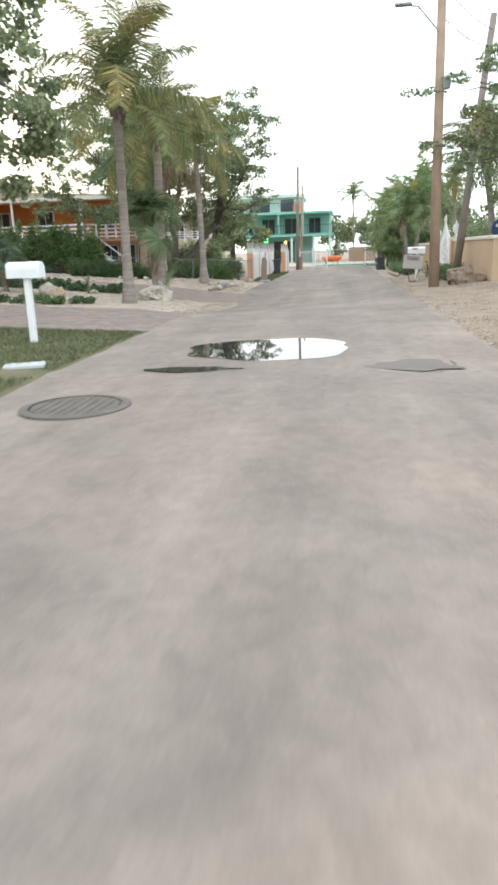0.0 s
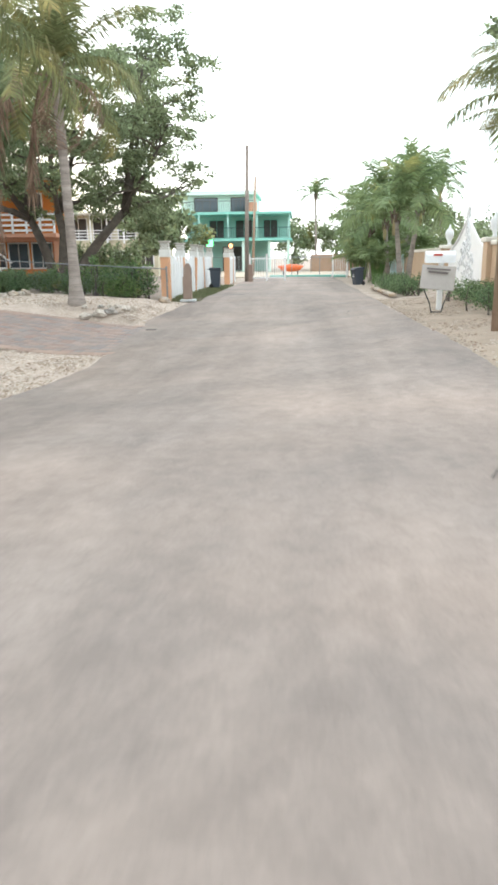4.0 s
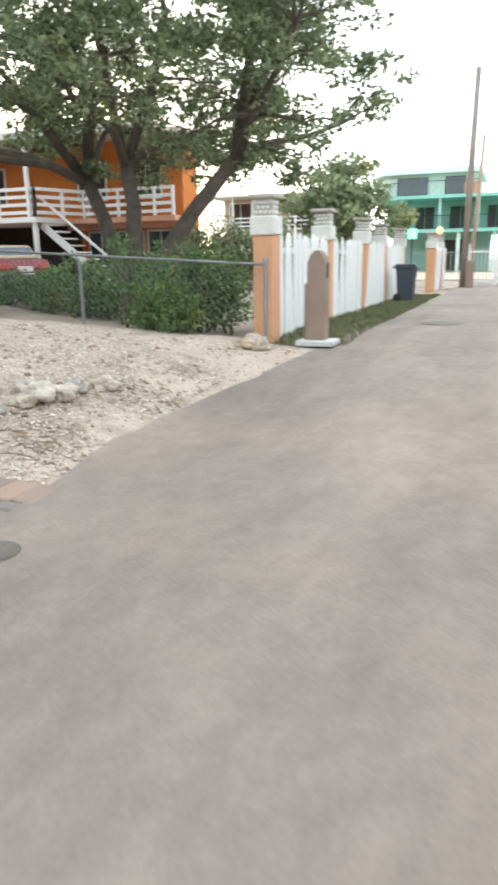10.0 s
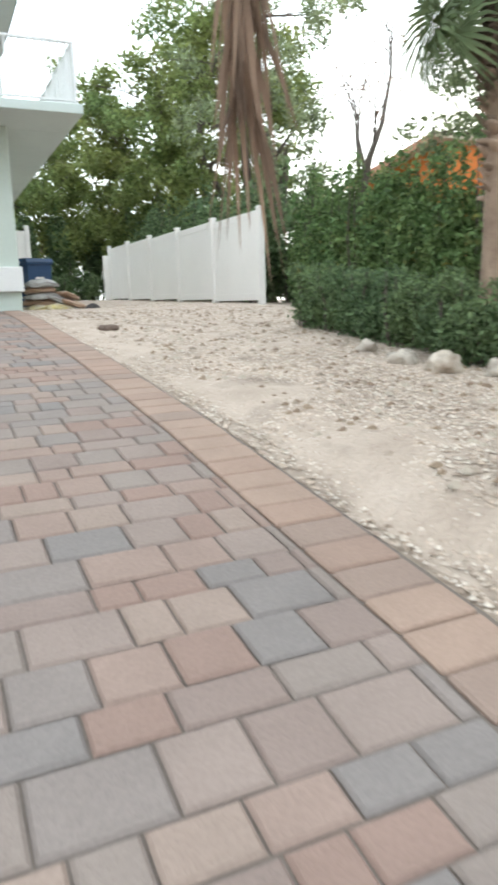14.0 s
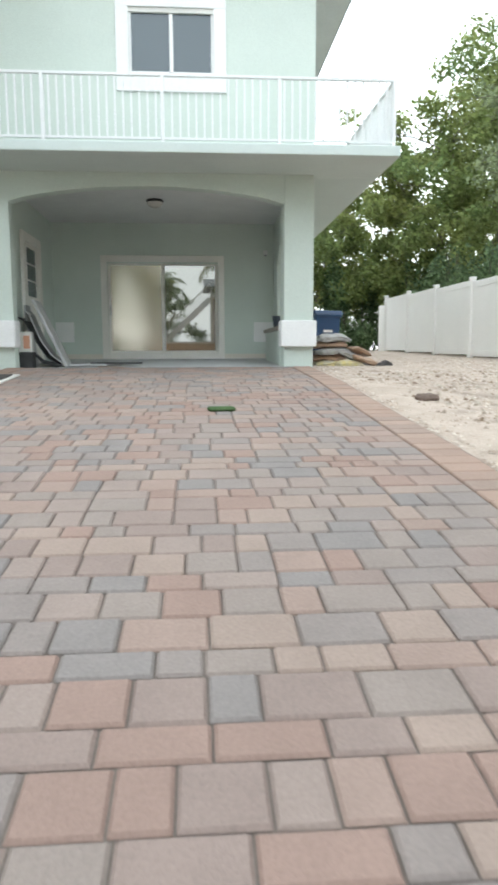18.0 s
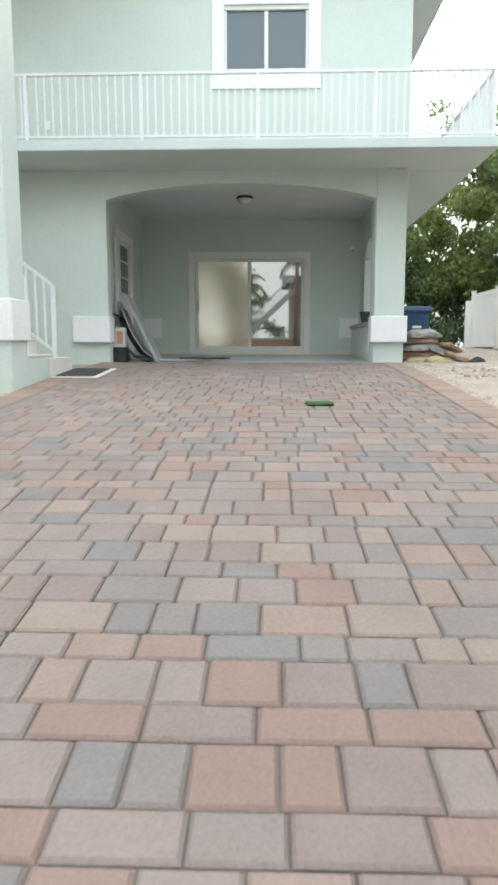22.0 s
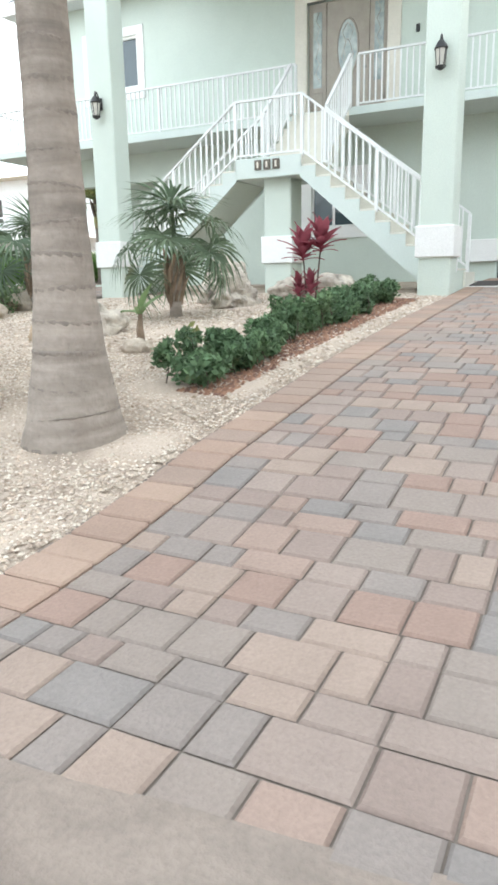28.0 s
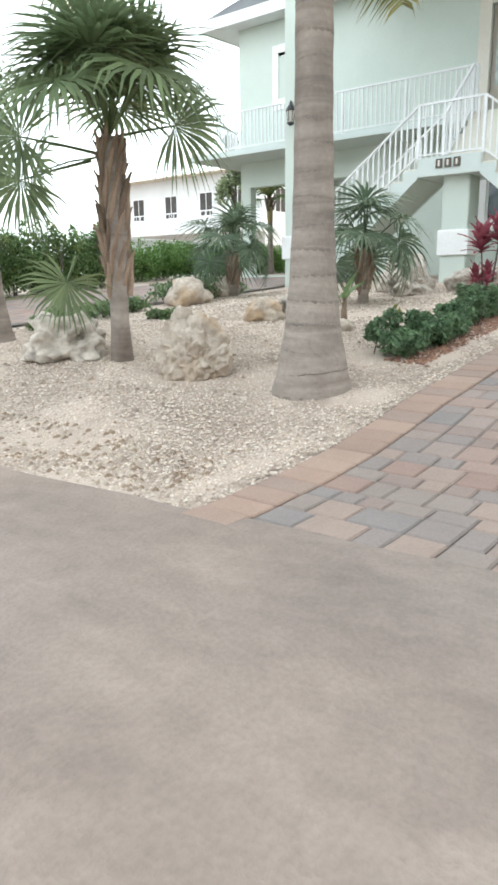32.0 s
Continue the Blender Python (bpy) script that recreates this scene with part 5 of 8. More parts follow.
def hanging_frond(parent, path, strands, seed):
    """A dead frond that has folded down beside the trunk, with long dry strands."""
    g = random.Random(seed)
    pts = [Vector(p) for p in path]
    o = part("dry_frond", t1(pts, [0.03, 0.028, 0.022, 0.015, 0.008], 6), "dead_leaf", parent, "folded brown hanging frond")
    vs, fs = [], []
    for k in range(strands):
        f = g.uniform(0.9, 3.9)
        i = int(f)
        p = pts[i].lerp(pts[i + 1], f - i) + Vector((g.uniform(-0.03, 0.03), g.uniform(-0.03, 0.03), 0))
        ln = g.uniform(0.35, 0.95)
        sw = Vector((g.uniform(-0.2, 0.2), g.uniform(-0.2, 0.2), 0))
        m = p + sw * 0.6 - Vector((0, 0, ln * 0.5))
        e = p + sw - Vector((0, 0, ln))
        w = Vector((g.uniform(-1, 1), g.uniform(-1, 1), 0)).normalized() * 0.016
        n = len(vs)
        vs += [tuple(p - w), tuple(p + w), tuple(m + w), tuple(m - w), tuple(e)]
        fs += [(n, n + 1, n + 2, n + 3), (n + 3, n + 2, n + 4)]
    raw("dry_strand", vs, fs, "dead_leaf", o)


hanging_frond(palm_c, [(-0.1, 0.03, 5.0), (-0.85, -0.45, 5.05), (-1.3, -0.72, 4.1), (-1.45, -0.8, 2.6), (-1.5, -0.84, 1.5)], 230, 4)
hanging_frond(palm_c, [(-0.1, 0.1, 5.0), (-0.7, 0.6, 5.0), (-1.05, 0.9, 4.2), (-1.2, 1.0, 3.4), (-1.25, 1.05, 2.7)], 110, 5)
fan_palm(H(-3.3, 19.08), 2.0, 0.10, 22, "shaggy fan palm with a fibrous trunk in the gravel bed", boots=64, elev=(86, 8), scale=(0.95, 1.15), hang=[(1.85, -75, -30, -45, 1.05)],
         low=[((0.48, -0.15, 0.74), (0.3, -0.26, -1), 0.52, 0.3, 2.3), ((0.68, -0.42, 1.62), (0.64, -0.55, -0.3), 0.62, 0.75, 2.45), ((0.74, -0.30, 1.95), (0.64, -0.55, 0.1), 0.6, 0.8, 2.45), ((-0.32, 0.5, 2.08), (-0.74, 0.64, 0.1), 0.68, 0.62, 2.2)])
fan_palm(H(-8.0, 19.05), 0.72, 0.09, 15, "small dark fan palm with hanging leaves before the stairs", FANS_S, (72, -45), (1.15, 1.5), 30)
fan_palm(H(-8.9, 15.8), 0.75, 0.09, 15, "small dark fan palm at the edge of the bed", FANS_S, (72, -45), (1.15, 1.5), 30)
boulder(H(-3.36, 19.97), (0.31, 0.33, 0.35), "tall pitted coral boulder with an orange flank", 1, sub=6, rough=0.34)
boulder(H(-3.38, 19.84, 0.3), (0.12, 0.13, 0.2), "knobbly coral rock leaning on a boulder", 2)
boulder(H(-3.2, 18.35), (0.4, 0.52, 0.3), "weathered white and grey boulder under the fan palm", 3, "boulder_white", sub=5, rough=0.5)
boulder(H(-6.2, 18.6), (0.25, 0.28, 0.2), "low brown coral rock in the gravel", 4)
boulder(H(-6.6, 18.9), (0.25, 0.3, 0.24), "grey pitted rock in the gravel", 5, "boulder_white", rough=0.45)
boulder(H(-9.5, 19.05), (0.36, 0.5, 0.3), "pale pitted rock before the stairs", 6, "boulder_white", sub=5, rough=0.45)
boulder(H(-9.9, 18.75, 0.05), (0.3, 0.36, 0.5), "upright pale coral rock before the stairs", 7, "boulder_white", sub=5, rough=0.45)
boulder(H(-10.5, 20.0), (0.4, 0.72, 0.3), "low pale rock under the red plants", 8, "boulder_white")
boulder(H(-5.6, 20.15), (0.13, 0.15, 0.1), "small pale rock at the foot of a seedling palm", 9)
boulder(H(-9.0, 26.9 - 11.4), (0.3, 0.4, 0.22), "brown rock at the edge of the bed", 10)
boulder(H(-7.6, 15.9), (0.35, 0.45, 0.3), "tan boulder at the far edge of the bed", 11)


def seedling():
    p = thing("palm_seedling", H(-5.75, 20.08), "sprouting coconut seedling with three broad leaves", "plant")
    part("stem", t1([(0, 0, -0.03), (0.02, 0.0, 0.2), (0.0, 0, 0.34)], [0.05, 0.035, 0.02], 8), "palm_boot", p)
    for k, (a, e, l) in enumerate(((0.6, 34, 0.26), (2.6, 52, 0.30), (4.5, 22, 0.27), (1.5, 76, 0.32))):
        vs, fs = [], []
        for i in range(6):
            t = i / 5
            w = 0.055 * math.sin(math.pi * (0.12 + 0.85 * t))
            x, z = l * t, -0.09 * t * t
            vs += [(x, -w, z + 0.02), (x, 0, z), (x, w, z + 0.02)]
        for i in range(5):
            b = i * 3
            fs += [(b, b + 3, b + 4, b + 1), (b + 1, b + 4, b + 5, b + 2)]
        o = raw("leaf", vs, fs, "shrub_leaf", p)
        o.matrix_basis = Matrix.Translation((0, 0, 0.33)) @ Euler((0, radians(-e), a)).to_matrix().to_4x4()


seedling()


def ti_plant(at, label, stems, seed):
    p = thing("ti_plant", at, label, "plant", "red cordylines")
    g = random.Random(seed)
    vs, fs = [], []
    for i in range(5):
        t = i / 4
        w = 0.078 * math.sin(math.pi * (0.1 + 0.88 * t))
        vs += [(0.38 * t, -w, 0.06 * t - 0.13 * t * t), (0.38 * t, 0, 0.06 * t - 0.13 * t * t - 0.012), (0.38 * t, w, 0.06 * t - 0.13 * t * t)]
    for i in range(4):
        b = i * 3
        fs += [(b, b + 3, b + 4, b + 1), (b + 1, b + 4, b + 5, b + 2)]
    me = None
    for x, y, h in stems:
        part("cane", t1([(x * 0.4, y * 0.4, -0.05), (x, y, h)], [0.014, 0.01], 6), "bark", p)
        for k in range(24):
            if me is None:
                o = raw("leaf", vs, fs, "red_leaf", p)
                me = o.data
            else:
                o = new("leaf", me)
                o.parent = p
            s = g.uniform(0.7, 1.1) * (0.6 if h < 0.5 else 1.0)
            o.matrix_basis = Matrix.Translation((x, y, h - 0.1 + 0.009 * k)) @ Euler((0, radians(-(8 + 3.2 * k)), k * 2.4)).to_matrix().to_4x4() @ Matrix.Diagonal((s, s, s, 1))


ti_plant(H(-9.9, 20.17), "red cordyline with long canes growing by a rock", [(0.05, -0.1, 0.72), (-0.05, 0.14, 0.84), (0.12, 0.05, 0.22), (-0.02, -0.2, 0.18)], 3)


def hedge_strip():
    g = random.Random(5)
    for k in range(15):
        x = -4.85 - 0.37 * k
        y = 21.2 + 0.07 * math.sin(k * 0.9) + g.uniform(-0.06, 0.05)
        q = g.uniform(0.8, 1.1) * (0.9 + 0.008 * k) * (0.72 if k in (3, 4) else 1.0)
        cl = [(g.uniform(-0.08, 0.08), g.uniform(-0.1, 0.06), 0.14 * q, 0.24 * q, 0.27 * q, 0.14 * q)]
        for i in range(7):
            cl.append((g.uniform(-0.2, 0.2), g.uniform(-0.24, 0.22), g.uniform(0.16, 0.36) * q, g.uniform(0.06, 0.12), g.uniform(0.06, 0.12), g.uniform(0.06, 0.12)))
        shrub("shrub", H(x, y), cl, 1050 + 90 * (k % 4), 0.07, "strip_leaf", "low glossy green shrub in red mulch along the driveway", 100 + k, stems=5, group="shrubs along the driveway", aspect=0.5, stem=0.007)


hedge_strip()
for k, (x, y, s) in enumerate(((-5.2, 15.9, 0.8), (-5.9, 15.8, 0.9), (-6.7, 15.7, 0.8), (-7.9, 15.4, 1.2), (-8.5, 15.3, 1.3), (-9.3, 15.0, 1.2), (-4.5, 16.2, 0.7), (-6.0, 17.0, 0.6))):
    gs = random.Random(900 + k)
    cl = [(gs.uniform(-0.35, 0.35) * s, gs.uniform(-0.35, 0.35) * s, gs.uniform(0.08, 0.22) * s, gs.uniform(0.14, 0.26) * s, gs.uniform(0.14, 0.26) * s, gs.uniform(0.08, 0.16) * s) for q in range(7)]
    shrub("shrub", H(x, y), cl, 620, 0.075, "shrub_leaf", "low sprawling dark green shrub at the edge of the gravel bed", 140 + k, stems=9, group="shrubs of the bed")


def areca(at, n, label, scale=(0.7, 1.0)):
    """A clumping palm whose fronds rise from the ground."""
    p = thing("areca_palm", at, label, "palm", "clumping palms")
    for k in range(5):
        a = k * 1.3
        part("cane", t1([(0.15 * math.cos(a), 0.15 * math.sin(a), -0.05), (0.3 * math.cos(a), 0.3 * math.sin(a), 0.9)], [0.04, 0.03], 6), "bright_leaf", p)
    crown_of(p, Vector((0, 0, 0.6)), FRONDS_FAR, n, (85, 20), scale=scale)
    return p


# ---- open ground: beds, lawn, drives ----
sheet("gravel_bed", -13.0, -0.95, 15.3, DY0, 60, 36, "gravel", 0.006, "pale crushed coral gravel bed", "gravel", edge=0.12, rough=0.02)
sheet("gravel_yard", -30.0, -1.03, DY1, 32.0, 110, 28, "gravel", 0.007, "pale crushed coral gravel beside the driveway", "gravel", edge=0.12, rough=0.02)
sheet("drive_base", -15.2, -1.05, DY0 - 0.02, DY1 + 0.02, 70, 24, "joint", 0.003, "sanded bed under the driveway pavers", "driveway")
sheet("second_drive", -14.5, -1.05, 10.6, 15.2, 40, 12, "joint", 0.003, "sanded bed under the second driveway", "driveway")
sheet("lawn", -9.0, -1.15, 1.0, 10.75, 24, 26, "grass_soil", 0.008, "patchy lawn with bare sandy edges", "lawn", edge=0.5, rough=0.03)
sheet("verge", -1.95, -1.0, 31.7, 44.0, 4, 30, "grass_soil", 0.012, "narrow grass verge in front of the picket fence", "lawn", edge=0.15, rough=0.02)
sheet("roadside", 4.1, 6.9, 4.0, 32.0, 8, 56, "dirt", 0.01, "sandy roadside strip with dry leaves", "ground", edge=0.3, rough=0.05)
blob_sheet("road_patch", 3.05, 6.45, 0.48, 0.34, "asphalt_patch", 0.046, "dark asphalt repair patch", "road", seed=1.0, rough=0.7)
blob_sheet("road_patch", -0.16, 34.6, 0.34, 0.32, "asphalt_patch", 0.044, "dark asphalt repair patch", "road", seed=3.0)
blob_sheet("puddle", 1.3, 8.0, 1.25, 1.0, "water", 0.054, "shallow rain puddle mirroring the sky", "puddle", seed=4.0, rough=0.3)
blob_sheet("puddle", 0.45, 6.3, 0.56, 0.17, "water", 0.051, "narrow strip of rain water", "puddle", seed=5.0, rough=0.5)
mh = thing("manhole_cover", (-0.17, 4.35, height(-0.17, 4.35) + 0.034), "round cast-iron manhole cover in the road", "manhole cover")
part("ring", lathe(bmesh.new(), [(0.50, 0), (0.50, 0.02), (0.42, 0.028), (0.42, 0.0)], 32), "iron", mh)
part("lid", lathe(bmesh.new(), [(0.40, 0), (0.40, 0.022), (0.39, 0.026)], 32), "iron", mh)
for k in range(8):
    part("rib", b1((-0.3 + 0.085 * k, 0, 0.028), (0.03, 2 * math.sqrt(max(0.01, 0.36 ** 2 - (-0.3 + 0.085 * k) ** 2)), 0.01), 0.003), "iron", mh)
wc = thing("valve_cover", (-1.3, 26.0, height(-1.3, 26.0) + 0.02), "small iron valve cover in the road", "manhole cover")
part("lid", lathe(bmesh.new(), [(0.125, 0), (0.125, 0.012), (0.115, 0.015), (0.01, 0.015)], 18), "iron", wc)


def cracks():
    g = random.Random(12)
    for k, (x, y, a, n) in enumerate(((3.5, 6.8, -1.5, 16), (3.5, 5.9, 0.9, 14), (3.0, 14.5, 1.7, 18), (3.2, 26.0, 1.8, 22), (0.6, 24.0, 0.4, 14), (3.1, 21.5, 1.2, 10), (-0.5, 13.5, 0.2, 12), (0.0, 9.2, 0.1, 14))):
        pts = [Vector((x, y, 0))]
        for i in range(n):
            a += g.uniform(-0.6, 0.6)
            pts.append(pts[-1] + Vector((math.cos(a), math.sin(a), 0)) * g.uniform(0.08, 0.2))
        vs, fs = [], []
        for i, p in enumerate(pts):
            w = 0.005 * (1 - i / len(pts)) + 0.0015
            f = (p.x - RX0) / (RX1 - RX0)
            z = height(p.x, p.y) + 0.018 + 0.03 * (1 - (2 * f - 1) ** 2) + 0.010
            vs += [(p.x - w, p.y, z), (p.x + w, p.y + 0.004, z)]
        fs = [(2 * i, 2 * i + 1, 2 * i + 3, 2 * i + 2) for i in range(len(pts) - 1)]
        tagged(raw("road_crack", vs, fs, "crack"), "thin branching crack in the asphalt", "crack", kind="structure")


cracks()


def grass(name, x0, x1, y0, y1, n, seed, lab, hgt=0.06):
    g = np.random.default_rng(seed)
    x, y = g.uniform(x0, x1, n), g.uniform(y0, y1, n)
    keep = np.array([noise.noise((a * 0.9, b * 0.9, 4.0)) > -0.34 for a, b in zip(x, y)])
    x, y = x[keep], y[keep]
    vs, fs = [], []
    for a, b in zip(x, y):
        z = height(a, b) + 0.005
        t, l = g.uniform(0, 6.28), hgt * g.uniform(0.5, 1.3)
        c, s = math.cos(t), math.sin(t)
        i = len(vs)
        vs += [(a - 0.006 * s, b + 0.006 * c, z), (a + 0.006 * s, b - 0.006 * c, z), (a + 0.5 * l * c, b + 0.5 * l * s, z + l)]
        fs.append((i, i + 1, i + 2))
    tagged(raw(name, vs, fs, "grass"), lab, "grass", kind="stuff")


grass("grass", -7.0, -1.3, 2.0, 10.5, 74000, 3, "short green lawn grass with worn patches")
grass("grass", -1.95, -1.03, 31.75, 43.5, 15000, 4, "short grass along the picket fence", 0.07)


def pebbles(name, x0, x1, y0, y1, n, seed, lab, size=(0.012, 0.035), material="pebble"):
    g = np.random.default_rng(seed)
    vs, fs = [], []
    oct_v = [(1, 0, 0), (-1, 0, 0), (0, 1, 0), (0, -1, 0), (0, 0, 1)]
    oct_f = [(0, 2, 4), (2, 1, 4), (1, 3, 4), (3, 0, 4)]
    X, Y = g.uniform(x0, x1, n), g.uniform(y0, y1, n)
    S = g.uniform(*size, n) ** 1.0
    for a, b, s in zip(X, Y, S):
        if a > ramp(b, ROAD_EDGE) - 0.03 + 0.1 * g.normal() and a < 2:
            continue
        t = g.uniform(0, 6.28)
        c, d = math.cos(t) * s, math.sin(t) * s
        sx = g.uniform(0.6, 1.4)
        z = height(a, b) + 0.008
        i = len(vs)
        for p in oct_v:
            vs.append((a + (p[0] * c - p[1] * d) * sx, b + p[0] * d + p[1] * c, z + max(p[2], -0.2) * s * 0.7))
        fs += [tuple(i + q for q in f) for f in oct_f]
    tagged(raw(name, vs, fs, material), lab, "gravel", kind="stuff")


pebbles("gravel_stones", -5.5, -1.06, 15.8, 21.93, 56000, 21, "loose crushed coral stones in the bed", (0.006, 0.017))
pebbles("gravel_stones", -11.5, -5.5, 16.0, 21.93, 16000, 22, "loose crushed coral stones in the bed", (0.01, 0.028))
pebbles("gravel_stones", -8.0, -1.06, 26.95, 31.7, 52000, 23, "loose crushed coral stones beside the driveway", (0.006, 0.018))
pebbles("gravel_stones", -20.0, -8.0, 26.95, 31.3, 12000, 24, "loose crushed coral stones beside the driveway", (0.008, 0.022))
pebbles("gravel_stones", 4.2, 6.6, 5.0, 32.0, 11000, 25, "loose stones and dry leaves along the roadside", (0.008, 0.03), "litter")
pebbles("leaf_litter", -14.0, -2.0, 27.3, 31.3, 2000, 27, "dry brown leaf litter on the gravel", (0.015, 0.045), "litter")
pebbles("leaf_litter", -11.0, -2.0, 15.6, 21.9, 700, 28, "dry brown leaf litter in the bed", (0.012, 0.035), "litter")
pebbles("leaf_litter", -1.95, -1.2, 15.4, 21.6, 1500, 31, "tan leaf litter along the road edge", (0.012, 0.035), "litter")
pebbles("leaf_litter", -2.3, -1.5, 27.2, 31.6, 900, 32, "tan leaf litter along the road edge", (0.01, 0.03), "litter")
pebbles("mulch_chips", -10.6, -4.6, 21.2, 21.6, 3200, 26, "red bark mulch under the driveway shrubs", (0.012, 0.04), "mulch")

# ---- mailbox, loose things on the lawn ----
mb = thing("mailbox", H(-2.55, 8.8), "white rounded metal mailbox on a white square post", "mailbox")
part("post", b1((0, 0, 0.48), (0.095, 0.095, 1.06), 0.008), "white_paint", mb)
bm = bmesh.new()
prof = [(-0.11, 0.0), (0.11, 0.0), (0.11, 0.13)] + [(0.11 * math.cos(a), 0.13 + 0.11 * math.sin(a)) for a in [math.pi * i / 10 for i in range(1, 10)]] + [(-0.11, 0.13)]
part("box", prism([(p[0], p[1] + 1.0) for p in prof], "x", -0.28, 0.24), "white_metal", mb)
part("door", prism([(p[0] * 0.98, p[1] * 0.98 + 1.003) for p in prof], "x", 0.24, 0.255), "white_metal", mb)
part("flag", span((-0.1, 0.112, 1.1), (0.06, 0.118, 1.15), 0.002), "white_metal", mb)
tagged(finish("stepping_slab", b1((-1.72, 6.65, height(-1.72, 6.65) + 0.02), (0.5, 0.3, 0.05), 0.01, (0, 0, 20)), "concrete"), "pale concrete slab lying in the grass", "slab")

# ---- white vinyl fence ----
vf = thing("vinyl_fence", (-14.83, 31.6, 0), "white vinyl privacy fence with capped posts", "fence")
NP, PL = 5, 2.54
for k in range(NP + 1):
    x = -PL * k
    z = height(-14.83 + x, 31.6) - 0.05
    part("post", b1((x, 0, z + 0.96), (0.127, 0.127, 1.92), 0.006), "vinyl", vf)
    cap = bmesh.new()
    lathe(cap, [(0.098, z + 1.92), (0.098, z + 1.955), (0.08, z + 1.965), (0.01, z + 1.972)], 4, (x, 0, 0))
    bmesh.ops.rotate(cap, cent=(x, 0, 0), matrix=Matrix.Rotation(radians(45), 3, "Z"), verts=cap.verts[:])
    part("post_cap", cap, "vinyl", vf)
    if k < NP:
        z2 = height(-14.83 + x - PL / 2, 31.6)
        part("top_rail", span((x - 0.06, -0.025, z2 + 1.68), (x - PL + 0.06, 0.025, z2 + 1.82), 0.005), "vinyl", vf)
        part("bottom_rail", span((x - 0.06, -0.025, z2 + 0.06), (x - PL + 0.06, 0.025, z2 + 0.2), 0.005), "vinyl", vf)
        for q in range(14):
            w = (PL - 0.12) / 14
            part("board", span((x - 0.06 - w * q, -0.012, z2 + 0.2), (x - 0.06 - w * (q + 1) + 0.004, 0.012, z2 + 1.68)), "vinyl", vf)
part("return_panel", span((-12.66, -0.27, 1.0), (-12.7, -0.07, 2.62), 0.004), "vinyl", vf)
rf = thing("vinyl_fence", (-23.5, 27.1, 1.0), "tall white vinyl fence closing the side yard", "fence")
part("post", b1((0, 1.15, 1.05), (0.127, 0.127, 2.3), 0.006), "vinyl", rf)
part("panel", span((-0.02, 0, 0.05), (0.02, 1.1, 2.05), 0.004), "vinyl", rf)
part("top_rail", span((-0.03, 0, 1.9), (0.03, 1.1, 2.05), 0.004), "vinyl", rf)
part("mid_rail", span((-0.03, 0, 1.15), (0.03, 1.1, 1.25), 0.004), "vinyl", rf)


def wheeled_bin(at, rz, material, lab, tilt=0.0):
    b = thing("wheeled_bin", at, lab, "trash bin", rz=rz)
    prof = [(-0.22, 0.06), (0.22, 0.06), (0.29, 0.93), (-0.29, 0.93)]
    part("body", prism(prof, "y", -0.27, 0.27), material, b)
    part("rim", span((-0.32, -0.3, 0.92), (0.32, 0.3, 0.97), 0.012), material, b)
    lid = prism([(-0.33, 0.97), (0.33, 0.97), (0.27, 1.05), (-0.3, 1.06)], "y", -0.31, 0.31)
    part("lid", lid, material, b)
    part("handle", t1([(-0.36, -0.22, 0.95), (-0.4, -0.22, 0.98), (-0.4, 0.22, 0.98), (-0.36, 0.22, 0.95)], 0.018, 6), material, b)
    for s in (-1, 1):
        w = bmesh.new()
        lathe(w, [(0.03, -0.03), (0.12, -0.03), (0.13, 0), (0.12, 0.03), (0.03, 0.03)], 16)
        bmesh.ops.rotate(w, cent=(0, 0, 0), matrix=Matrix.Rotation(radians(90), 3, "X"), verts=w.verts[:])
        bmesh.ops.translate(w, vec=(-0.22, s * 0.3, 0.13), verts=w.verts[:])
        part("wheel", w, "rubber", b)
    for q in range(2):
        part("mark", span((0.262 + 0.02 * q, -0.1, 0.62 - 0.1 * q), (0.274 + 0.02 * q, 0.1, 0.67 - 0.1 * q)), "cap_white", b, "pale stencilled bar")
    return b


wheeled_bin((-17.6, 27.55, 0.84), 20, "bin_blue", "blue wheeled recycling bin beside the porch")


def bag(at, s, rz, material, lab, seed, tilt=0.0):
    bm = bmesh.new()
    box(bm, (0, 0, 0), (1, 1, 1), 0.0)
    bmesh.ops.subdivide_edges(bm, edges=bm.edges[:], cuts=9, use_grid_fill=True)
    for v in bm.verts:
        d = v.co.copy()
        f = (1 - abs(2 * d.x) ** 3 * 0.55) * (1 - abs(2 * d.y) ** 4 * 0.6)
        v.co = Vector((d.x * s[0], d.y * s[1], (d.z * f + 0.16 * noise.noise(d * 3.2 + Vector((seed * 3.7, 0, 0))) + 0.07 * noise.noise(d * 9 + Vector((0, seed, 0)))) * s[2]))
        v.co.z -= s[2] * (0.22 * (2 * d.y) ** 2 + 0.16 * (2 * d.x) ** 2) - 0.25 * s[2] * noise.noise(Vector((d.x * 1.6, d.y * 2.2, seed * 5.3)))
        v.co.x += 0.05 * s[0] * noise.noise(d * 4 + Vector((1, 2, seed)))
        v.co.y += 0.05 * s[1] * noise.noise(d * 4 + Vector((seed, 7, 1)))
    ob = finish("soil_bag", bm, material, smooth=True)
    ob.matrix_basis = pose(at[0], at[1], at[2] + s[2] * 0.45, tilt, 0, rz)
    return tagged(ob, lab, "bag", "bags of soil by the porch")


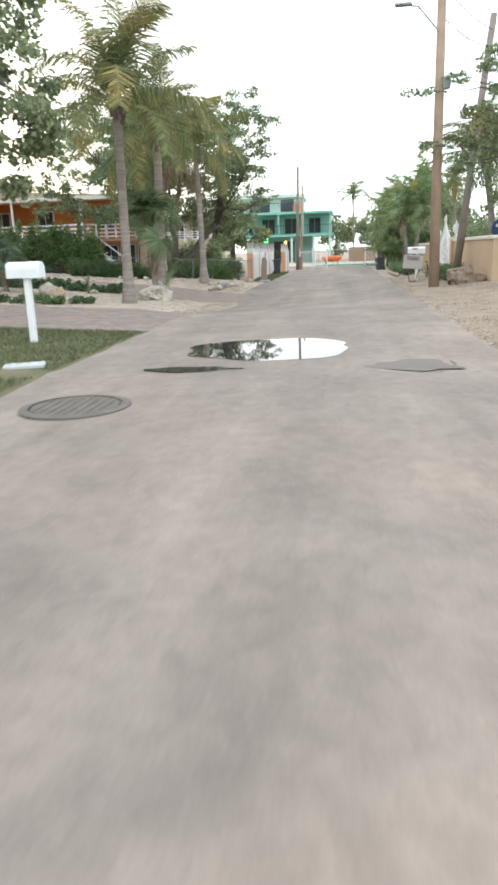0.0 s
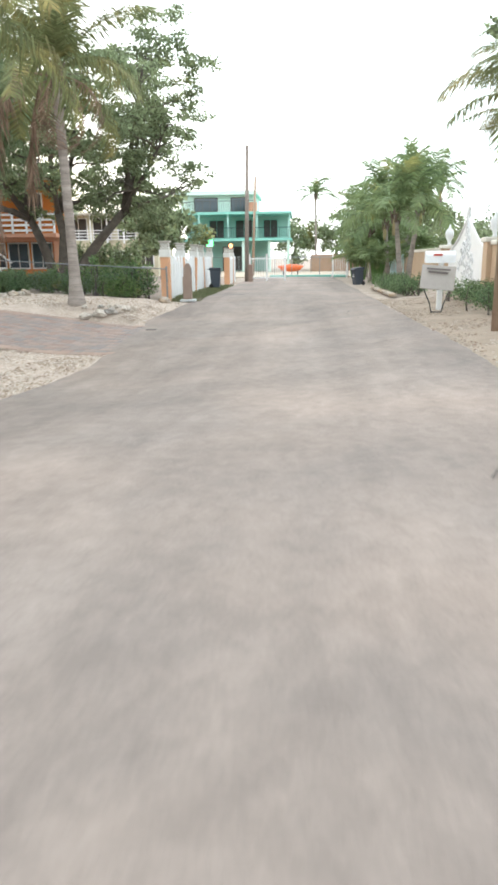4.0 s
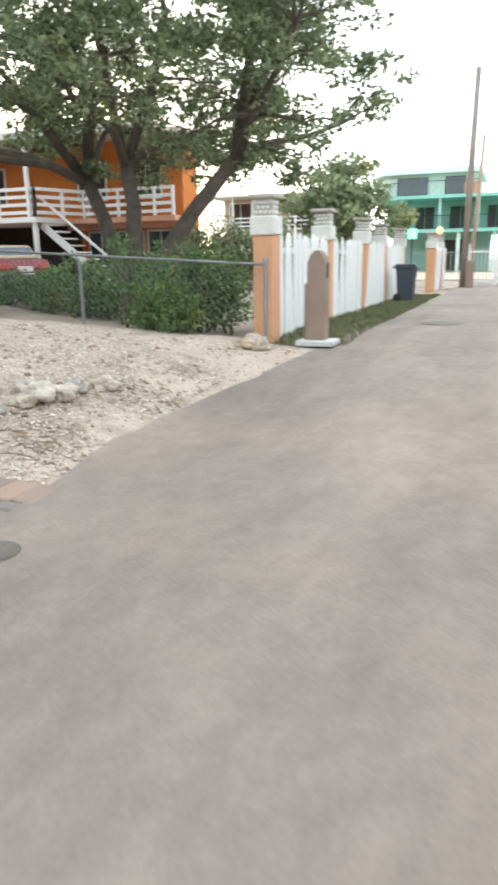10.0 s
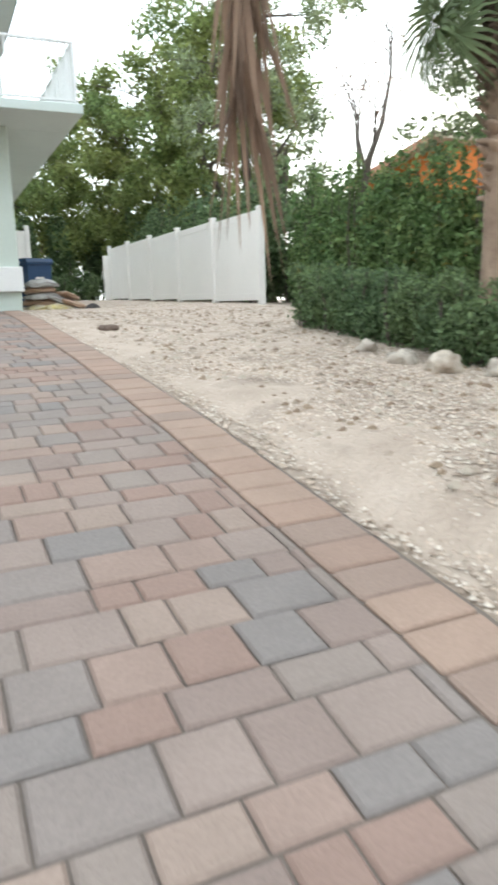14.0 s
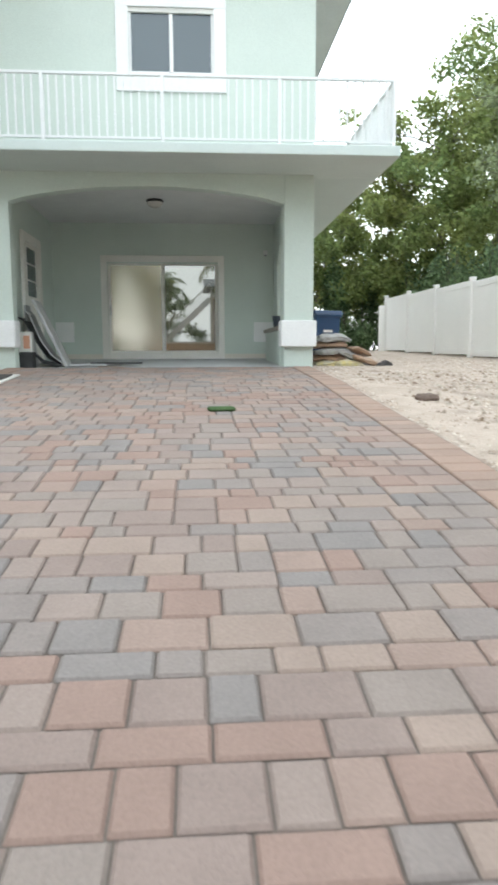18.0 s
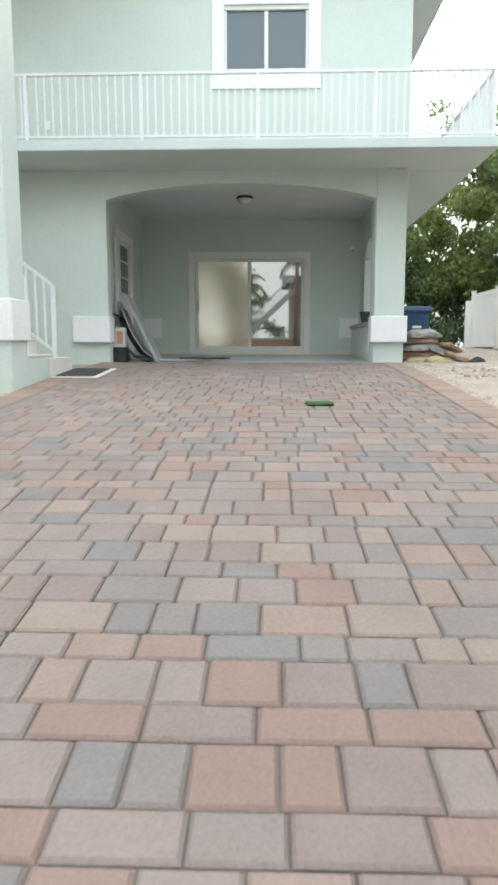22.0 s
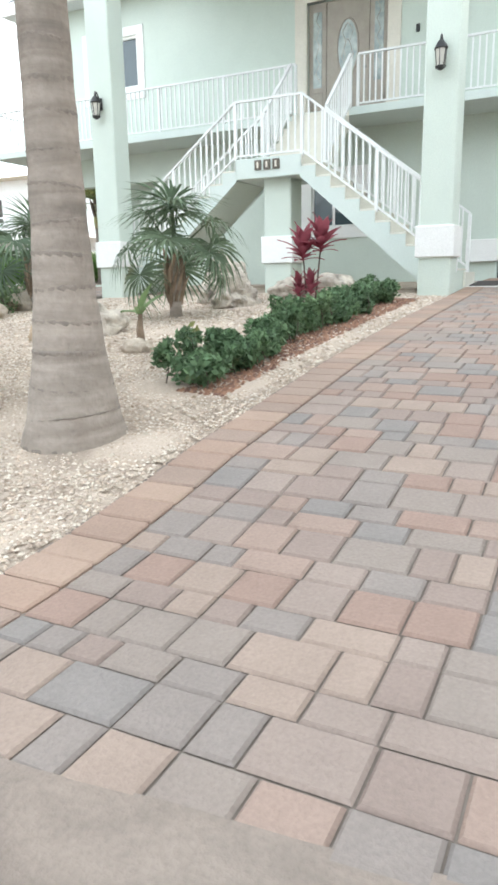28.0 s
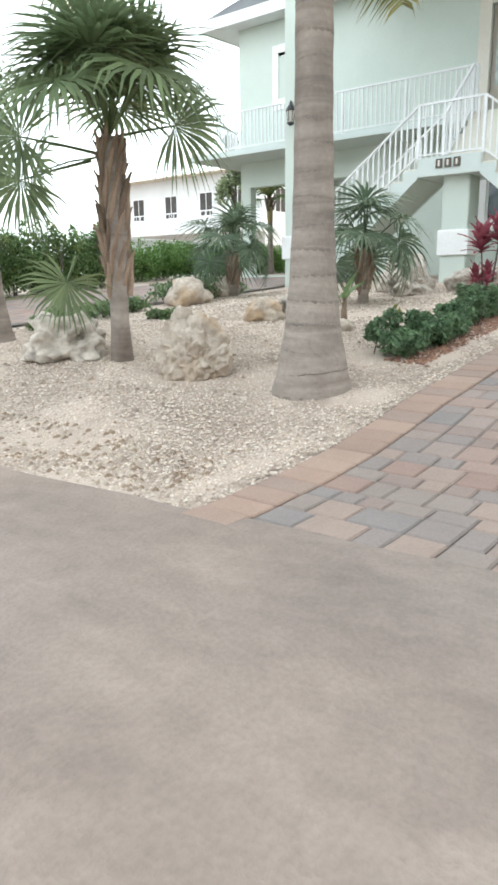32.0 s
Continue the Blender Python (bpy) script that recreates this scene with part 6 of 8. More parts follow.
for k, (m_, c_, dx, dy, rz, w, hh) in enumerate((("bag_c", "yellow and white", 0.0, 0.04, 4, 0.66, 0.15), ("bag_b", "brown and white", -0.03, -0.03, -9, 0.6, 0.13), ("bag_a", "crumpled clear", 0.04, 0.03, 14, 0.64, 0.12), ("bag_b", "reddish brown", -0.04, 0.0, -5, 0.58, 0.13), ("bag_a", "silvery grey", 0.03, 0.02, 10, 0.55, 0.14))):
    bag((-15.9 + dx, 27.42 + dy, 0.82 + 0.115 * k), (0.46, w, hh), rz, m_, f"{c_} plastic soil bag lying in a slumped stack", k)
bag((-15.6, 27.72, 0.82), (0.34, 0.5, 0.12), 12, "bag_c", "split yellow soil bag spilling beside the stack", 9, -6)
bag((-15.75, 27.82, 0.93), (0.36, 0.6, 0.13), -10, "bag_a", "crumpled clear soil bag slumped beside the stack", 12, -24)
bag((-15.6, 28.02, 0.87), (0.26, 0.56, 0.11), 14, "bag_b", "brown soil bag slumped beside the stack", 10, -20)
bag((-15.75, 27.9, 1.06), (0.3, 0.4, 0.1), 22, "bag_b", "torn brown soil bag on top of the slumped bags", 14, -22)
bag((-15.5, 28.3, 0.81), (0.2, 0.28, 0.12), 40, "mat_dark", "flattened dark soil bag on the gravel", 11)
tagged(finish("grass_tuft_mat", b1((-10.2, 25.27, height(-10.2, 25.27) + 0.03), (0.16, 0.27, 0.045), 0.02, (0, 0, 5)), "mat_green"), "small green turf mat lying on the pavers", "mat")
tagged(finish("dark_stone", b1((-10.8, 27.5, height(-10.8, 27.5) + 0.03), (0.16, 0.26, 0.08), 0.03, (0, 8, 25)), "palm_fiber"), "dark piece of driftwood on the gravel", "debris")
# things leaning in the porch
def curled_sheet(width, pts, thick=0.012):
    """A thin sheet that follows pts in the (y, z) plane, width along x."""
    bm = bmesh.new()
    rows = []
    for i, (y, z) in enumerate(pts):
        y2, z2 = pts[min(i + 1, len(pts) - 1)]
        y1, z1 = pts[max(i - 1, 0)]
        d = Vector((0, y2 - y1, z2 - z1)).normalized()
        n = Vector((0, -d.z, d.y)) * thick
        rows.append([bm.verts.new(v) for v in ((-width / 2, y, z), (width / 2, y, z), (width / 2, y + n.y, z + n.z), (-width / 2, y + n.y, z + n.z))])
    for a, b in zip(rows, rows[1:]):
        for k in range(4):
            bm.faces.new((a[k], a[(k + 1) % 4], b[(k + 1) % 4], b[k]))
    bm.faces.new(rows[0][::-1])
    bm.faces.new(rows[-1])
    bmesh.ops.recalc_face_normals(bm, faces=bm.faces[:])
    return bm


lp = thing("leaning_panels", (-16.3, 21.9, GF - 0.02), "long pale board and bent dark sheets leaning on the porch wall", "panels")
part("board", b1((0.05, 0.56, 0.58), (0.5, 0.05, 1.28), 0.01, (25, 0, 0)), "sheet_grey", lp, "pale grey flat board")
part("dark_sheet", curled_sheet(0.55, [(0.02, 0.86), (0.12, 0.80), (0.22, 0.62), (0.34, 0.38), (0.5, 0.15), (0.72, 0.01)]), "black_flex", lp, "curled dark sheet")
part("grey_sheet", curled_sheet(0.4, [(0.1, 0.98), (0.19, 0.92), (0.27, 0.7), (0.38, 0.45), (0.55, 0.2), (0.78, 0.03)], 0.02), "sheet_grey", lp)
part("back_panel", b1((-0.15, 0.14, 0.55), (0.4, 0.03, 1.1), 0.006, (6, 0, 0)), "sheet_grey", lp)
part("hose", t1([(0.2, 0.1, 0.03), (0.25, 0.22, 0.3), (0.2, 0.4, 0.1), (0.25, 0.68, 0.035)], 0.035, 8), "black_flex", lp)
ck = thing("crate", (-15.85, 22.1, GF - 0.035), "low dark plastic crate on the porch floor", "crate")
part("body", b1((0, 0, 0.14), (0.3, 0.22, 0.28), 0.012), "black_flex", ck)
cb = thing("carton", (-15.8, 22.1, GF + 0.245), "small white carton with faded print on a dark crate", "box")
part("body", b1((0, 0, 0.17), (0.16, 0.22, 0.34), 0.006), "cap_white", cb)
part("print", span((0.081, -0.03, 0.06), (0.084, 0.08, 0.28)), "coral", cb)
fl = thing("floor_panels", (-16.6, 23.0, GF - 0.012), "flat boards lying on the porch floor", "boards")
part("board", b1((0, 0, 0.02), (0.7, 1.2, 0.035), 0.006, (0, 0, 12)), "sheet_grey", fl)
part("board", b1((0.15, 0.55, 0.05), (0.3, 0.9, 0.03), 0.006, (0, 0, -10)), "black_flex", fl)
pt = thing("plant_pot", (-17.6, 26.68, 1.55), "small dark blue plant pot on the ledge", "pot")
part("pot", lathe(bmesh.new(), [(0.09, 0), (0.13, 0.22), (0.14, 0.24), (0.11, 0.24), (0.1, 0.2)], 16), "bin_dark", pt)


# ---- picket fence with pillars, bollard, chain-link ----
def pillar(y, lean=0.0, x=-2.05):
    p = thing("fence_pillar", (x, y, 0.02), "peach-painted masonry pillar with a white block and pierced cap", "pillar", "pillars of the picket fence")
    r = Euler((0, radians(lean), 0)).to_matrix().to_4x4()
    o = part("shaft", b1((0, 0, 0.62), (0.265, 0.265, 1.30), 0.012), "peach", p)
    o.matrix_basis = r
    part("block", b1((0, 0, 1.38), (0.32, 0.32, 0.22), 0.015), "cap_white", p).matrix_basis = r
    g = new("screen_block")
    g.parent = p
    g.matrix_basis = r
    part("core", b1((0, 0, 1.59), (0.24, 0.24, 0.2), 0.005), "cap_block", g)
    for s in (-1, 1):
        for row in range(3):
            for q in range(4 - row % 2):
                c = -0.09 + 0.06 * q + 0.03 * (row % 2)
                part("lattice", b1((s * 0.122, c, 1.535 + 0.055 * row), (0.02, 0.046, 0.036), 0.008, (28 - 19 * q, 0, 0)), "cap_white", g)
                part("lattice", b1((c, s * 0.122, 1.535 + 0.055 * row), (0.046, 0.02, 0.036), 0.008, (0, 28 - 19 * q, 0)), "cap_white", g)
    part("cap", b1((0, 0, 1.715), (0.34, 0.34, 0.05), 0.01), "cap_block", p).matrix_basis = r
    return p


PY = [32.0, 34.75, 37.4, 40.0, 42.6]
for y, l in zip(PY, (0, 0, 3.0, -1.5, 0)):
    pillar(y, l)
for y in (46.0, 48.2):
    pillar(y, 0, -1.6)


def pickets(y0, y1, x=-1.9):
    f = thing("picket_fence", (x - 0.05, y0, 0.03), "white painted picket fence panel between pillars", "fence", "picket fence panels")
    n = int((y1 - y0) / 0.105)
    for z in (0.35, 1.05):
        part("rail", span((-0.05, 0, z), (-0.015, y1 - y0, z + 0.07), 0.004), "white_paint", f)
    me = None
    for k in range(n):
        if me is None:
            o = part("picket", prism([(0.0, 0.0), (0.092, 0.0), (0.092, 1.2), (0.046, 1.3), (0.0, 1.2)], "x", -0.012, 0.012), "white_paint", f)
            me = o.data
        else:
            o = new("picket", me)
            o.parent = f
        o.matrix_basis = Matrix.Translation((R.uniform(-0.01, 0.01), k * (y1 - y0) / n, R.uniform(-0.04, 0.03))) @ Euler((R.uniform(-0.03, 0.03), R.uniform(-0.02, 0.02), 0)).to_matrix().to_4x4()


for a, b in zip(PY, PY[1:]):
    pickets(a + 0.15, b - 0.15)
pickets(46.2, 48.0, -1.45)
pickets(48.4, 49.6, -1.45)
bo = thing("bollard", (-1.38, 31.95, 0.0), "tan fibreglass bollard with a pointed top on a concrete foot", "bollard")
part("foot", b1((0, 0.0, 0.015), (0.46, 0.4, 0.07), 0.015), "concrete", bo)
part("post", prism([(-0.11, 0.04), (0.11, 0.04), (0.11, 0.96), (0.07, 1.05), (0.02, 1.10), (-0.02, 1.10), (-0.07, 1.05), (-0.11, 0.96)], "y", -0.1, 0.1), "tan_post", bo)
part("shoulder", span((-0.15, -0.08, 0.04), (-0.111, 0.08, 0.72), 0.01), "tan_post", bo)
part("plate", span((0.111, -0.06, 0.78), (0.116, 0.06, 0.95), 0.002), "shade_dark", bo)


def chain_link(a, b, h=1.15, n=5, lab="galvanised chain-link fence in front of shrubs"):
    f = thing("chain_link_fence", a, lab, "fence")
    d = Vector(b) - Vector(a)
    for k in range(n + 1):
        p = d * (k / n)
        part("post", t1([(p.x, p.y, -0.1), (p.x, p.y, h + 0.04)], 0.025, 8), "galv", f)
        part("post_cap", lathe(bmesh.new(), [(0.036, h + 0.03), (0.03, h + 0.07), (0.01, h + 0.085)], 8, (p.x, p.y, 0)), "galv", f)
    part("top_rail", t1([(0, 0, h), (d.x, d.y, d.z + h)], 0.017, 8), "galv", f)
    L = math.hypot(d.x, d.y)
    ux, uy = d.x / L, d.y / L
    vs, fs = [], []
    step = 0.11
    for s in (1, -1):
        k = -int(h / step) - 1
        while k * step < L + h:
            u0 = k * step
            lo, hi = 0.03, h
            ua, ub = (u0, u0 + (hi - lo)) if s > 0 else (u0 + (hi - lo), u0)
            za, zb = lo, hi
            if ua > ub:
                ua, ub, za, zb = ub, ua, zb, za
            if ub > 0 and ua < L:
                if ua < 0:
                    za += (zb - za) * (0 - ua) / (ub - ua)
                    ua = 0
                if ub > L:
                    zb = za + (zb - za) * (L - ua) / (ub - ua)
                    ub = L
                i = len(vs)
                for u, z in ((ua, za), (ub, zb)):
                    zz = z + d.z * u / L
                    vs += [(ux * u - uy * 0.002, uy * u + ux * 0.002, zz - 0.0013), (ux * u + uy * 0.0013, uy * u - ux * 0.0013, zz + 0.0013)]
                fs.append((i, i + 1, i + 3, i + 2))
            k += 1
    tagged(raw("mesh", vs, fs, "galv", f), kind="stuff")
    return f


chain_link(H(-1.98, 31.75), H(-13.5, 33.4, -0.1), 0.95, 4)

# ---- north yard: palms, hedge, big tree ----
dp = thing("date_palm", H(-6.65, 30.0), "thick palm with cut leaf bases and a dark fibrous skirt", "palm tree")
part("trunk", tube(bmesh.new(), [(0, 0, -0.1), (0, 0, 0.5), (0, 0, 1.0), (0.02, 0, 2.0), (0.0, 0.02, 3.2), (-0.05, 0.0, 5.2)], [0.22, 0.18, 0.165, 0.175, 0.185, 0.175], 14), "palm_boot", dp, smooth=True)
boot_meshes = []
for k in range(3):
    bm = bmesh.new()
    w = (0.035, 0.045, 0.03)[k]
    tube(bm, [(0.12, 0, -0.12), (0.18, 0.01 * k, -0.03), (0.225, 0.02, 0.03), (0.27 + 0.02 * k, 0.03 - 0.02 * k, 0.05 + 0.03 * k)], [w, w * 1.25, w, w * 0.55], 6)
    o = part("leaf_base", bm, "palm_boot", dp, smooth=True)
    o.location = (0, 0, 1.5 + 0.06 * k)
    boot_meshes.append(o.data)
for k in range(170):
    z = 1.42 + 2.3 * (k / 170) ** 1.1
    o = new("leaf_base", R.choice(boot_meshes))
    o.parent = dp
    s = R.uniform(0.72, 0.98)
    o.matrix_basis = Matrix.Translation((0, 0, z)) @ Euler((R.uniform(-0.5, 0.5), R.uniform(-0.35, 0.4), k * 2.4 + R.uniform(-0.3, 0.3))).to_matrix().to_4x4() @ Matrix.Diagonal((s, s * 1.1, s * 0.6, 1))
SKIRT = [fan_mesh("dry_leaf", 0.3, 0.6, s, "palm_fiber", 22, 0.9, 0.5) for s in (21, 22)]
for k in range(54):
    o = new("dry_leaf", SKIRT[k % 2])
    o.parent = dp
    s = R.uniform(0.6, 0.95)
    o.matrix_basis = Matrix.Translation((0, 0, 2.6 + 2.3 * k / 54)) @ Euler((R.uniform(-0.3, 0.3), radians(R.uniform(62, 84)), k * 2.4)).to_matrix().to_4x4() @ Matrix.Translation((0.0, 0, 0.12)) @ Matrix.Diagonal((s, s * 0.6, s * 0.7, 1))
crown_of(dp, Vector((-0.05, 0, 5.0)), FANS, 34, (75, -62), scale=(1.4, 1.75), name="fan_leaf")
for k, (z, a) in enumerate(((2.95, 205), (3.9, 20), (3.7, 250))):
    for q in range(4):
        o = new("fan_leaf", FANS[1 + q % 2])
        o.parent = dp
        o.matrix_basis = Matrix.Translation((0, 0, z)) @ Euler((0, radians(22 + 12 * q), radians(a + 18 * q))).to_matrix().to_4x4() @ Matrix.Diagonal((0.9, 0.9, 0.9, 1))


def hedge_row(x0, x1, y0, y1, h, n_units, leaf, material, lab, seed, per=2200, group="hedge shrubs"):
    g = random.Random(seed)
    for k in range(n_units):
        x = x0 + (x1 - x0) * (k + 0.5) / n_units
        y = y0 + (y1 - y0) * (k + 0.5) / n_units
        w = math.hypot(x1 - x0, y1 - y0) / n_units
        cl = [(g.uniform(-0.2, 0.2) * w, g.uniform(-0.15, 0.15), h * g.uniform(0.3, 0.6), w * 0.62, 0.55 * max(0.6, w * 0.6), h * 0.42) for q in range(4)]
        for q in range(4):
            cl.append((g.uniform(-0.6, 0.6) * w, g.uniform(-0.35, 0.35), h * g.uniform(0.75, 1.02), 0.16, 0.16, 0.16 * h))
        cl.append((0, 0, h * 0.3, w * 0.7, 0.6 * max(0.6, w * 0.6), h * 0.32))
        shrub("shrub", H(x, y), cl, per, leaf, material, lab, seed + k, stems=10, group=group)


hedge_row(-6.3, -10.3, 29.7, 30.2, 0.72, 8, 0.06, "shrub_leaf", "dense low dark green shrub on the gravel", 300, 3200)
hedge_row(-6.6, -6.75, 30.3, 32.6, 0.62, 4, 0.06, "shrub_leaf", "dense low dark green shrub on the gravel", 310, 2800)
hedge_row(-9.4, -15.8, 32.3, 33.0, 2.35, 6, 0.10, "hedge_leaf", "tall dark green shrub screening the neighbour", 320, 7000)
hedge_row(-16.5, -29.5, 32.9, 32.9, 3.0, 8, 0.15, "shrub_leaf", "dense green shrub behind the vinyl fence", 360, 3600, "shrubs behind the vinyl fence")
hedge_row(-30.3, -31.2, 25.5, 38.0, 3.6, 9, 0.15, "shrub_leaf", "tall dark green shrub closing the side yard", 380, 2600, "shrubs closing the side yard")
hedge_row(-29.6, -30.0, 26.0, 37.0, 1.5, 8, 0.12, "shrub_leaf", "low dark green shrub closing the side yard", 540, 1800, "shrubs closing the side yard")
hedge_row(-28.3, -28.6, 26.6, 33.4, 0.95, 7, 0.1, "shrub_leaf", "low dark green shrub at the end of the side yard", 570, 1700, "shrubs closing the side yard")
hedge_row(-9.4, -5.6, 44.6, 44.6, 2.0, 4, 0.13, "tree_leaf", "green shrub between two neighbouring houses", 580, 1800, "shrubs behind the picket fence")
hedge_row(-14.9, -19.5, 33.3, 33.8, 1.5, 4, 0.11, "shrub_leaf", "low dark green shrub at the fence end", 560, 1800, "shrubs behind the vinyl fence")
hedge_row(-2.5, -4.6, 32.35, 32.75, 1.05, 3, 0.07, "hedge_leaf", "wild green shrub growing through the chain-link fence", 340, 2600)
hedge_row(-2.9, -3.9, 31.62, 31.95, 0.62, 2, 0.06, "hedge_leaf", "low wild shrub in front of the chain-link fence", 346, 1500)
hedge_row(-4.6, -6.3, 32.9, 33.2, 0.8, 3, 0.07, "hedge_leaf", "wild green shrub growing through the chain-link fence", 343, 2000)
hedge_row(-6.1, -9.8, 33.4, 33.9, 0.55, 4, 0.085, "shrub_leaf", "wild shrub behind the chain-link fence", 350, 1900)
for k, (x, y, s) in enumerate(((-6.85, 29.12, 0.1), (-6.4, 29.2, 0.13), (-6.05, 29.45, 0.11), (-6.1, 30.2, 0.13), (-6.05, 30.6, 0.11), (-6.05, 30.95, 0.14), (-7.6, 29.25, 0.09))):
    boulder(H(x, y), (s, s * 1.2, s * 0.85), "small coral rock edging the shrubs", 30 + k, "boulder" if k % 2 else "boulder_white", "edging rocks", 3, 0.45)
for k, (x, y, s) in enumerate(((-3.22, 27.2, 0.13), (-2.92, 27.34, 0.135), (-2.68, 27.5, 0.12), (-2.55, 27.78, 0.08), (-2.58, 27.98, 0.135), (-2.5, 28.22, 0.1), (-2.55, 28.45, 0.09), (-2.46, 28.75, 0.1), (-3.3, 27.5, 0.07), (-2.78, 27.75, 0.07), (-2.95, 27.6, 0.06), (-2.0, 31.4, 0.15))):
    if y < 30:
        x, y = x + 0.12, y - 0.1
    boulder(H(x, y), (s, s * 1.15, s * 0.8), "white and grey coral rock in a roadside row", 50 + k, ("boulder_white", "boulder_white", "boulder_grey", "boulder")[k % 4], "roadside rocks", 4, 0.5)

bg = random.Random(77)
big_clumps = []
while len(big_clumps) < 118:
    u, v, w = bg.uniform(-1, 1), bg.uniform(-1, 1), bg.uniform(-1, 1)
    far = abs(u) ** 3 + abs(v) ** 3 + abs(w) ** 3
    if 0.02 < far < 1.0:
        r = bg.uniform(0.6, 1.0)
        c = (0.5 + 4.9 * u, 0.6 + 4.2 * v, 6.0 + 3.3 * w, r * 1.2, r * 1.2, r * 0.62)
        if all((Vector(c[:3]) - Vector(o[:3])).length > 0.95 for o in big_clumps):
            big_clumps.append(c)
for c in ((-4.6, -2.6, 3.6), (-3.2, -3.2, 3.3), (-1.6, -3.6, 3.5), (-5.2, -1.0, 4.4), (-4.0, -3.4, 4.8), (-2.2, -3.4, 5.0), (0.6, -3.5, 3.9), (-5.6, -2.0, 5.6), (-5.8, -3.0, 6.6), (-4.8, -3.8, 6.0), (-3.6, -4.0, 6.8), (-5.4, -0.6, 7.4), (-4.4, -2.6, 8.0), (-2.6, -4.0, 7.6), (-6.2, -1.4, 4.8), (-6.4, -2.4, 3.8)):
    big_clumps.append((*c, 0.95, 0.9, 0.55))
limb_tree("buttonwood_tree", H(-6.9, 37.2), 2.7, 0.165, big_clumps, 82000, 0.125, "tree_leaf", "broad spreading tree with several leaning grey trunks", 11, trunks=3,
          leans=[[(0.1, 0, -0.2), (0.85, 0, 1.1), (1.45, 0.05, 1.85), (2.35, 0.1, 2.8)], [(-0.05, 0.1, -0.2), (-0.05, 0.1, 1.0), (0.05, 0.1, 2.0), (-0.15, 0.2, 2.9)], [(-0.3, 0.3, -0.2), (-0.7, 0.5, 1.0), (-1.0, 0.6, 1.8), (-1.4, 0.6, 2.7)]])


def crown_clumps(n, rx, ry, z0, z1, cr, seed):
    """Leaf clumps spread through a tall uneven crown."""
    g = random.Random(seed)
    out = []
    for k in range(n):
        f = (k + 0.5) / n
        w = math.sin(math.pi * (0.18 + 0.72 * f)) ** 0.6
        a = k * 2.4 + g.uniform(-0.5, 0.5)
        q = g.uniform(0.35, 1.0)
        c = cr * g.uniform(0.75, 1.2)
        out.append((rx * w * q * math.cos(a), ry * w * q * math.sin(a), z0 + (z1 - z0) * f, c, c, c * 0.7))
    return out


limb_tree("tree", H(-21.3, 34.8), 3.4, 0.24, crown_clumps(16, 3.2, 2.2, 4.0, 9.8, 1.1, 81), 8500, 0.14, "tree_leaf", "tall open tree with crooked limbs behind the vinyl fence", 12, trunks=3)
limb_tree("tree", H(-25.3, 35.2), 3.2, 0.22, crown_clumps(16, 3.3, 2.4, 2.4, 9.4, 1.5, 82), 25000, 0.16, "yellow_leaf", "yellow-green leafy tree behind the vinyl fence", 13, trunks=2)
limb_tree("tree", H(-29.6, 33.6), 3.0, 0.2, crown_clumps(17, 3.2, 2.8, 1.8, 8.6, 1.7, 83), 33000, 0.17, "yellow_leaf", "leafy green tree at the end of the white fence", 17, trunks=2)
limb_tree("tree", H(-34.0, 29.8), 2.4, 0.22, crown_clumps(16, 3.3, 3.3, 1.6, 7.4, 1.9, 84), 34000, 0.18, "yellow_leaf", "yellow-green leafy tree in the back yard", 14, trunks=2)
limb_tree("bare_tree", H(-18.6, 36.4), 3.0, 0.19, [(0, 0, 5.6, 1.0, 1.0, 0.8), (1.6, -0.6, 5.2, 0.9, 0.8, 0.6), (-0.9, 0.3, 6.4, 0.9, 0.8, 0.8), (0.6, 0.6, 7.2, 0.8, 0.8, 0.7)], 260, 0.10, "dead_leaf", "nearly bare tree with crooked grey branches", 15)
limb_tree("tree", H(-17.2, 34.2), 1.3, 0.1, [(0, 0, 2.3, 1.1, 0.9, 0.8), (0.9, -0.3, 1.7, 0.9, 0.8, 0.7), (-0.9, 0.3, 2.0, 1.0, 0.8, 0.8)], 7000, 0.12, "tree_leaf", "slender green tree behind the white fence end", 16)


# ---- orange house ----
def simple_window(parent, c, w, h, face, name="window", frame_mat="white_paint", pane_mat="window_dark", mull=1):
    """A framed window on a wall; face is the outward axis: 'x+', 'x-', 'y-'."""
    g = new(name)
    g.parent = parent
    g.matrix_basis = Matrix.Translation(c) @ Matrix.Rotation({"x+": 0, "y-": -math.pi / 2, "x-": math.pi, "y+": math.pi / 2}[face], 4, "Z")
    part("pane", span((0.01, -w / 2, 0), (0.0, w / 2, h)), pane_mat, g)
    for a, b in (((0.035, -w / 2 - 0.07, -0.07), (0, -w / 2, h + 0.07)), ((0.035, w / 2, -0.07), (0, w / 2 + 0.07, h + 0.07)), ((0.036, -w / 2, h), (0, w / 2, h + 0.07)), ((0.04, -w / 2, -0.08), (0, w / 2, 0))):
        part("frame", span(a, b), frame_mat, g)
    for k in range(mull):
        y = -w / 2 + w * (k + 1) / (mull + 1)
        part("mullion", span((0.03, y - 0.02, 0), (0.011, y + 0.02, h)), frame_mat, g)
    return g


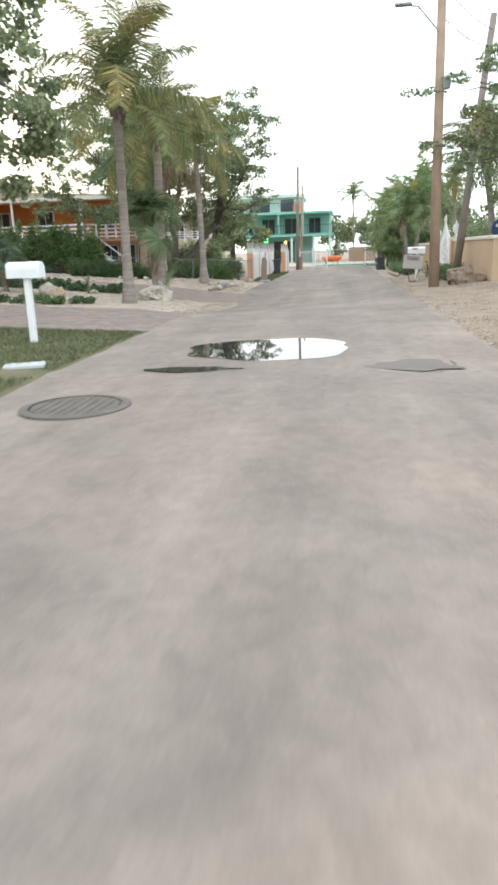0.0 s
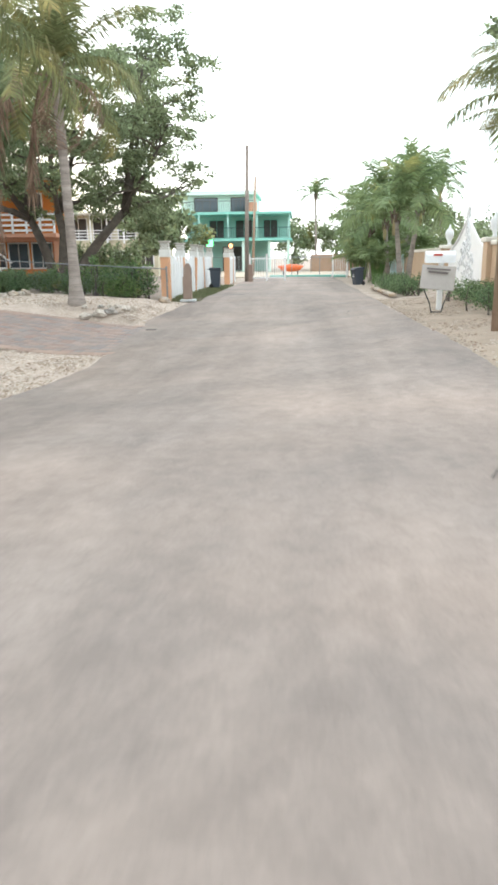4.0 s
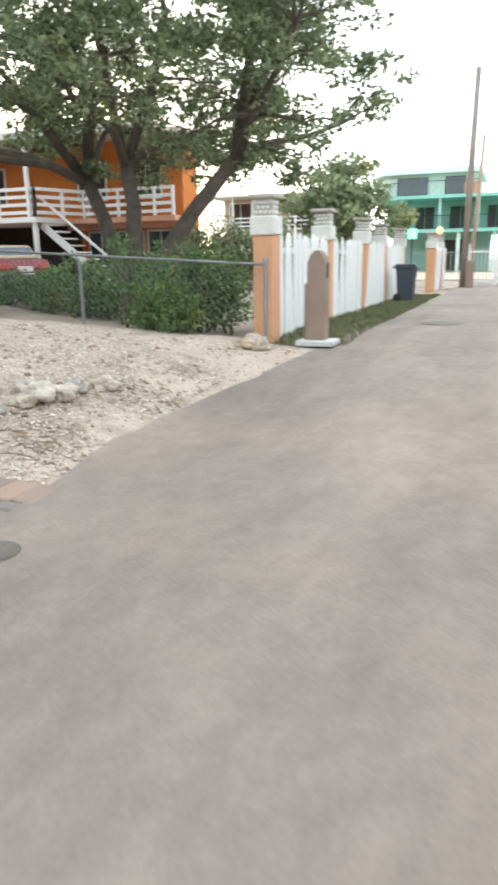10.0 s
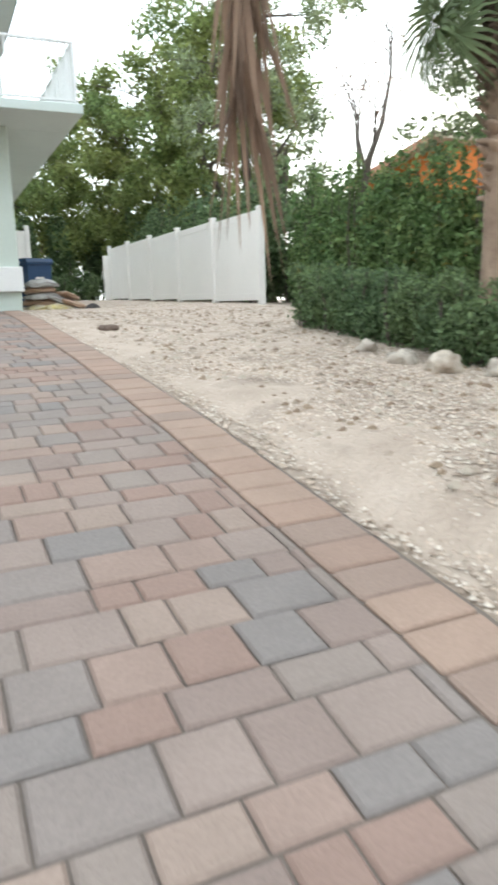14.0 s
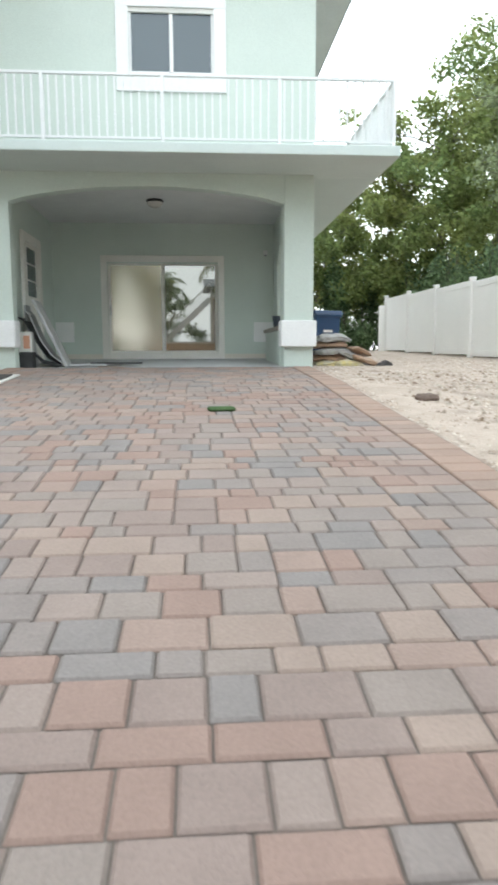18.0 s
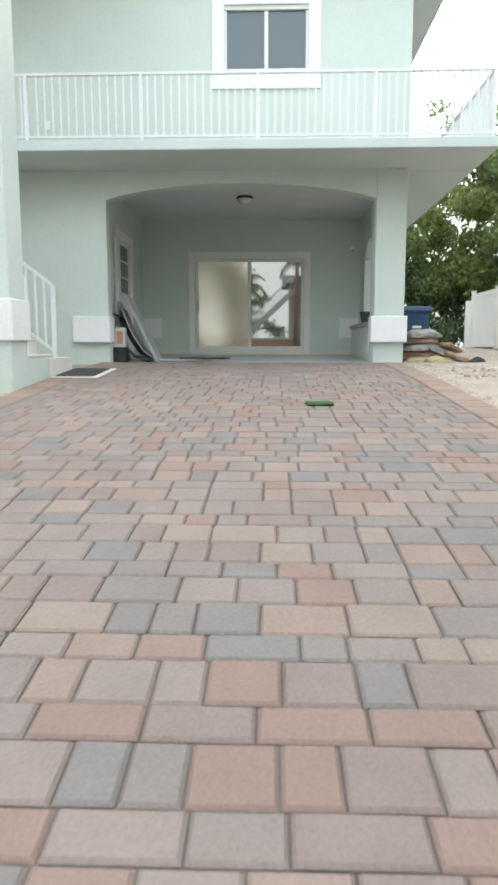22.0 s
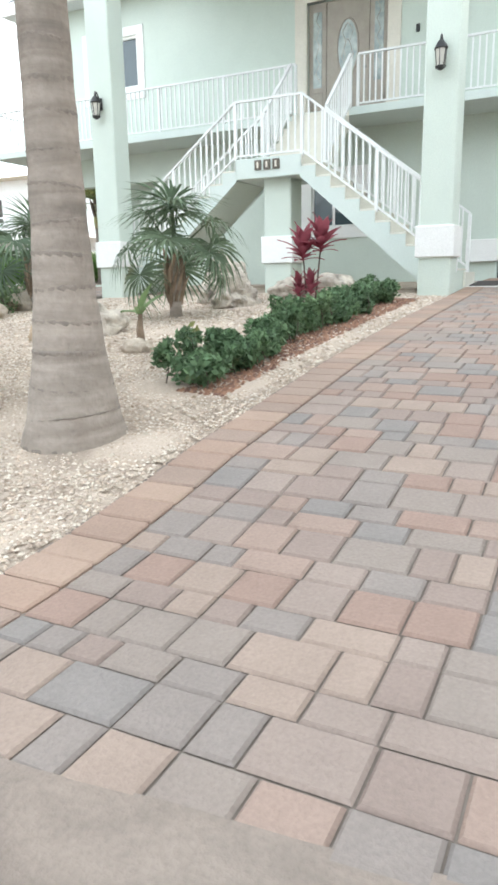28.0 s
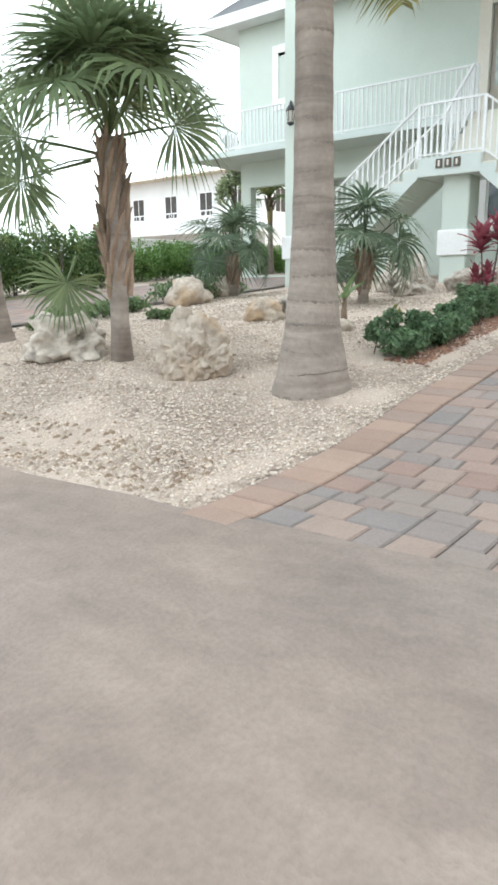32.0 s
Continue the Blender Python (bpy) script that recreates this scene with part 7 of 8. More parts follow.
oh = thing("orange_house", (-14.5, 46.5, 0.25), "two-storey orange stucco house with white balconies", "house")
part("upper_wall", span((-13.0, 0.0, 2.3), (4.4, 1.2, 4.9)), "orange", oh)
part("rear_wall", span((-13.0, 1.2, 2.3), (0.5, 7.0, 4.9)), "orange", oh)
part("west_wall", prism([(-13.0, 4.9), (-6.0, 4.9), (-8.0, 5.7), (-13.0, 5.0)], "y", 0.0, 0.3), "orange", oh)
part("wing_wall", prism([(-11.6, 0.0), (-7.1, 0.0), (-7.1, 5.6), (-11.6, 4.9)], "y", -5.0, 0.0), "orange", oh)
part("wing_roof", prism([(-12.2, 4.82), (-6.7, 5.68), (-6.7, 5.84), (-12.2, 4.98)], "y", -5.5, 2.3), "roof_tan", oh)
part("wing_fascia", prism([(-12.2, 4.78), (-6.7, 5.64), (-6.7, 5.86), (-12.2, 5.0)], "y", -5.53, -5.5), "coral", oh)
part("lower_wall", span((-0.2, 0.6, 0), (4.4, 1.3, 2.3)), "orange", oh)
# carport back and side walls: shade under the deck put into their near-black colour
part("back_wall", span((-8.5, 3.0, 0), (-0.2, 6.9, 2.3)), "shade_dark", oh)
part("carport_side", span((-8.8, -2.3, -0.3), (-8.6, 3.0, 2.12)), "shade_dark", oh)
part("carport_floor", span((-8.6, -2.3, -0.35), (-0.3, 3.0, 0.0)), "joint", oh)
part("band", span((-0.3, -0.12, 1.95), (4.5, 0.6, 2.3), 0.01), "coral", oh)
part("roof", prism([(-13.9, 4.92), (4.7, 4.92), (4.7, 5.02), (-2.0, 5.3), (-8.0, 5.85), (-13.9, 5.08)], "y", -0.9, 2.3), "roof_tan", oh)
part("porch_roof", span((-9.0, -2.7, 4.75), (4.7, -0.9, 4.92), 0.01), "roof_tan", oh)
part("fascia", span((-9.0, -2.73, 4.72), (4.7, -2.7, 4.94)), "trim_cream", oh)
for x in (-8.6, -4.8, -0.1):
    part("porch_post", span((x - 0.06, -2.6, 2.3), (x + 0.06, -2.48, 4.75), 0.004), "white_paint", oh)
part("corner_post", span((4.05, -0.1, 0), (4.45, 0.6, 1.95), 0.01), "coral", oh)
part("sill_wall", span((-0.1, 0.3, 0), (4.05, 0.6, 0.55), 0.01), "orange", oh)
for x in (-6.8, -3.6, 0.8, 3.0):
    simple_window(oh, (x, 0.0, 3.0), 1.1, 1.2, "y-", frame_mat="trim_cream", pane_mat="shade_dark")
for x in (0.7, 1.95, 3.2):
    simple_window(oh, (x, 0.58, 0.65), 1.0, 1.2, "y-", frame_mat="cap_white")
part("deck", span((-8.8, -2.6, 2.12), (0.2, -0.0, 2.3), 0.01), "white_paint", oh, "white balcony deck")
part("deck", span((0.2, -0.9, 2.12), (4.5, -0.0, 2.3), 0.01), "coral", oh)
for x in (-8.4, -5.0, 0.0):
    part("deck_post", span((x - 0.07, -2.5, -0.2), (x + 0.07, -2.36, 2.12), 0.004), "white_paint", oh)


def slat_rail(a, b, n, h=0.95, boards=4):
    a, b = Vector(a), Vector(b)
    d = b - a
    for k in range(n + 1):
        p = a + d * (k / n)
        part("rail_post", b1((p.x, p.y, p.z + h / 2), (0.09, 0.09, h), 0.004), "white_paint", oh)
    for q in range(boards):
        z = Vector((0, 0, 0.15 + q * (h - 0.2) / (boards - 1)))
        part("rail_board", bar(a + z, b + z, 0.03, 0.11), "white_paint", oh)


slat_rail((-8.7, -2.5, 2.3), (0.1, -2.5, 2.3), 6)
slat_rail((0.1, -2.5, 2.3), (0.9, -0.5, 2.3), 2)
slat_rail((0.9, -0.8, 2.3), (4.4, -0.8, 2.3), 5)
for k in range(9):
    part("stair_tread", span((-0.1 + 0.28 * k, -2.0, 2.05 - 0.235 * k), (0.2 + 0.28 * k, -1.1, 2.1 - 0.235 * k), 0.003), "white_paint", oh)
part("stair_stringer", bar((0.0, -2.05, 2.05), (2.6, -2.05, 0.0), 0.05, 0.25), "white_paint", oh)
part("stair_rail", bar((0.0, -2.05, 2.95), (2.6, -2.05, 0.9), 0.05, 0.08), "white_paint", oh)


def parked_car(at, rz):
    c = thing("car", at, "maroon sedan with a tan roof parked under the balcony", "car", rz=rz)
    body = [(-2.3, 0.3), (2.25, 0.3), (2.3, 0.55), (2.2, 0.82), (1.2, 0.92), (-1.5, 0.95), (-2.2, 0.9), (-2.35, 0.6)]
    bm = prism(body, "y", -0.88, 0.88)
    bmesh.ops.bevel(bm, geom=bm.edges[:], offset=0.06, segments=2, affect="EDGES")
    part("body", bm, "car_red", c, smooth=False)
    bm = prism([(-1.75, 0.93), (1.05, 0.91), (0.45, 1.34), (-1.1, 1.37)], "y", -0.74, 0.74)
    bmesh.ops.bevel(bm, geom=bm.edges[:], offset=0.05, segments=2, affect="EDGES")
    part("cabin", bm, "car_top", c)
    for s in (-1, 1):
        part("side_window", prism([(-1.45, 0.98), (0.8, 0.97), (0.36, 1.28), (-1.0, 1.3)], "y", s * 0.735, s * 0.752), "window_dark", c)
        part("tail_light", b1((-2.33, s * 0.62, 0.7), (0.06, 0.36, 0.14), 0.01), "red_mark", c)
        for x in (-1.4, 1.4):
            w = bmesh.new()
            lathe(w, [(0.16, -0.1), (0.3, -0.1), (0.32, -0.05), (0.32, 0.05), (0.3, 0.1), (0.16, 0.1)], 20)
            bmesh.ops.rotate(w, cent=(0, 0, 0), matrix=Matrix.Rotation(radians(90), 3, "X"), verts=w.verts[:])
            bmesh.ops.translate(w, vec=(x, s * 0.8, 0.32), verts=w.verts[:])
            wh = part("wheel", w, "rubber", c)
            h = bmesh.new()
            lathe(h, [(0.16, -0.09), (0.17, 0), (0.16, 0.09)], 14)
            bmesh.ops.rotate(h, cent=(0, 0, 0), matrix=Matrix.Rotation(radians(90), 3, "X"), verts=h.verts[:])
            bmesh.ops.translate(h, vec=(x, s * 0.82, 0.32), verts=h.verts[:])
            part("hubcap", h, "grey_metal", wh)
    part("rear_window", b1((-1.5, 0, 1.14), (0.03, 1.2, 0.36), 0.006, (0, 32, 0)), "window_dark", c)
    part("licence_plate", b1((-2.37, 0, 0.62), (0.02, 0.5, 0.16), 0.004), "cap_white", c)
    part("bumper", b1((-2.36, 0, 0.42), (0.1, 1.7, 0.14), 0.03), "cap_white", c)


parked_car((-15.6, 43.3, 0.25), 150)
bike = thing("covered_motorbike", (-16.9, 42.2, 0.25), "motorbike under a dark tarpaulin with a yellow cap", "motorbike")
bm = bmesh.new()
bmesh.ops.create_icosphere(bm, subdivisions=3, radius=1.0)
for v in bm.verts:
    v.co = Vector((v.co.x * 0.85 * (1 + 0.2 * noise.noise(v.co * 2)), v.co.y * 0.4 * (1 + 0.3 * noise.noise(v.co * 3)), max(v.co.z, -0.8) * 0.5 + 0.45 + 0.1 * noise.noise(v.co * 4)))
part("cover", bm, "tarp", bike, smooth=True)
part("cap", b1((0.2, 0, 1.02), (0.25, 0.2, 0.08), 0.02), "bag_c", bike)

# ---- cream cottage behind the tree ----
cc = thing("cottage", (-11.2, 60.0, 0.1), "cream cottage with a white screened upper porch", "house")
part("lower_wall", span((-3.6, 0, 0), (3.4, 6, 2.2)), "cream_wall", cc)
part("upper_wall", span((-3.6, 1.6, 2.2), (3.4, 6, 4.2)), "cream_wall", cc)
part("porch_floor", span((-3.7, -0.1, 2.1), (3.5, 1.6, 2.25)), "cream_wall", cc)
part("roof", prism([(-3.8, 4.2), (3.6, 4.2), (3.6, 4.3), (-3.8, 4.3)], "y", -0.4, 6.3), "trim_cream", cc)
for k in range(7):
    x = -3.6 + 7.0 * k / 6
    part("porch_post", span((x - 0.05, -0.05, 2.25), (x + 0.05, 0.05, 4.2)), "white_paint", cc)
for q in range(4):
    part("porch_rail", span((-3.6, -0.02, 2.5 + 0.2 * q), (3.4, 0.02, 2.56 + 0.2 * q)), "white_paint", cc)
for x in (-2.6, -0.9, 0.9, 2.5):
    simple_window(cc, (x, 1.6, 2.6), 1.2, 1.4, "y-", pane_mat="shade_dark")
    simple_window(cc, (x, 0.0, 0.7), 1.1, 1.0, "y-", pane_mat="shade_dark")

# ---- teal three-storey house at the end ----
th = thing("teal_house", (0, 78.0, 0), "three-storey mint and teal house with wide balconies", "house")
part("tower_wall", prism([(-8.5, 0.8), (-9.4, 2.4), (-9.4, 8.0), (-2.1, 8.0), (-2.1, 0.8)], "z", 5.42, 6.95), "mint", th)
part("roof_slab", prism([(-8.8, 0.0), (-9.9, 1.9), (-9.9, 8.6), (-1.85, 8.6), (-1.85, 0.0)], "z", 6.95, 7.3), "mint", th, "thick pale mint roof edge")
part("middle_wall", prism([(-8.2, 3.6), (-9.3, 5.0), (-9.3, 8.0), (0.9, 8.0), (0.9, 3.6)], "z", 3.05, 5.2), "teal", th)
for z, t_ in ((5.2, 0.22), (2.83, 0.22)):
    part("balcony_slab", prism([(-7.6, -0.6), (-9.7, 1.4), (-9.7, 8.2), (1.3, 8.2), (1.3, -0.6)], "z", z, z + t_), "teal_trim", th)
part("ground_wall", span((-8.4, 4.0, 0), (-1.2, 8, 2.83)), "teal", th)
part("terrace_wall", span((-3.0, -0.2, 5.42), (-1.9, 0.0, 6.25), 0.01), "coral", th)
for x, w in ((-6.75, 2.1), (-3.7, 1.3)):
    simple_window(th, (x, 0.8, 5.6), w, 1.1, "y-", "sliding_door", "shade_dark", "window_dark", 2)
for x, w in ((-6.1, 1.4), (-3.4, 1.6), (-0.8, 1.3)):
    simple_window(th, (x, 3.6, 3.25), w, 1.6, "y-", "sliding_door", "teal_trim", "shade_dark", 1)
for x in (-7.3, -4.6, -1.9, 1.1):
    part("column", span((x - 0.08, -0.45, 3.05), (x + 0.08, -0.3, 5.2)), "teal", th)
for x in (-7.3, -3.2, -0.74, 1.0):
    part("ground_post", span((x - 0.12, -0.4, 0), (x + 0.12, -0.16, 2.83)), "mint", th)
part("ground_door", span((-5.6, 3.97, 0.1), (-3.2, 4.0, 2.4)), "shade_dark", th)
for z, pts in ((3.05, [(-9.5, 1.4), (-7.5, -0.5), (1.2, -0.5)]), (5.42, [(-9.6, 1.5), (-7.6, -0.45), (-1.9, -0.45)])):
    for (xa, ya), (xb, yb) in zip(pts, pts[1:]):
        part("handrail", bar((xa, ya, z + 0.95), (xb, yb, z + 0.95), 0.05), "dark_metal", th)
        n_ = int(math.hypot(xb - xa, yb - ya) / 0.2)
        for k in range(n_):
            x, y = xa + (xb - xa) * k / n_, ya + (yb - ya) * k / n_
            part("baluster", bar((x, y, z), (x, y, z + 0.95), 0.022), "dark_metal", th)
gl = thing("lit_sign", (-4.9, 66.0, 1.9), "glowing green lamp by the fence", "lamp")
part("bulb", b1((0, 0, 0.5), (0.5, 0.12, 0.55), 0.05), "glow_green", gl)
part("post", t1([(0, 0, -1.9), (0, 0, 0.25)], 0.04, 8), "dark_metal", gl)
wl = thing("lit_lamp", (-1.6, 48.2, 1.78), "warm lamp glowing on a fence pillar", "lamp")
part("bulb", lathe(bmesh.new(), [(0.02, 0), (0.09, 0.06), (0.10, 0.14), (0.02, 0.22)], 12), "glow_warm", wl)

# ---- street end: gate, poles, far fence ----
gt = thing("metal_gate", (-0.75, 50.0, 0.02), "white metal gate with upright bars at the street end", "gate")
for x in (0, 0.95, 1.95):
    part("post", b1((x, 0, 0.7), (0.1, 0.1, 1.5), 0.008), "white_paint", gt)
for z in (0.15, 1.15):
    part("rail", span((0, -0.02, z), (1.95, 0.02, z + 0.06), 0.004), "white_paint", gt)
for k in range(15):
    part("bar", bar((0.07 + 0.125 * k, 0, 0.15), (0.07 + 0.125 * k, 0, 1.3), 0.025), "white_paint", gt)
g2 = thing("metal_gate", (4.1, 56.0, 0.02), "white metal gate leaf folded open at the street end", "gate")
for x in (0, 0.9):
    part("post", b1((x, 0, 0.65), (0.09, 0.09, 1.4), 0.008), "white_paint", g2)
for k in range(8):
    part("bar", bar((0.06 + 0.11 * k, 0, 0.1), (0.06 + 0.11 * k, 0, 1.2), 0.025), "white_paint", g2)
chain_link((1.5, 58.0, 0.05), (5.2, 58.0, 0.05), 1.2, 2, "grey chain-link fence closing the end of the street")
chain_link((-6.0, 70.0, 0.05), (9.0, 70.0, 0.05), 1.3, 5, "far chain-link fence beyond the sandy lot")
fw = thing("far_wall", (5.0, 74.0, 0), "low brown board fence beyond the lot", "fence")
part("panel", span((-2, 0, 0), (9, 0.1, 1.5)), "bag_b", fw)
tagged(finish("lot_sand", span((-6, 57.2, 0.0), (9, 74, 0.06)), "roof_tan"), "sandy empty lot beyond the street end", "ground", kind="structure")
ed = thing("edging", (1.3, 57.0, 0.0), "green painted kerb at the end of the street", "kerb")
part("kerb", b1((1.3, 0, 0.08), (5.0, 0.2, 0.16), 0.02), "teal_trim", ed)
ky = thing("kayak", (1.4, 61.0, 0.55), "orange kayak resting on a rack", "kayak")
bm = bmesh.new()
tube(bm, [(-0.9, 0, 0.12), (-0.6, 0, 0.02), (0, 0, 0), (0.6, 0, 0.02), (0.9, 0, 0.12)], [0.03, 0.2, 0.27, 0.2, 0.03], 10)
part("hull", bm, "kayak", ky, smooth=True)
for x in (-0.5, 0.5):
    part("trestle", bar((x, 0, -0.55), (x, 0, -0.2), 0.08), "bark", ky)


def utility_pole(at, h, r, lean, material, lab, arm=False):
    p = thing("utility_pole", at, lab, "utility pole", "utility poles")
    part("pole", tube(bmesh.new(), [(0, 0, -0.2), (lean[0] * 0.5, lean[1] * 0.5, h * 0.5), (lean[0], lean[1], h)], [r, r * 0.88, r * 0.75], 12), material, p, smooth=True)
    if arm:
        part("lamp_arm", t1([(lean[0] * 0.8, 0, h * 0.83), (lean[0] - 0.7, -0.1, h * 0.915), (lean[0] - 1.1, -0.15, h * 0.922)], 0.025, 8), "grey_metal", p)
        part("lamp_head", b1((lean[0] - 1.15, -0.15, h * 0.922), (0.5, 0.18, 0.09), 0.03), "grey_metal", p)
        part("transformer", lathe(bmesh.new(), [(0.04, 0), (0.13, 0.03), (0.13, 0.3), (0.05, 0.36)], 14, (lean[0] * 0.7 + 0.2, 0, h * 0.66)), "grey_metal", p)
    return p


utility_pole((5.25, 22.4, 0.02), 9.0, 0.17, (-0.05, 0.1), "wood_pole", "tall brown wooden utility pole with a street lamp", True)
utility_pole((6.5, 26.2, 0.12), 8.9, 0.15, (0.95, 0.1), "grey_pole", "leaning grey wooden utility pole")
utility_pole((-0.85, 49.2, 0), 6.9, 0.12, (0.1, 0), "grey_pole", "weathered utility pole at the street end")
utility_pole((-1.25, 60.5, 0), 6.6, 0.10, (0.25, 0), "wood_pole", "thin brown pole at the street end")
sp = thing("stub_post", (-0.6, 48.6, 0), "short tan post beside a utility pole", "post")
part("post", b1((0, 0, 0.45), (0.25, 0.25, 0.95), 0.03), "tan_post", sp)


def wire(a, b, sag, k):
    a, b = Vector(a), Vector(b)
    pts = [a.lerp(b, i / 16) - Vector((0, 0, sag * 4 * (i / 16) * (1 - i / 16))) for i in range(17)]
    w = thing("overhead_wire", a, "thin dark overhead wire between poles", "wire", "overhead wires")
    part("strand", t1([p - a for p in pts], 0.013, 5), "dark_metal", w)


wire((5.3, 22.4, 8.7), (7.4, 26.2, 8.5), 0.12, 0)
wire((5.3, 22.4, 7.9), (7.3, 26.2, 8.0), 0.15, 1)

vb = wheeled_bin((-1.5, 40.2, 0.03), 0, "bin_dark", "small dark wheeled bin on the verge")
vb.matrix_basis = vb.matrix_basis @ Matrix.Diagonal((0.74, 0.74, 0.8, 1))
rb = wheeled_bin((4.55, 42.0, 0.03), 200, "bin_dark", "small dark wheeled bin leaning at the road edge")
rb.matrix_basis = rb.matrix_basis @ Matrix.Rotation(radians(5), 4, "Y") @ Matrix.Diagonal((0.72, 0.72, 0.72, 1))

# ---- right side of the street ----
sg = thing("yard_sign", (4.95, 26.4, 0.02), "small tilted grey yard sign on thin wire legs", "sign")
pn = part("panel", b1((0, 0, 0.75), (0.72, 0.03, 0.52), 0.006, (-14, 5, -8)), "sign_grey", sg)
for q, (z, w) in enumerate(((0.93, 0.5), (0.86, 0.42))):
    part("text_bar", b1((0.0, -0.025 + 0.01 * q + (z - 0.75) * -0.0 - 0.01, z), (w, 0.012, 0.035), 0.0, (-14, 5, -8)), "text_dark", sg)
for x in (-0.3, 0.3):
    part("leg", t1([(x, 0.05, 0.55), (x * 0.5, 0, 0.2), (x * 0.35, 0, 0)], 0.012, 6), "dark_metal", sg)
part("brace", t1([(-0.11, 0, 0.02), (0.11, 0, 0.02)], 0.012, 6), "dark_metal", sg)
mr = thing("mailbox", (5.2, 27.4, 0.05), "white mailbox with a red flag on a white post", "mailbox")
part("post", b1((0, 0, 0.5), (0.11, 0.11, 1.1), 0.008), "white_paint", mr)
part("box", prism([(p[0] * 1.1, p[1] * 1.1 + 1.02) for p in prof], "x", -0.36, 0.3), "white_metal", mr)
part("flag", b1((-0.1, -0.125, 1.2), (0.2, 0.012, 0.05), 0.003), "red_mark", mr)


def finial(at):
    f = thing("wall_finial", at, "white urn-shaped lantern finial on the wall", "finial", "wall finials")
    part("urn", lathe(bmesh.new(), [(0.09, 0), (0.06, 0.06), (0.05, 0.12), (0.13, 0.25), (0.15, 0.4), (0.12, 0.5), (0.05, 0.56), (0.03, 0.64), (0.01, 0.7)], 16), "white_paint", f, smooth=True)


def tan_wall(name, x0, x1, y0, y1, h, lab):
    w = thing(name, ((x0 + x1) / 2, (y0 + y1) / 2, 0.1), lab, "wall")
    part("panel", b1((0, 0, h / 2), (x1 - x0, y1 - y0, h), 0.01), "tan_wall", w)
    part("coping", b1((0, 0, h + 0.05), (x1 - x0 + 0.12, y1 - y0 + 0.1, 0.12), 0.02), "trim_cream", w)
    return w


tan_wall("garden_wall", 7.0, 7.22, 36.15, 45.0, 1.3, "tan stucco garden wall with a pale coping")
tan_wall("garden_wall", 7.0, 7.22, 22.0, 30.0, 1.4, "tan stucco garden wall with a pale coping")
tan_wall("gate_pier", 6.88, 7.34, 35.7, 36.15, 1.38, "tan stucco gate pier")
tan_wall("gate_pier", 6.88, 7.34, 30.0, 30.45, 1.48, "tan stucco gate pier with a small niche")
finial((7.11, 35.92, 1.58))
finial((7.11, 30.22, 1.68))
og = thing("ornamental_gate", (7.08, 33.08, 0.12), "ornate white scrolled metal gate rising to a crest", "gate")
n = 26
top = [1.2 + 1.05 * (1 - abs(2 * (i / n) - 1)) ** 1.6 for i in range(n + 1)]
poly = [(-2.85, 0.1)] + [(-2.85 + 5.7 * i / n, top[i]) for i in range(n + 1)] + [(2.85, 0.1)]
part("sheet", prism(poly, "x", -0.012, 0.012), "white_paint", og)
part("top_edge", tube(bmesh.new(), [(-0.02, -2.85 + 5.7 * i / n, top[i]) for i in range(n + 1)], 0.04, 6), "white_paint", og)
gq = random.Random(31)
for k in range(60):
    cy = gq.uniform(-1.3, 1.3) * (1 - k / 50)
    cz = 0.4 + 1.9 * k / 60
    r = gq.uniform(0.07, 0.16)
    part("scroll", t1([(-0.03, cy + r * math.cos(a) * (1 - a / 9), cz + r * math.sin(a) * (1 - a / 9)) for a in [0.5 * i for i in range(12)]], 0.018, 5), "white_metal", og)
for k in range(7):
    a = math.pi * k / 6
    part("crest_leaf", t1([(-0.02, 0, 2.25), (-0.04, 0.12 * math.cos(a), 2.35 + 0.08 * math.sin(a)), (-0.02, 0.25 * math.cos(a), 2.38 + 0.22 * math.sin(a))], [0.05, 0.05, 0.015], 6), "white_paint", og)
ab = thing("board_fence", (6.95, 45.2, 0.1), "pale aqua upright boards of a weathered fence", "fence")
for k in range(11):
    part("board", b1((-0.02 * k, 0.1 + 0.42 * k, 0.7), (0.03, 0.3 if k % 3 else 0.2, 1.4 - 0.12 * (k % 3)), 0.004, (3 * (k % 2) - 1.5, 0, 0)), "aqua_board", ab)
part("rail", span((-0.03, 0, 0.35), (0.03, 4.6, 0.43)), "aqua_board", ab)
hedge_row(5.35, 5.45, 33.0, 39.0, 0.62, 6, 0.06, "shrub_leaf", "clipped low green hedge by the road", 400, 1500, "roadside hedges")
hedge_row(6.2, 6.4, 24.5, 30.0, 0.55, 5, 0.06, "shrub_leaf", "clipped low green hedge before the wall", 420, 1200, "roadside hedges")
pv = thing("planter_edge", (4.85, 36.0, 0.02), "low stacked stone edge of the roadside bed", "stone edge")
for k in range(12):
    part("stone", b1((0.03 * (k % 2), -3.0 + 0.5 * k, 0.06), (0.22, 0.46, 0.09), 0.02, (0, 0, 4 * (k % 3) - 4)), "boulder", pv)
boulder((6.15, 22.5, 0.06), (0.5, 0.42, 0.44), "low brown boulder at the foot of a pole", 70, "boulder_brown", sub=5, rough=0.45)
boulder((6.75, 22.9, 0.1), (0.3, 0.3, 0.22), "brown rock on the sandy roadside", 71, "boulder_brown")
rs = thing("round_sign", (8.45, 27.6, 1.55), "round blue and white sign above the wall", "sign")
bm = bmesh.new()
lathe(bm, [(0.42, -0.02), (0.42, 0.02)], 24)
bmesh.ops.rotate(bm, cent=(0, 0, 0), matrix=Matrix.Rotation(radians(90), 3, "X"), verts=bm.verts[:])
bmesh.ops.translate(bm, vec=(0, 0, 0.35), verts=bm.verts[:])
part("disc", bm, "bin_blue", rs)
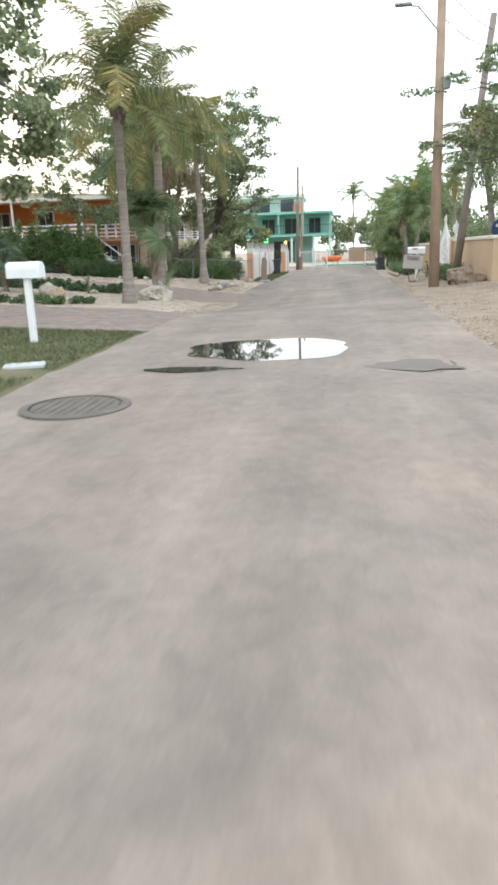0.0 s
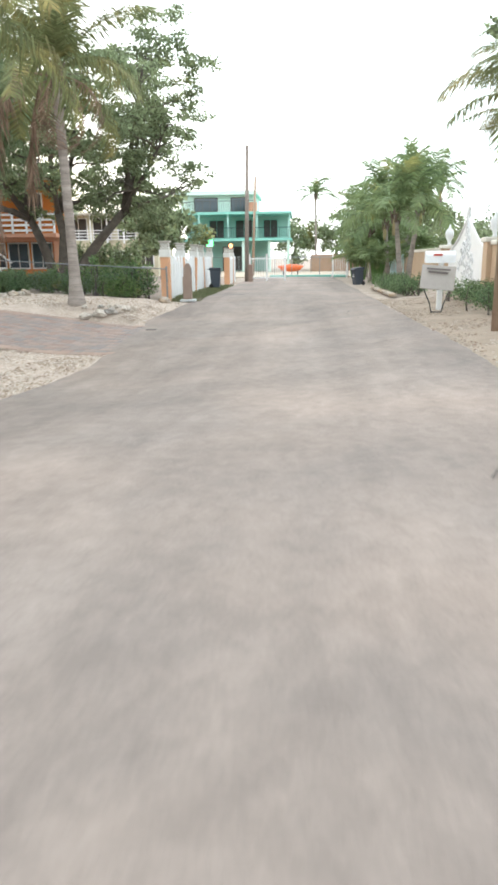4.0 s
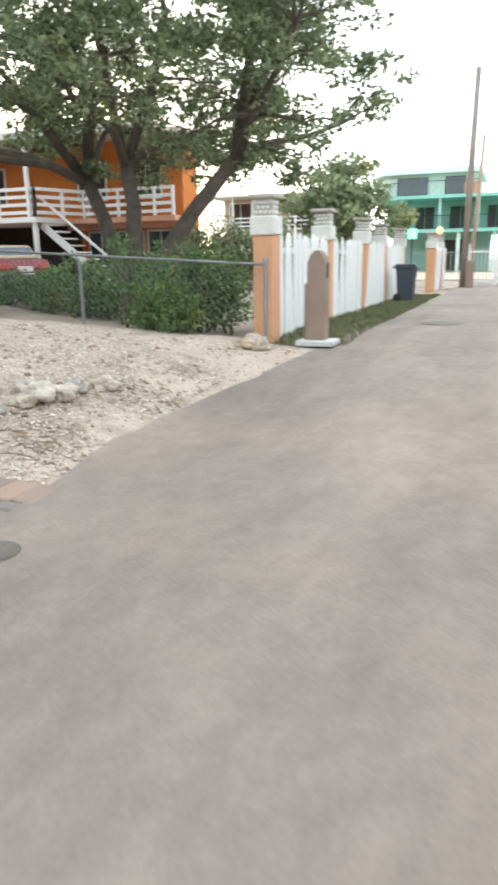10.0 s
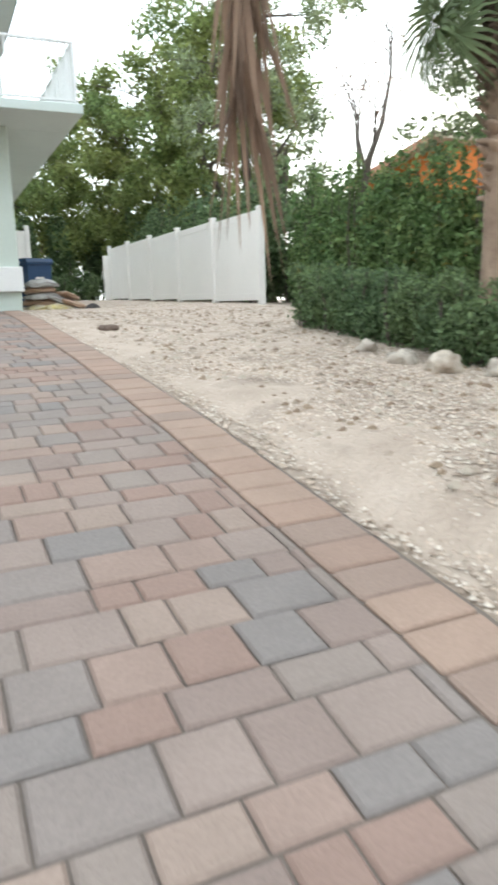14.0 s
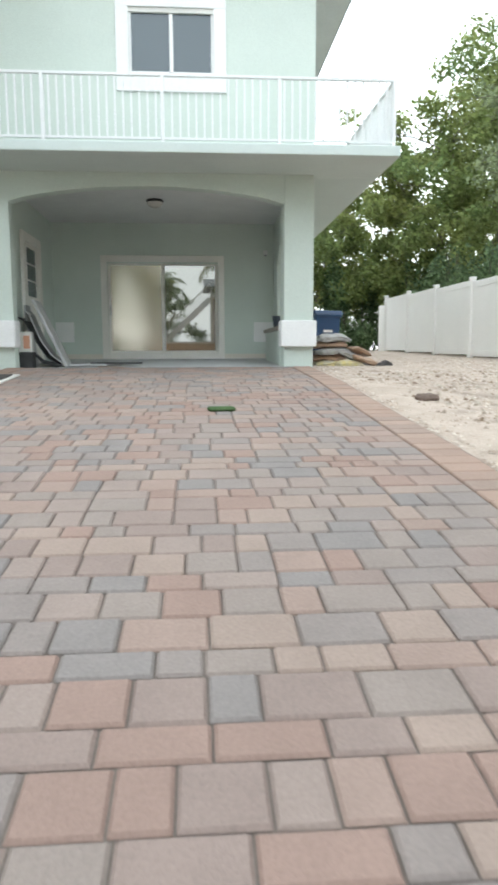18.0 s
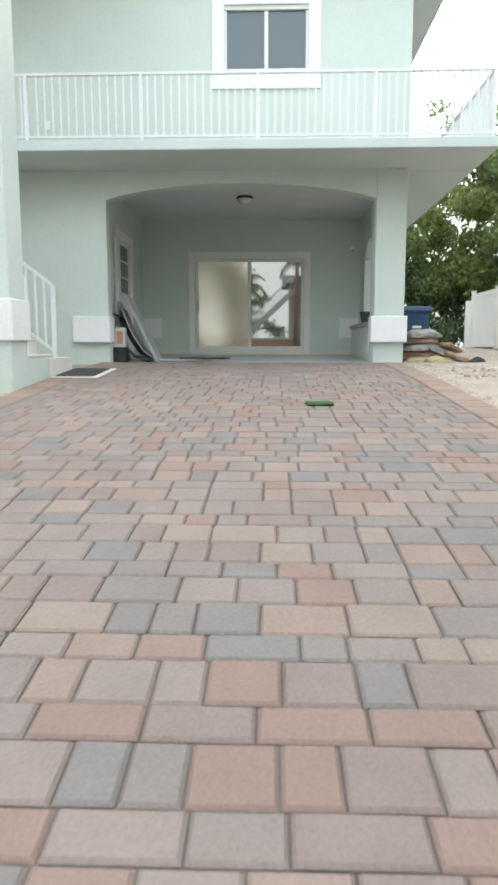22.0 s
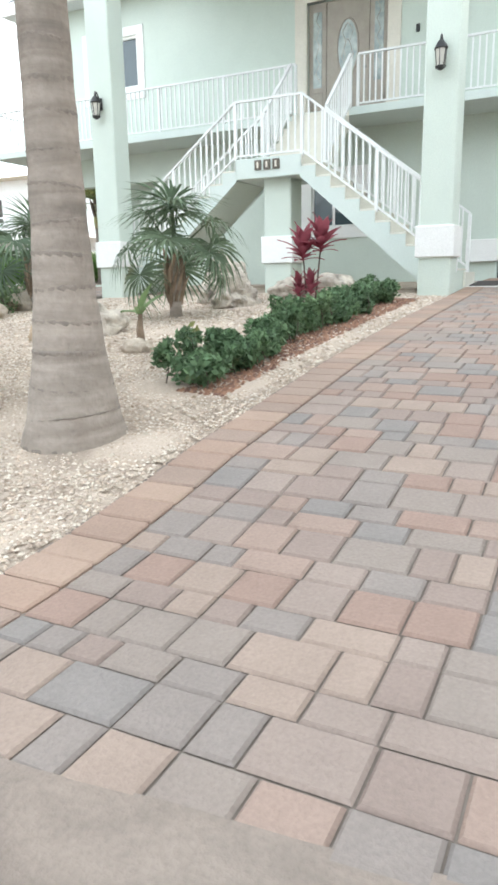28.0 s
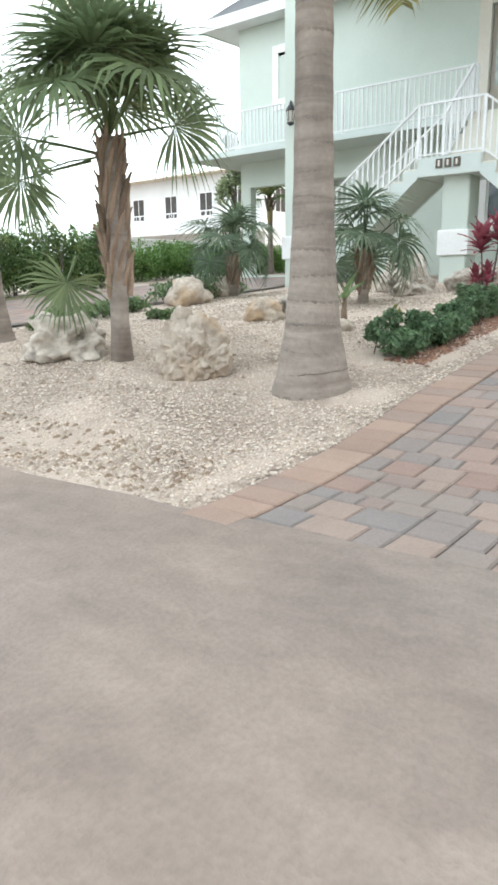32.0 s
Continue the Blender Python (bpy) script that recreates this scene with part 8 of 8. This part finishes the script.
part("bar", b1((0, -0.03, 0.42), (0.55, 0.02, 0.1), 0.004, (0, 14, 0)), "white_paint", rs)
part("post", t1([(0, 0.05, -1.5), (0, 0.05, 0.3)], 0.03, 8), "grey_metal", rs)
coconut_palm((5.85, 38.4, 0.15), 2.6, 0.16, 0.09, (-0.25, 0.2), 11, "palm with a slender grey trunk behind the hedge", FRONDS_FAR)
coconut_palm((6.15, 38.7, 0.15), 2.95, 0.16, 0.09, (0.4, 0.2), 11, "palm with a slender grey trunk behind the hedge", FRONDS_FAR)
coconut_palm((8.5, 29.0, 0.2), 4.4, 0.13, 0.08, (-0.5, 0.6), 22, "palm leaning over the wall by the road", FRONDS, scale=(1.05, 1.3))
coconut_palm((9.1, 31.6, 0.2), 4.5, 0.14, 0.085, (-0.5, 0.3), 14, "palm with arching fronds behind the gate", FRONDS)
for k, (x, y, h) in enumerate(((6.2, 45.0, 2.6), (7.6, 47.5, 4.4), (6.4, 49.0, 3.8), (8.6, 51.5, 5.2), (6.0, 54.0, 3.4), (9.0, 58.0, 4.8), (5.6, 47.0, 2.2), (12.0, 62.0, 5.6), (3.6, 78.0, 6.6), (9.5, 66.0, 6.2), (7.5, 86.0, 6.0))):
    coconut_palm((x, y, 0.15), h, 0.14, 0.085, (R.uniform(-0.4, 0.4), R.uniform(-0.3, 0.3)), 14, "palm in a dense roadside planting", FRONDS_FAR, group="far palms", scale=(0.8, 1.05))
limb_tree("tree", (7.6, 22.6, 0.2), 2.6, 0.1, [(-3.0, -0.8, 5.6, 0.75, 0.4, 0.14), (-2.6, -0.6, 4.1, 0.6, 0.4, 0.18), (-2.0, -0.5, 6.0, 0.6, 0.5, 0.2), (-1.6, -0.4, 3.6, 0.5, 0.5, 0.35), (-1.1, -0.2, 5.2, 0.6, 0.6, 0.5), (-0.8, -0.2, 6.6, 0.6, 0.6, 0.4), (-0.6, 0.2, 4.0, 0.6, 0.6, 0.5), (0.5, -0.3, 3.2, 0.8, 0.8, 0.6), (0.6, 0.4, 5.0, 0.8, 0.8, 0.7), (-0.3, 0.2, 2.4, 0.6, 0.6, 0.4), (-1.3, -0.3, 4.4, 0.6, 0.5, 0.5), (-0.4, -0.6, 5.9, 0.6, 0.5, 0.5), (0.2, -0.4, 4.5, 0.7, 0.6, 0.6), (-0.9, -0.3, 3.0, 0.6, 0.5, 0.5)], 7600, 0.11, "tree_leaf", "open-crowned tree with thin leafy branches reaching past the poles", 41)
limb_tree("tree", H(-6.45, 8.8), 2.4, 0.2, [(3.95, 0.8, 2.95, 0.55, 0.6, 0.5), (3.9, 0.7, 3.7, 0.7, 0.8, 0.6), (3.4, 0.9, 4.4, 0.8, 0.8, 0.5), (2.8, 0.6, 3.4, 1.0, 1.0, 0.8), (2.6, 0.6, 4.3, 1.2, 1.2, 0.9), (3.2, 0.4, 5.3, 0.8, 0.8, 0.5), (0.8, 0.2, 5.2, 1.5, 1.4, 1.1), (-1.4, 0, 4.6, 1.5, 1.4, 1.1), (0.5, 1.0, 3.8, 1.3, 1.2, 1.0), (3.6, 1.2, 4.9, 0.7, 0.7, 0.4), (3.4, 0.5, 2.5, 0.8, 0.8, 0.5), (2.2, 0.6, 2.6, 1.0, 1.0, 0.6), (4.1, 0.4, 3.3, 0.5, 0.6, 0.5)], 30000, 0.11, "tree_leaf", "dark leafy tree over the neighbour's lawn", 42, trunks=1)
for k, (x, y, s) in enumerate(((5.5, 43.5, 0.6), (5.9, 46.5, 0.8), (6.4, 48.0, 0.95), (5.4, 50.0, 0.9), (6.6, 52.0, 1.15), (5.3, 54.0, 0.85), (7.6, 44.0, 0.9), (6.2, 57.0, 1.1))):
    areca((x, y, 0.08), 18, "bushy clumping palm crowding the road edge", (s * 0.85, s * 1.1))
hedge_row(11.6, 12.0, 31.0, 60.0, 3.2, 12, 0.2, "tree_leaf", "tall dense green hedge behind the garden wall", 440, 2000, "tall hedges")
for k, (x, y, r, h) in enumerate(((8.0, 62.0, 3.0, 5.0), (11.0, 70.0, 4.0, 6.5), (6.0, 92.0, 4.5, 6.2), (13.0, 84.0, 5.0, 7.0), (1.5, 92.0, 4.5, 6.0), (-13.0, 66.0, 3.5, 4.2), (-17.0, 74.0, 4.5, 5.2), (-22.0, 60.0, 4.0, 5.0), (-6.4, 54.5, 2.9, 5.2), (-28.0, 52.0, 4.5, 5.0))):
    limb_tree("tree", (x, y, 0), h * 0.4, 0.22, [(0, 0, h * 0.75, r * 0.7, r * 0.7, h * 0.3), (r * 0.5, 0, h * 0.55, r * 0.5, r * 0.5, h * 0.3), (-r * 0.5, 0.2, h * 0.6, r * 0.5, r * 0.5, h * 0.3), (0, -r * 0.5, h * 0.45, r * 0.5, r * 0.5, h * 0.3)], 4200, 0.3, "tree_leaf", "leafy tree in the distance", 60 + k)

# ---- south-west, beyond the second drive ----
hedge_row(-12.5, -24.0, 8.6, 6.5, 1.15, 8, 0.09, "bright_leaf", "bright green shrub beyond the second drive", 460, 3600, "green shrubs")
hedge_row(-5.5, -11.5, 9.9, 9.2, 1.55, 6, 0.085, "hedge_leaf", "dense green shrub beside the second drive", 480, 5200, "green shrubs")
lw = thing("low_wall", (-21.0, 5.2, 0.6), "long low white garden wall", "wall")
part("panel", b1((0, 0, 0.75), (14, 0.2, 1.5), 0.01), "white_wall", lw)
part("coping", b1((0, 0, 1.53), (14.1, 0.3, 0.08), 0.01), "white_wall", lw)
nh = thing("white_house", (-38.0, -5.0, 0.6), "pale neighbouring house with outside stairs and railings", "house")
part("wall", span((-6, -8, 0), (6, 4, 6.2)), "white_wall", nh)
part("roof", prism([(-7, 6.2), (7, 6.2), (0, 7.6)], "y", -9, 5), "roof_tan", nh)
for x in (-4, -1, 2, 4.5):
    simple_window(nh, (x, 4.0, 3.9), 1.0, 1.3, "y+", pane_mat="shade_dark")
    simple_window(nh, (6.0, x - 2.5, 3.9), 1.0, 1.3, "x+", pane_mat="shade_dark")
part("deck", span((6.0, -6, 2.7), (8.5, 4.5, 2.9)), "white_wall", nh)
for k in range(30):
    part("baluster", bar((8.4, -6 + 0.36 * k, 2.9), (8.4, -6 + 0.36 * k, 3.9), 0.03), "white_metal", nh)
part("handrail", bar((8.4, -6, 3.9), (8.4, 4.5, 3.9), 0.06), "white_metal", nh)
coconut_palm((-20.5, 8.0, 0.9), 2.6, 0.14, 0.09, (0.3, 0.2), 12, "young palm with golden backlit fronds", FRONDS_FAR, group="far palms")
limb_tree("tree", (-17.2, 9.0, 0.85), 1.6, 0.1, [(0, 0, 2.6, 0.6, 0.6, 0.9), (0.1, 0.1, 1.6, 0.5, 0.5, 0.6), (0, 0, 3.6, 0.5, 0.5, 0.7)], 3200, 0.11, "tree_leaf", "narrow dark tree beside the house corner", 75)

# ---- across the street: the house that the porch door mirrors ----
ah = thing("grey_house", (13.5, 20.0, 0.25), "pale grey raised house with an outside stair across the street", "house")
part("wall", span((0, 6, 0), (5, 12, 5.2)), "white_wall", ah)
part("roof", prism([(-0.6, 5.2), (5.6, 5.2), (2.5, 6.0)], "y", 5.5, 12.5), "roof_grey", ah)
part("deck", span((-1.6, 5.9, 4.3), (0, 9.0, 4.5), 0.01), "trim_cream", ah)
for y in (6.0, 8.9):
    part("deck_post", span((-1.55, y - 0.08, 0), (-1.4, y + 0.08, 4.3)), "trim_cream", ah)
part("stringer", bar((-1.5, 1.3, 0.05), (-1.5, 5.9, 4.3), 0.06, 0.34), "white_paint", ah)
part("stringer", bar((-0.4, 1.3, 0.05), (-0.4, 5.9, 4.3), 0.06, 0.34), "white_paint", ah)
for k in range(24):
    f = (k + 0.5) / 24
    part("tread", span((-1.5, 1.25 + 4.6 * f, 0.12 + 4.25 * f), (-0.4, 1.5 + 4.6 * f, 0.16 + 4.25 * f)), "stair_tread", ah)
    part("baluster", bar((-1.5, 1.3 + 4.6 * f, 0.1 + 4.25 * f), (-1.5, 1.3 + 4.6 * f, 1.05 + 4.25 * f), 0.035), "white_paint", ah)
part("handrail", bar((-1.5, 1.3, 1.0), (-1.5, 5.9, 5.3), 0.07), "white_paint", ah)
part("handrail", bar((-1.55, 5.9, 5.4), (-1.55, 9.0, 5.4), 0.07), "white_paint", ah)
for k in range(20):
    part("baluster", bar((-1.55, 5.95 + 0.155 * k, 4.5), (-1.55, 5.95 + 0.155 * k, 5.4), 0.03), "white_paint", ah)
for y, z in ((7.4, 3.4), (9.8, 3.4), (7.6, 1.0), (10.0, 1.0)):
    simple_window(ah, (0, y, z), 1.0, 1.2, "x-", pane_mat="shade_dark")
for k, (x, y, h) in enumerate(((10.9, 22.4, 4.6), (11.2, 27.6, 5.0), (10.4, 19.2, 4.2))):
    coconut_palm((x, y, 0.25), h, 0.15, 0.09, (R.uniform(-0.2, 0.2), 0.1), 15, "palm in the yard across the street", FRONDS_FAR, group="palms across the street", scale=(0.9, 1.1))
limb_tree("tree", (17.5, 22.5, 0.3), 1.6, 0.16, crown_clumps(9, 2.4, 2.4, 1.6, 5.2, 1.2, 91), 5000, 0.18, "tree_leaf", "leafy tree behind the outside stair across the street", 92)
hedge_row(9.6, 9.8, 17.5, 29.5, 1.9, 7, 0.1, "shrub_leaf", "green shrub in the yard across the street", 500, 1500, "shrubs across the street")

# ---- pavers, last: each its own piece where the camera passes ----
def paver_mesh(w, l, name="paver"):
    bm = bmesh.new()
    box(bm, (0, 0, -0.02), (w - 0.007, l - 0.007, 0.05), 0.009)
    me = bpy.data.meshes.new(name)
    bm.to_mesh(me)
    bm.free()
    return me


def lay(x0, x1, y0, y1, seed):
    """Courses of three paver lengths across the drive: rows run along y, courses step along x."""
    g = random.Random(seed)
    out = []
    x = x0
    while x < x1 - 0.05:
        w = g.choice((0.15, 0.22, 0.22, 0.22))
        w = min(w, x1 - x)
        y = y0
        while y < y1 - 0.03:
            l = min(g.choice((0.15, 0.22, 0.30, 0.22)), y1 - y)
            out.append((x + w / 2, y + l / 2, round(w, 3), round(l, 3)))
            y += l
        x += w
    return out


drive = bpy.data.objects["drive_base"]
P_ALL = lay(-15.15, -1.3, DY0 + 0.32, DY1 - 0.32, 5)
near = [p for p in P_ALL if -7.4 < p[0] < -5.55]
near = near[:300]
rest = [p for p in P_ALL if p not in set(near)]
MESHES = {}
for (x, y, w, l) in near:
    k = (w, l)
    if k not in MESHES:
        MESHES[k] = paver_mesh(w, l)
        MESHES[k].materials.append(M["paver"])
    o = new("paver", MESHES[k])
    o.parent = drive
    sl = (height(x - 0.1, y) - height(x + 0.1, y)) / 0.2
    o.matrix_basis = Matrix.Translation((x, y, height(x, y) + 0.012 + R.uniform(-0.002, 0.003))) @ Euler((R.uniform(-0.008, 0.008), math.atan(sl) + R.uniform(-0.008, 0.008), 0)).to_matrix().to_4x4()


def joined_pavers(name, items, material, parent, lab):
    vs, fs = [], []
    for (x, y, w, l) in items:
        i = len(vs)
        a, b = w / 2 - 0.0035, l / 2 - 0.0035
        dz = R.uniform(-0.002, 0.003)
        for ins, zz in ((0.0, -0.006), (0.010, 0.005)):
            for sx, sy in ((-1, -1), (1, -1), (1, 1), (-1, 1)):
                px, py = x + sx * (a - ins), y + sy * (b - ins)
                vs.append((px, py, height(px, py) + 0.012 + zz + dz))
        fs += [(i + 4, i + 5, i + 6, i + 7)] + [(i + q, i + (q + 1) % 4, i + 4 + (q + 1) % 4, i + 4 + q) for q in range(4)]
    o = raw(name, vs, fs, material, parent, lab)
    o["kind"] = "stuff"


joined_pavers("pavers", rest, "paver_far", drive, "blended grey and terracotta concrete pavers")
edge_items = []
for y0 in (DY0, DY1 - 0.32):
    x = -15.1
    while x < -1.3:
        edge_items.append((x + 0.1, y0 + 0.16, 0.2, 0.31))
        x += 0.2
emesh = paver_mesh(0.2, 0.31)
emesh.materials.append(M["paver_edge"])
for (x, y, w, l) in edge_items:
    o = new("edge_paver", emesh)
    o.parent = drive
    sl = (height(x - 0.1, y) - height(x + 0.1, y)) / 0.2
    o.matrix_basis = Matrix.Translation((x, y, height(x, y) + 0.016 + R.uniform(-0.002, 0.003))) @ Euler((0, math.atan(sl), 0)).to_matrix().to_4x4()
joined_pavers("pavers", lay(-14.3, -1.15, 10.7, 15.1, 6), "paver_far", bpy.data.objects["second_drive"], "weathered grey concrete pavers")
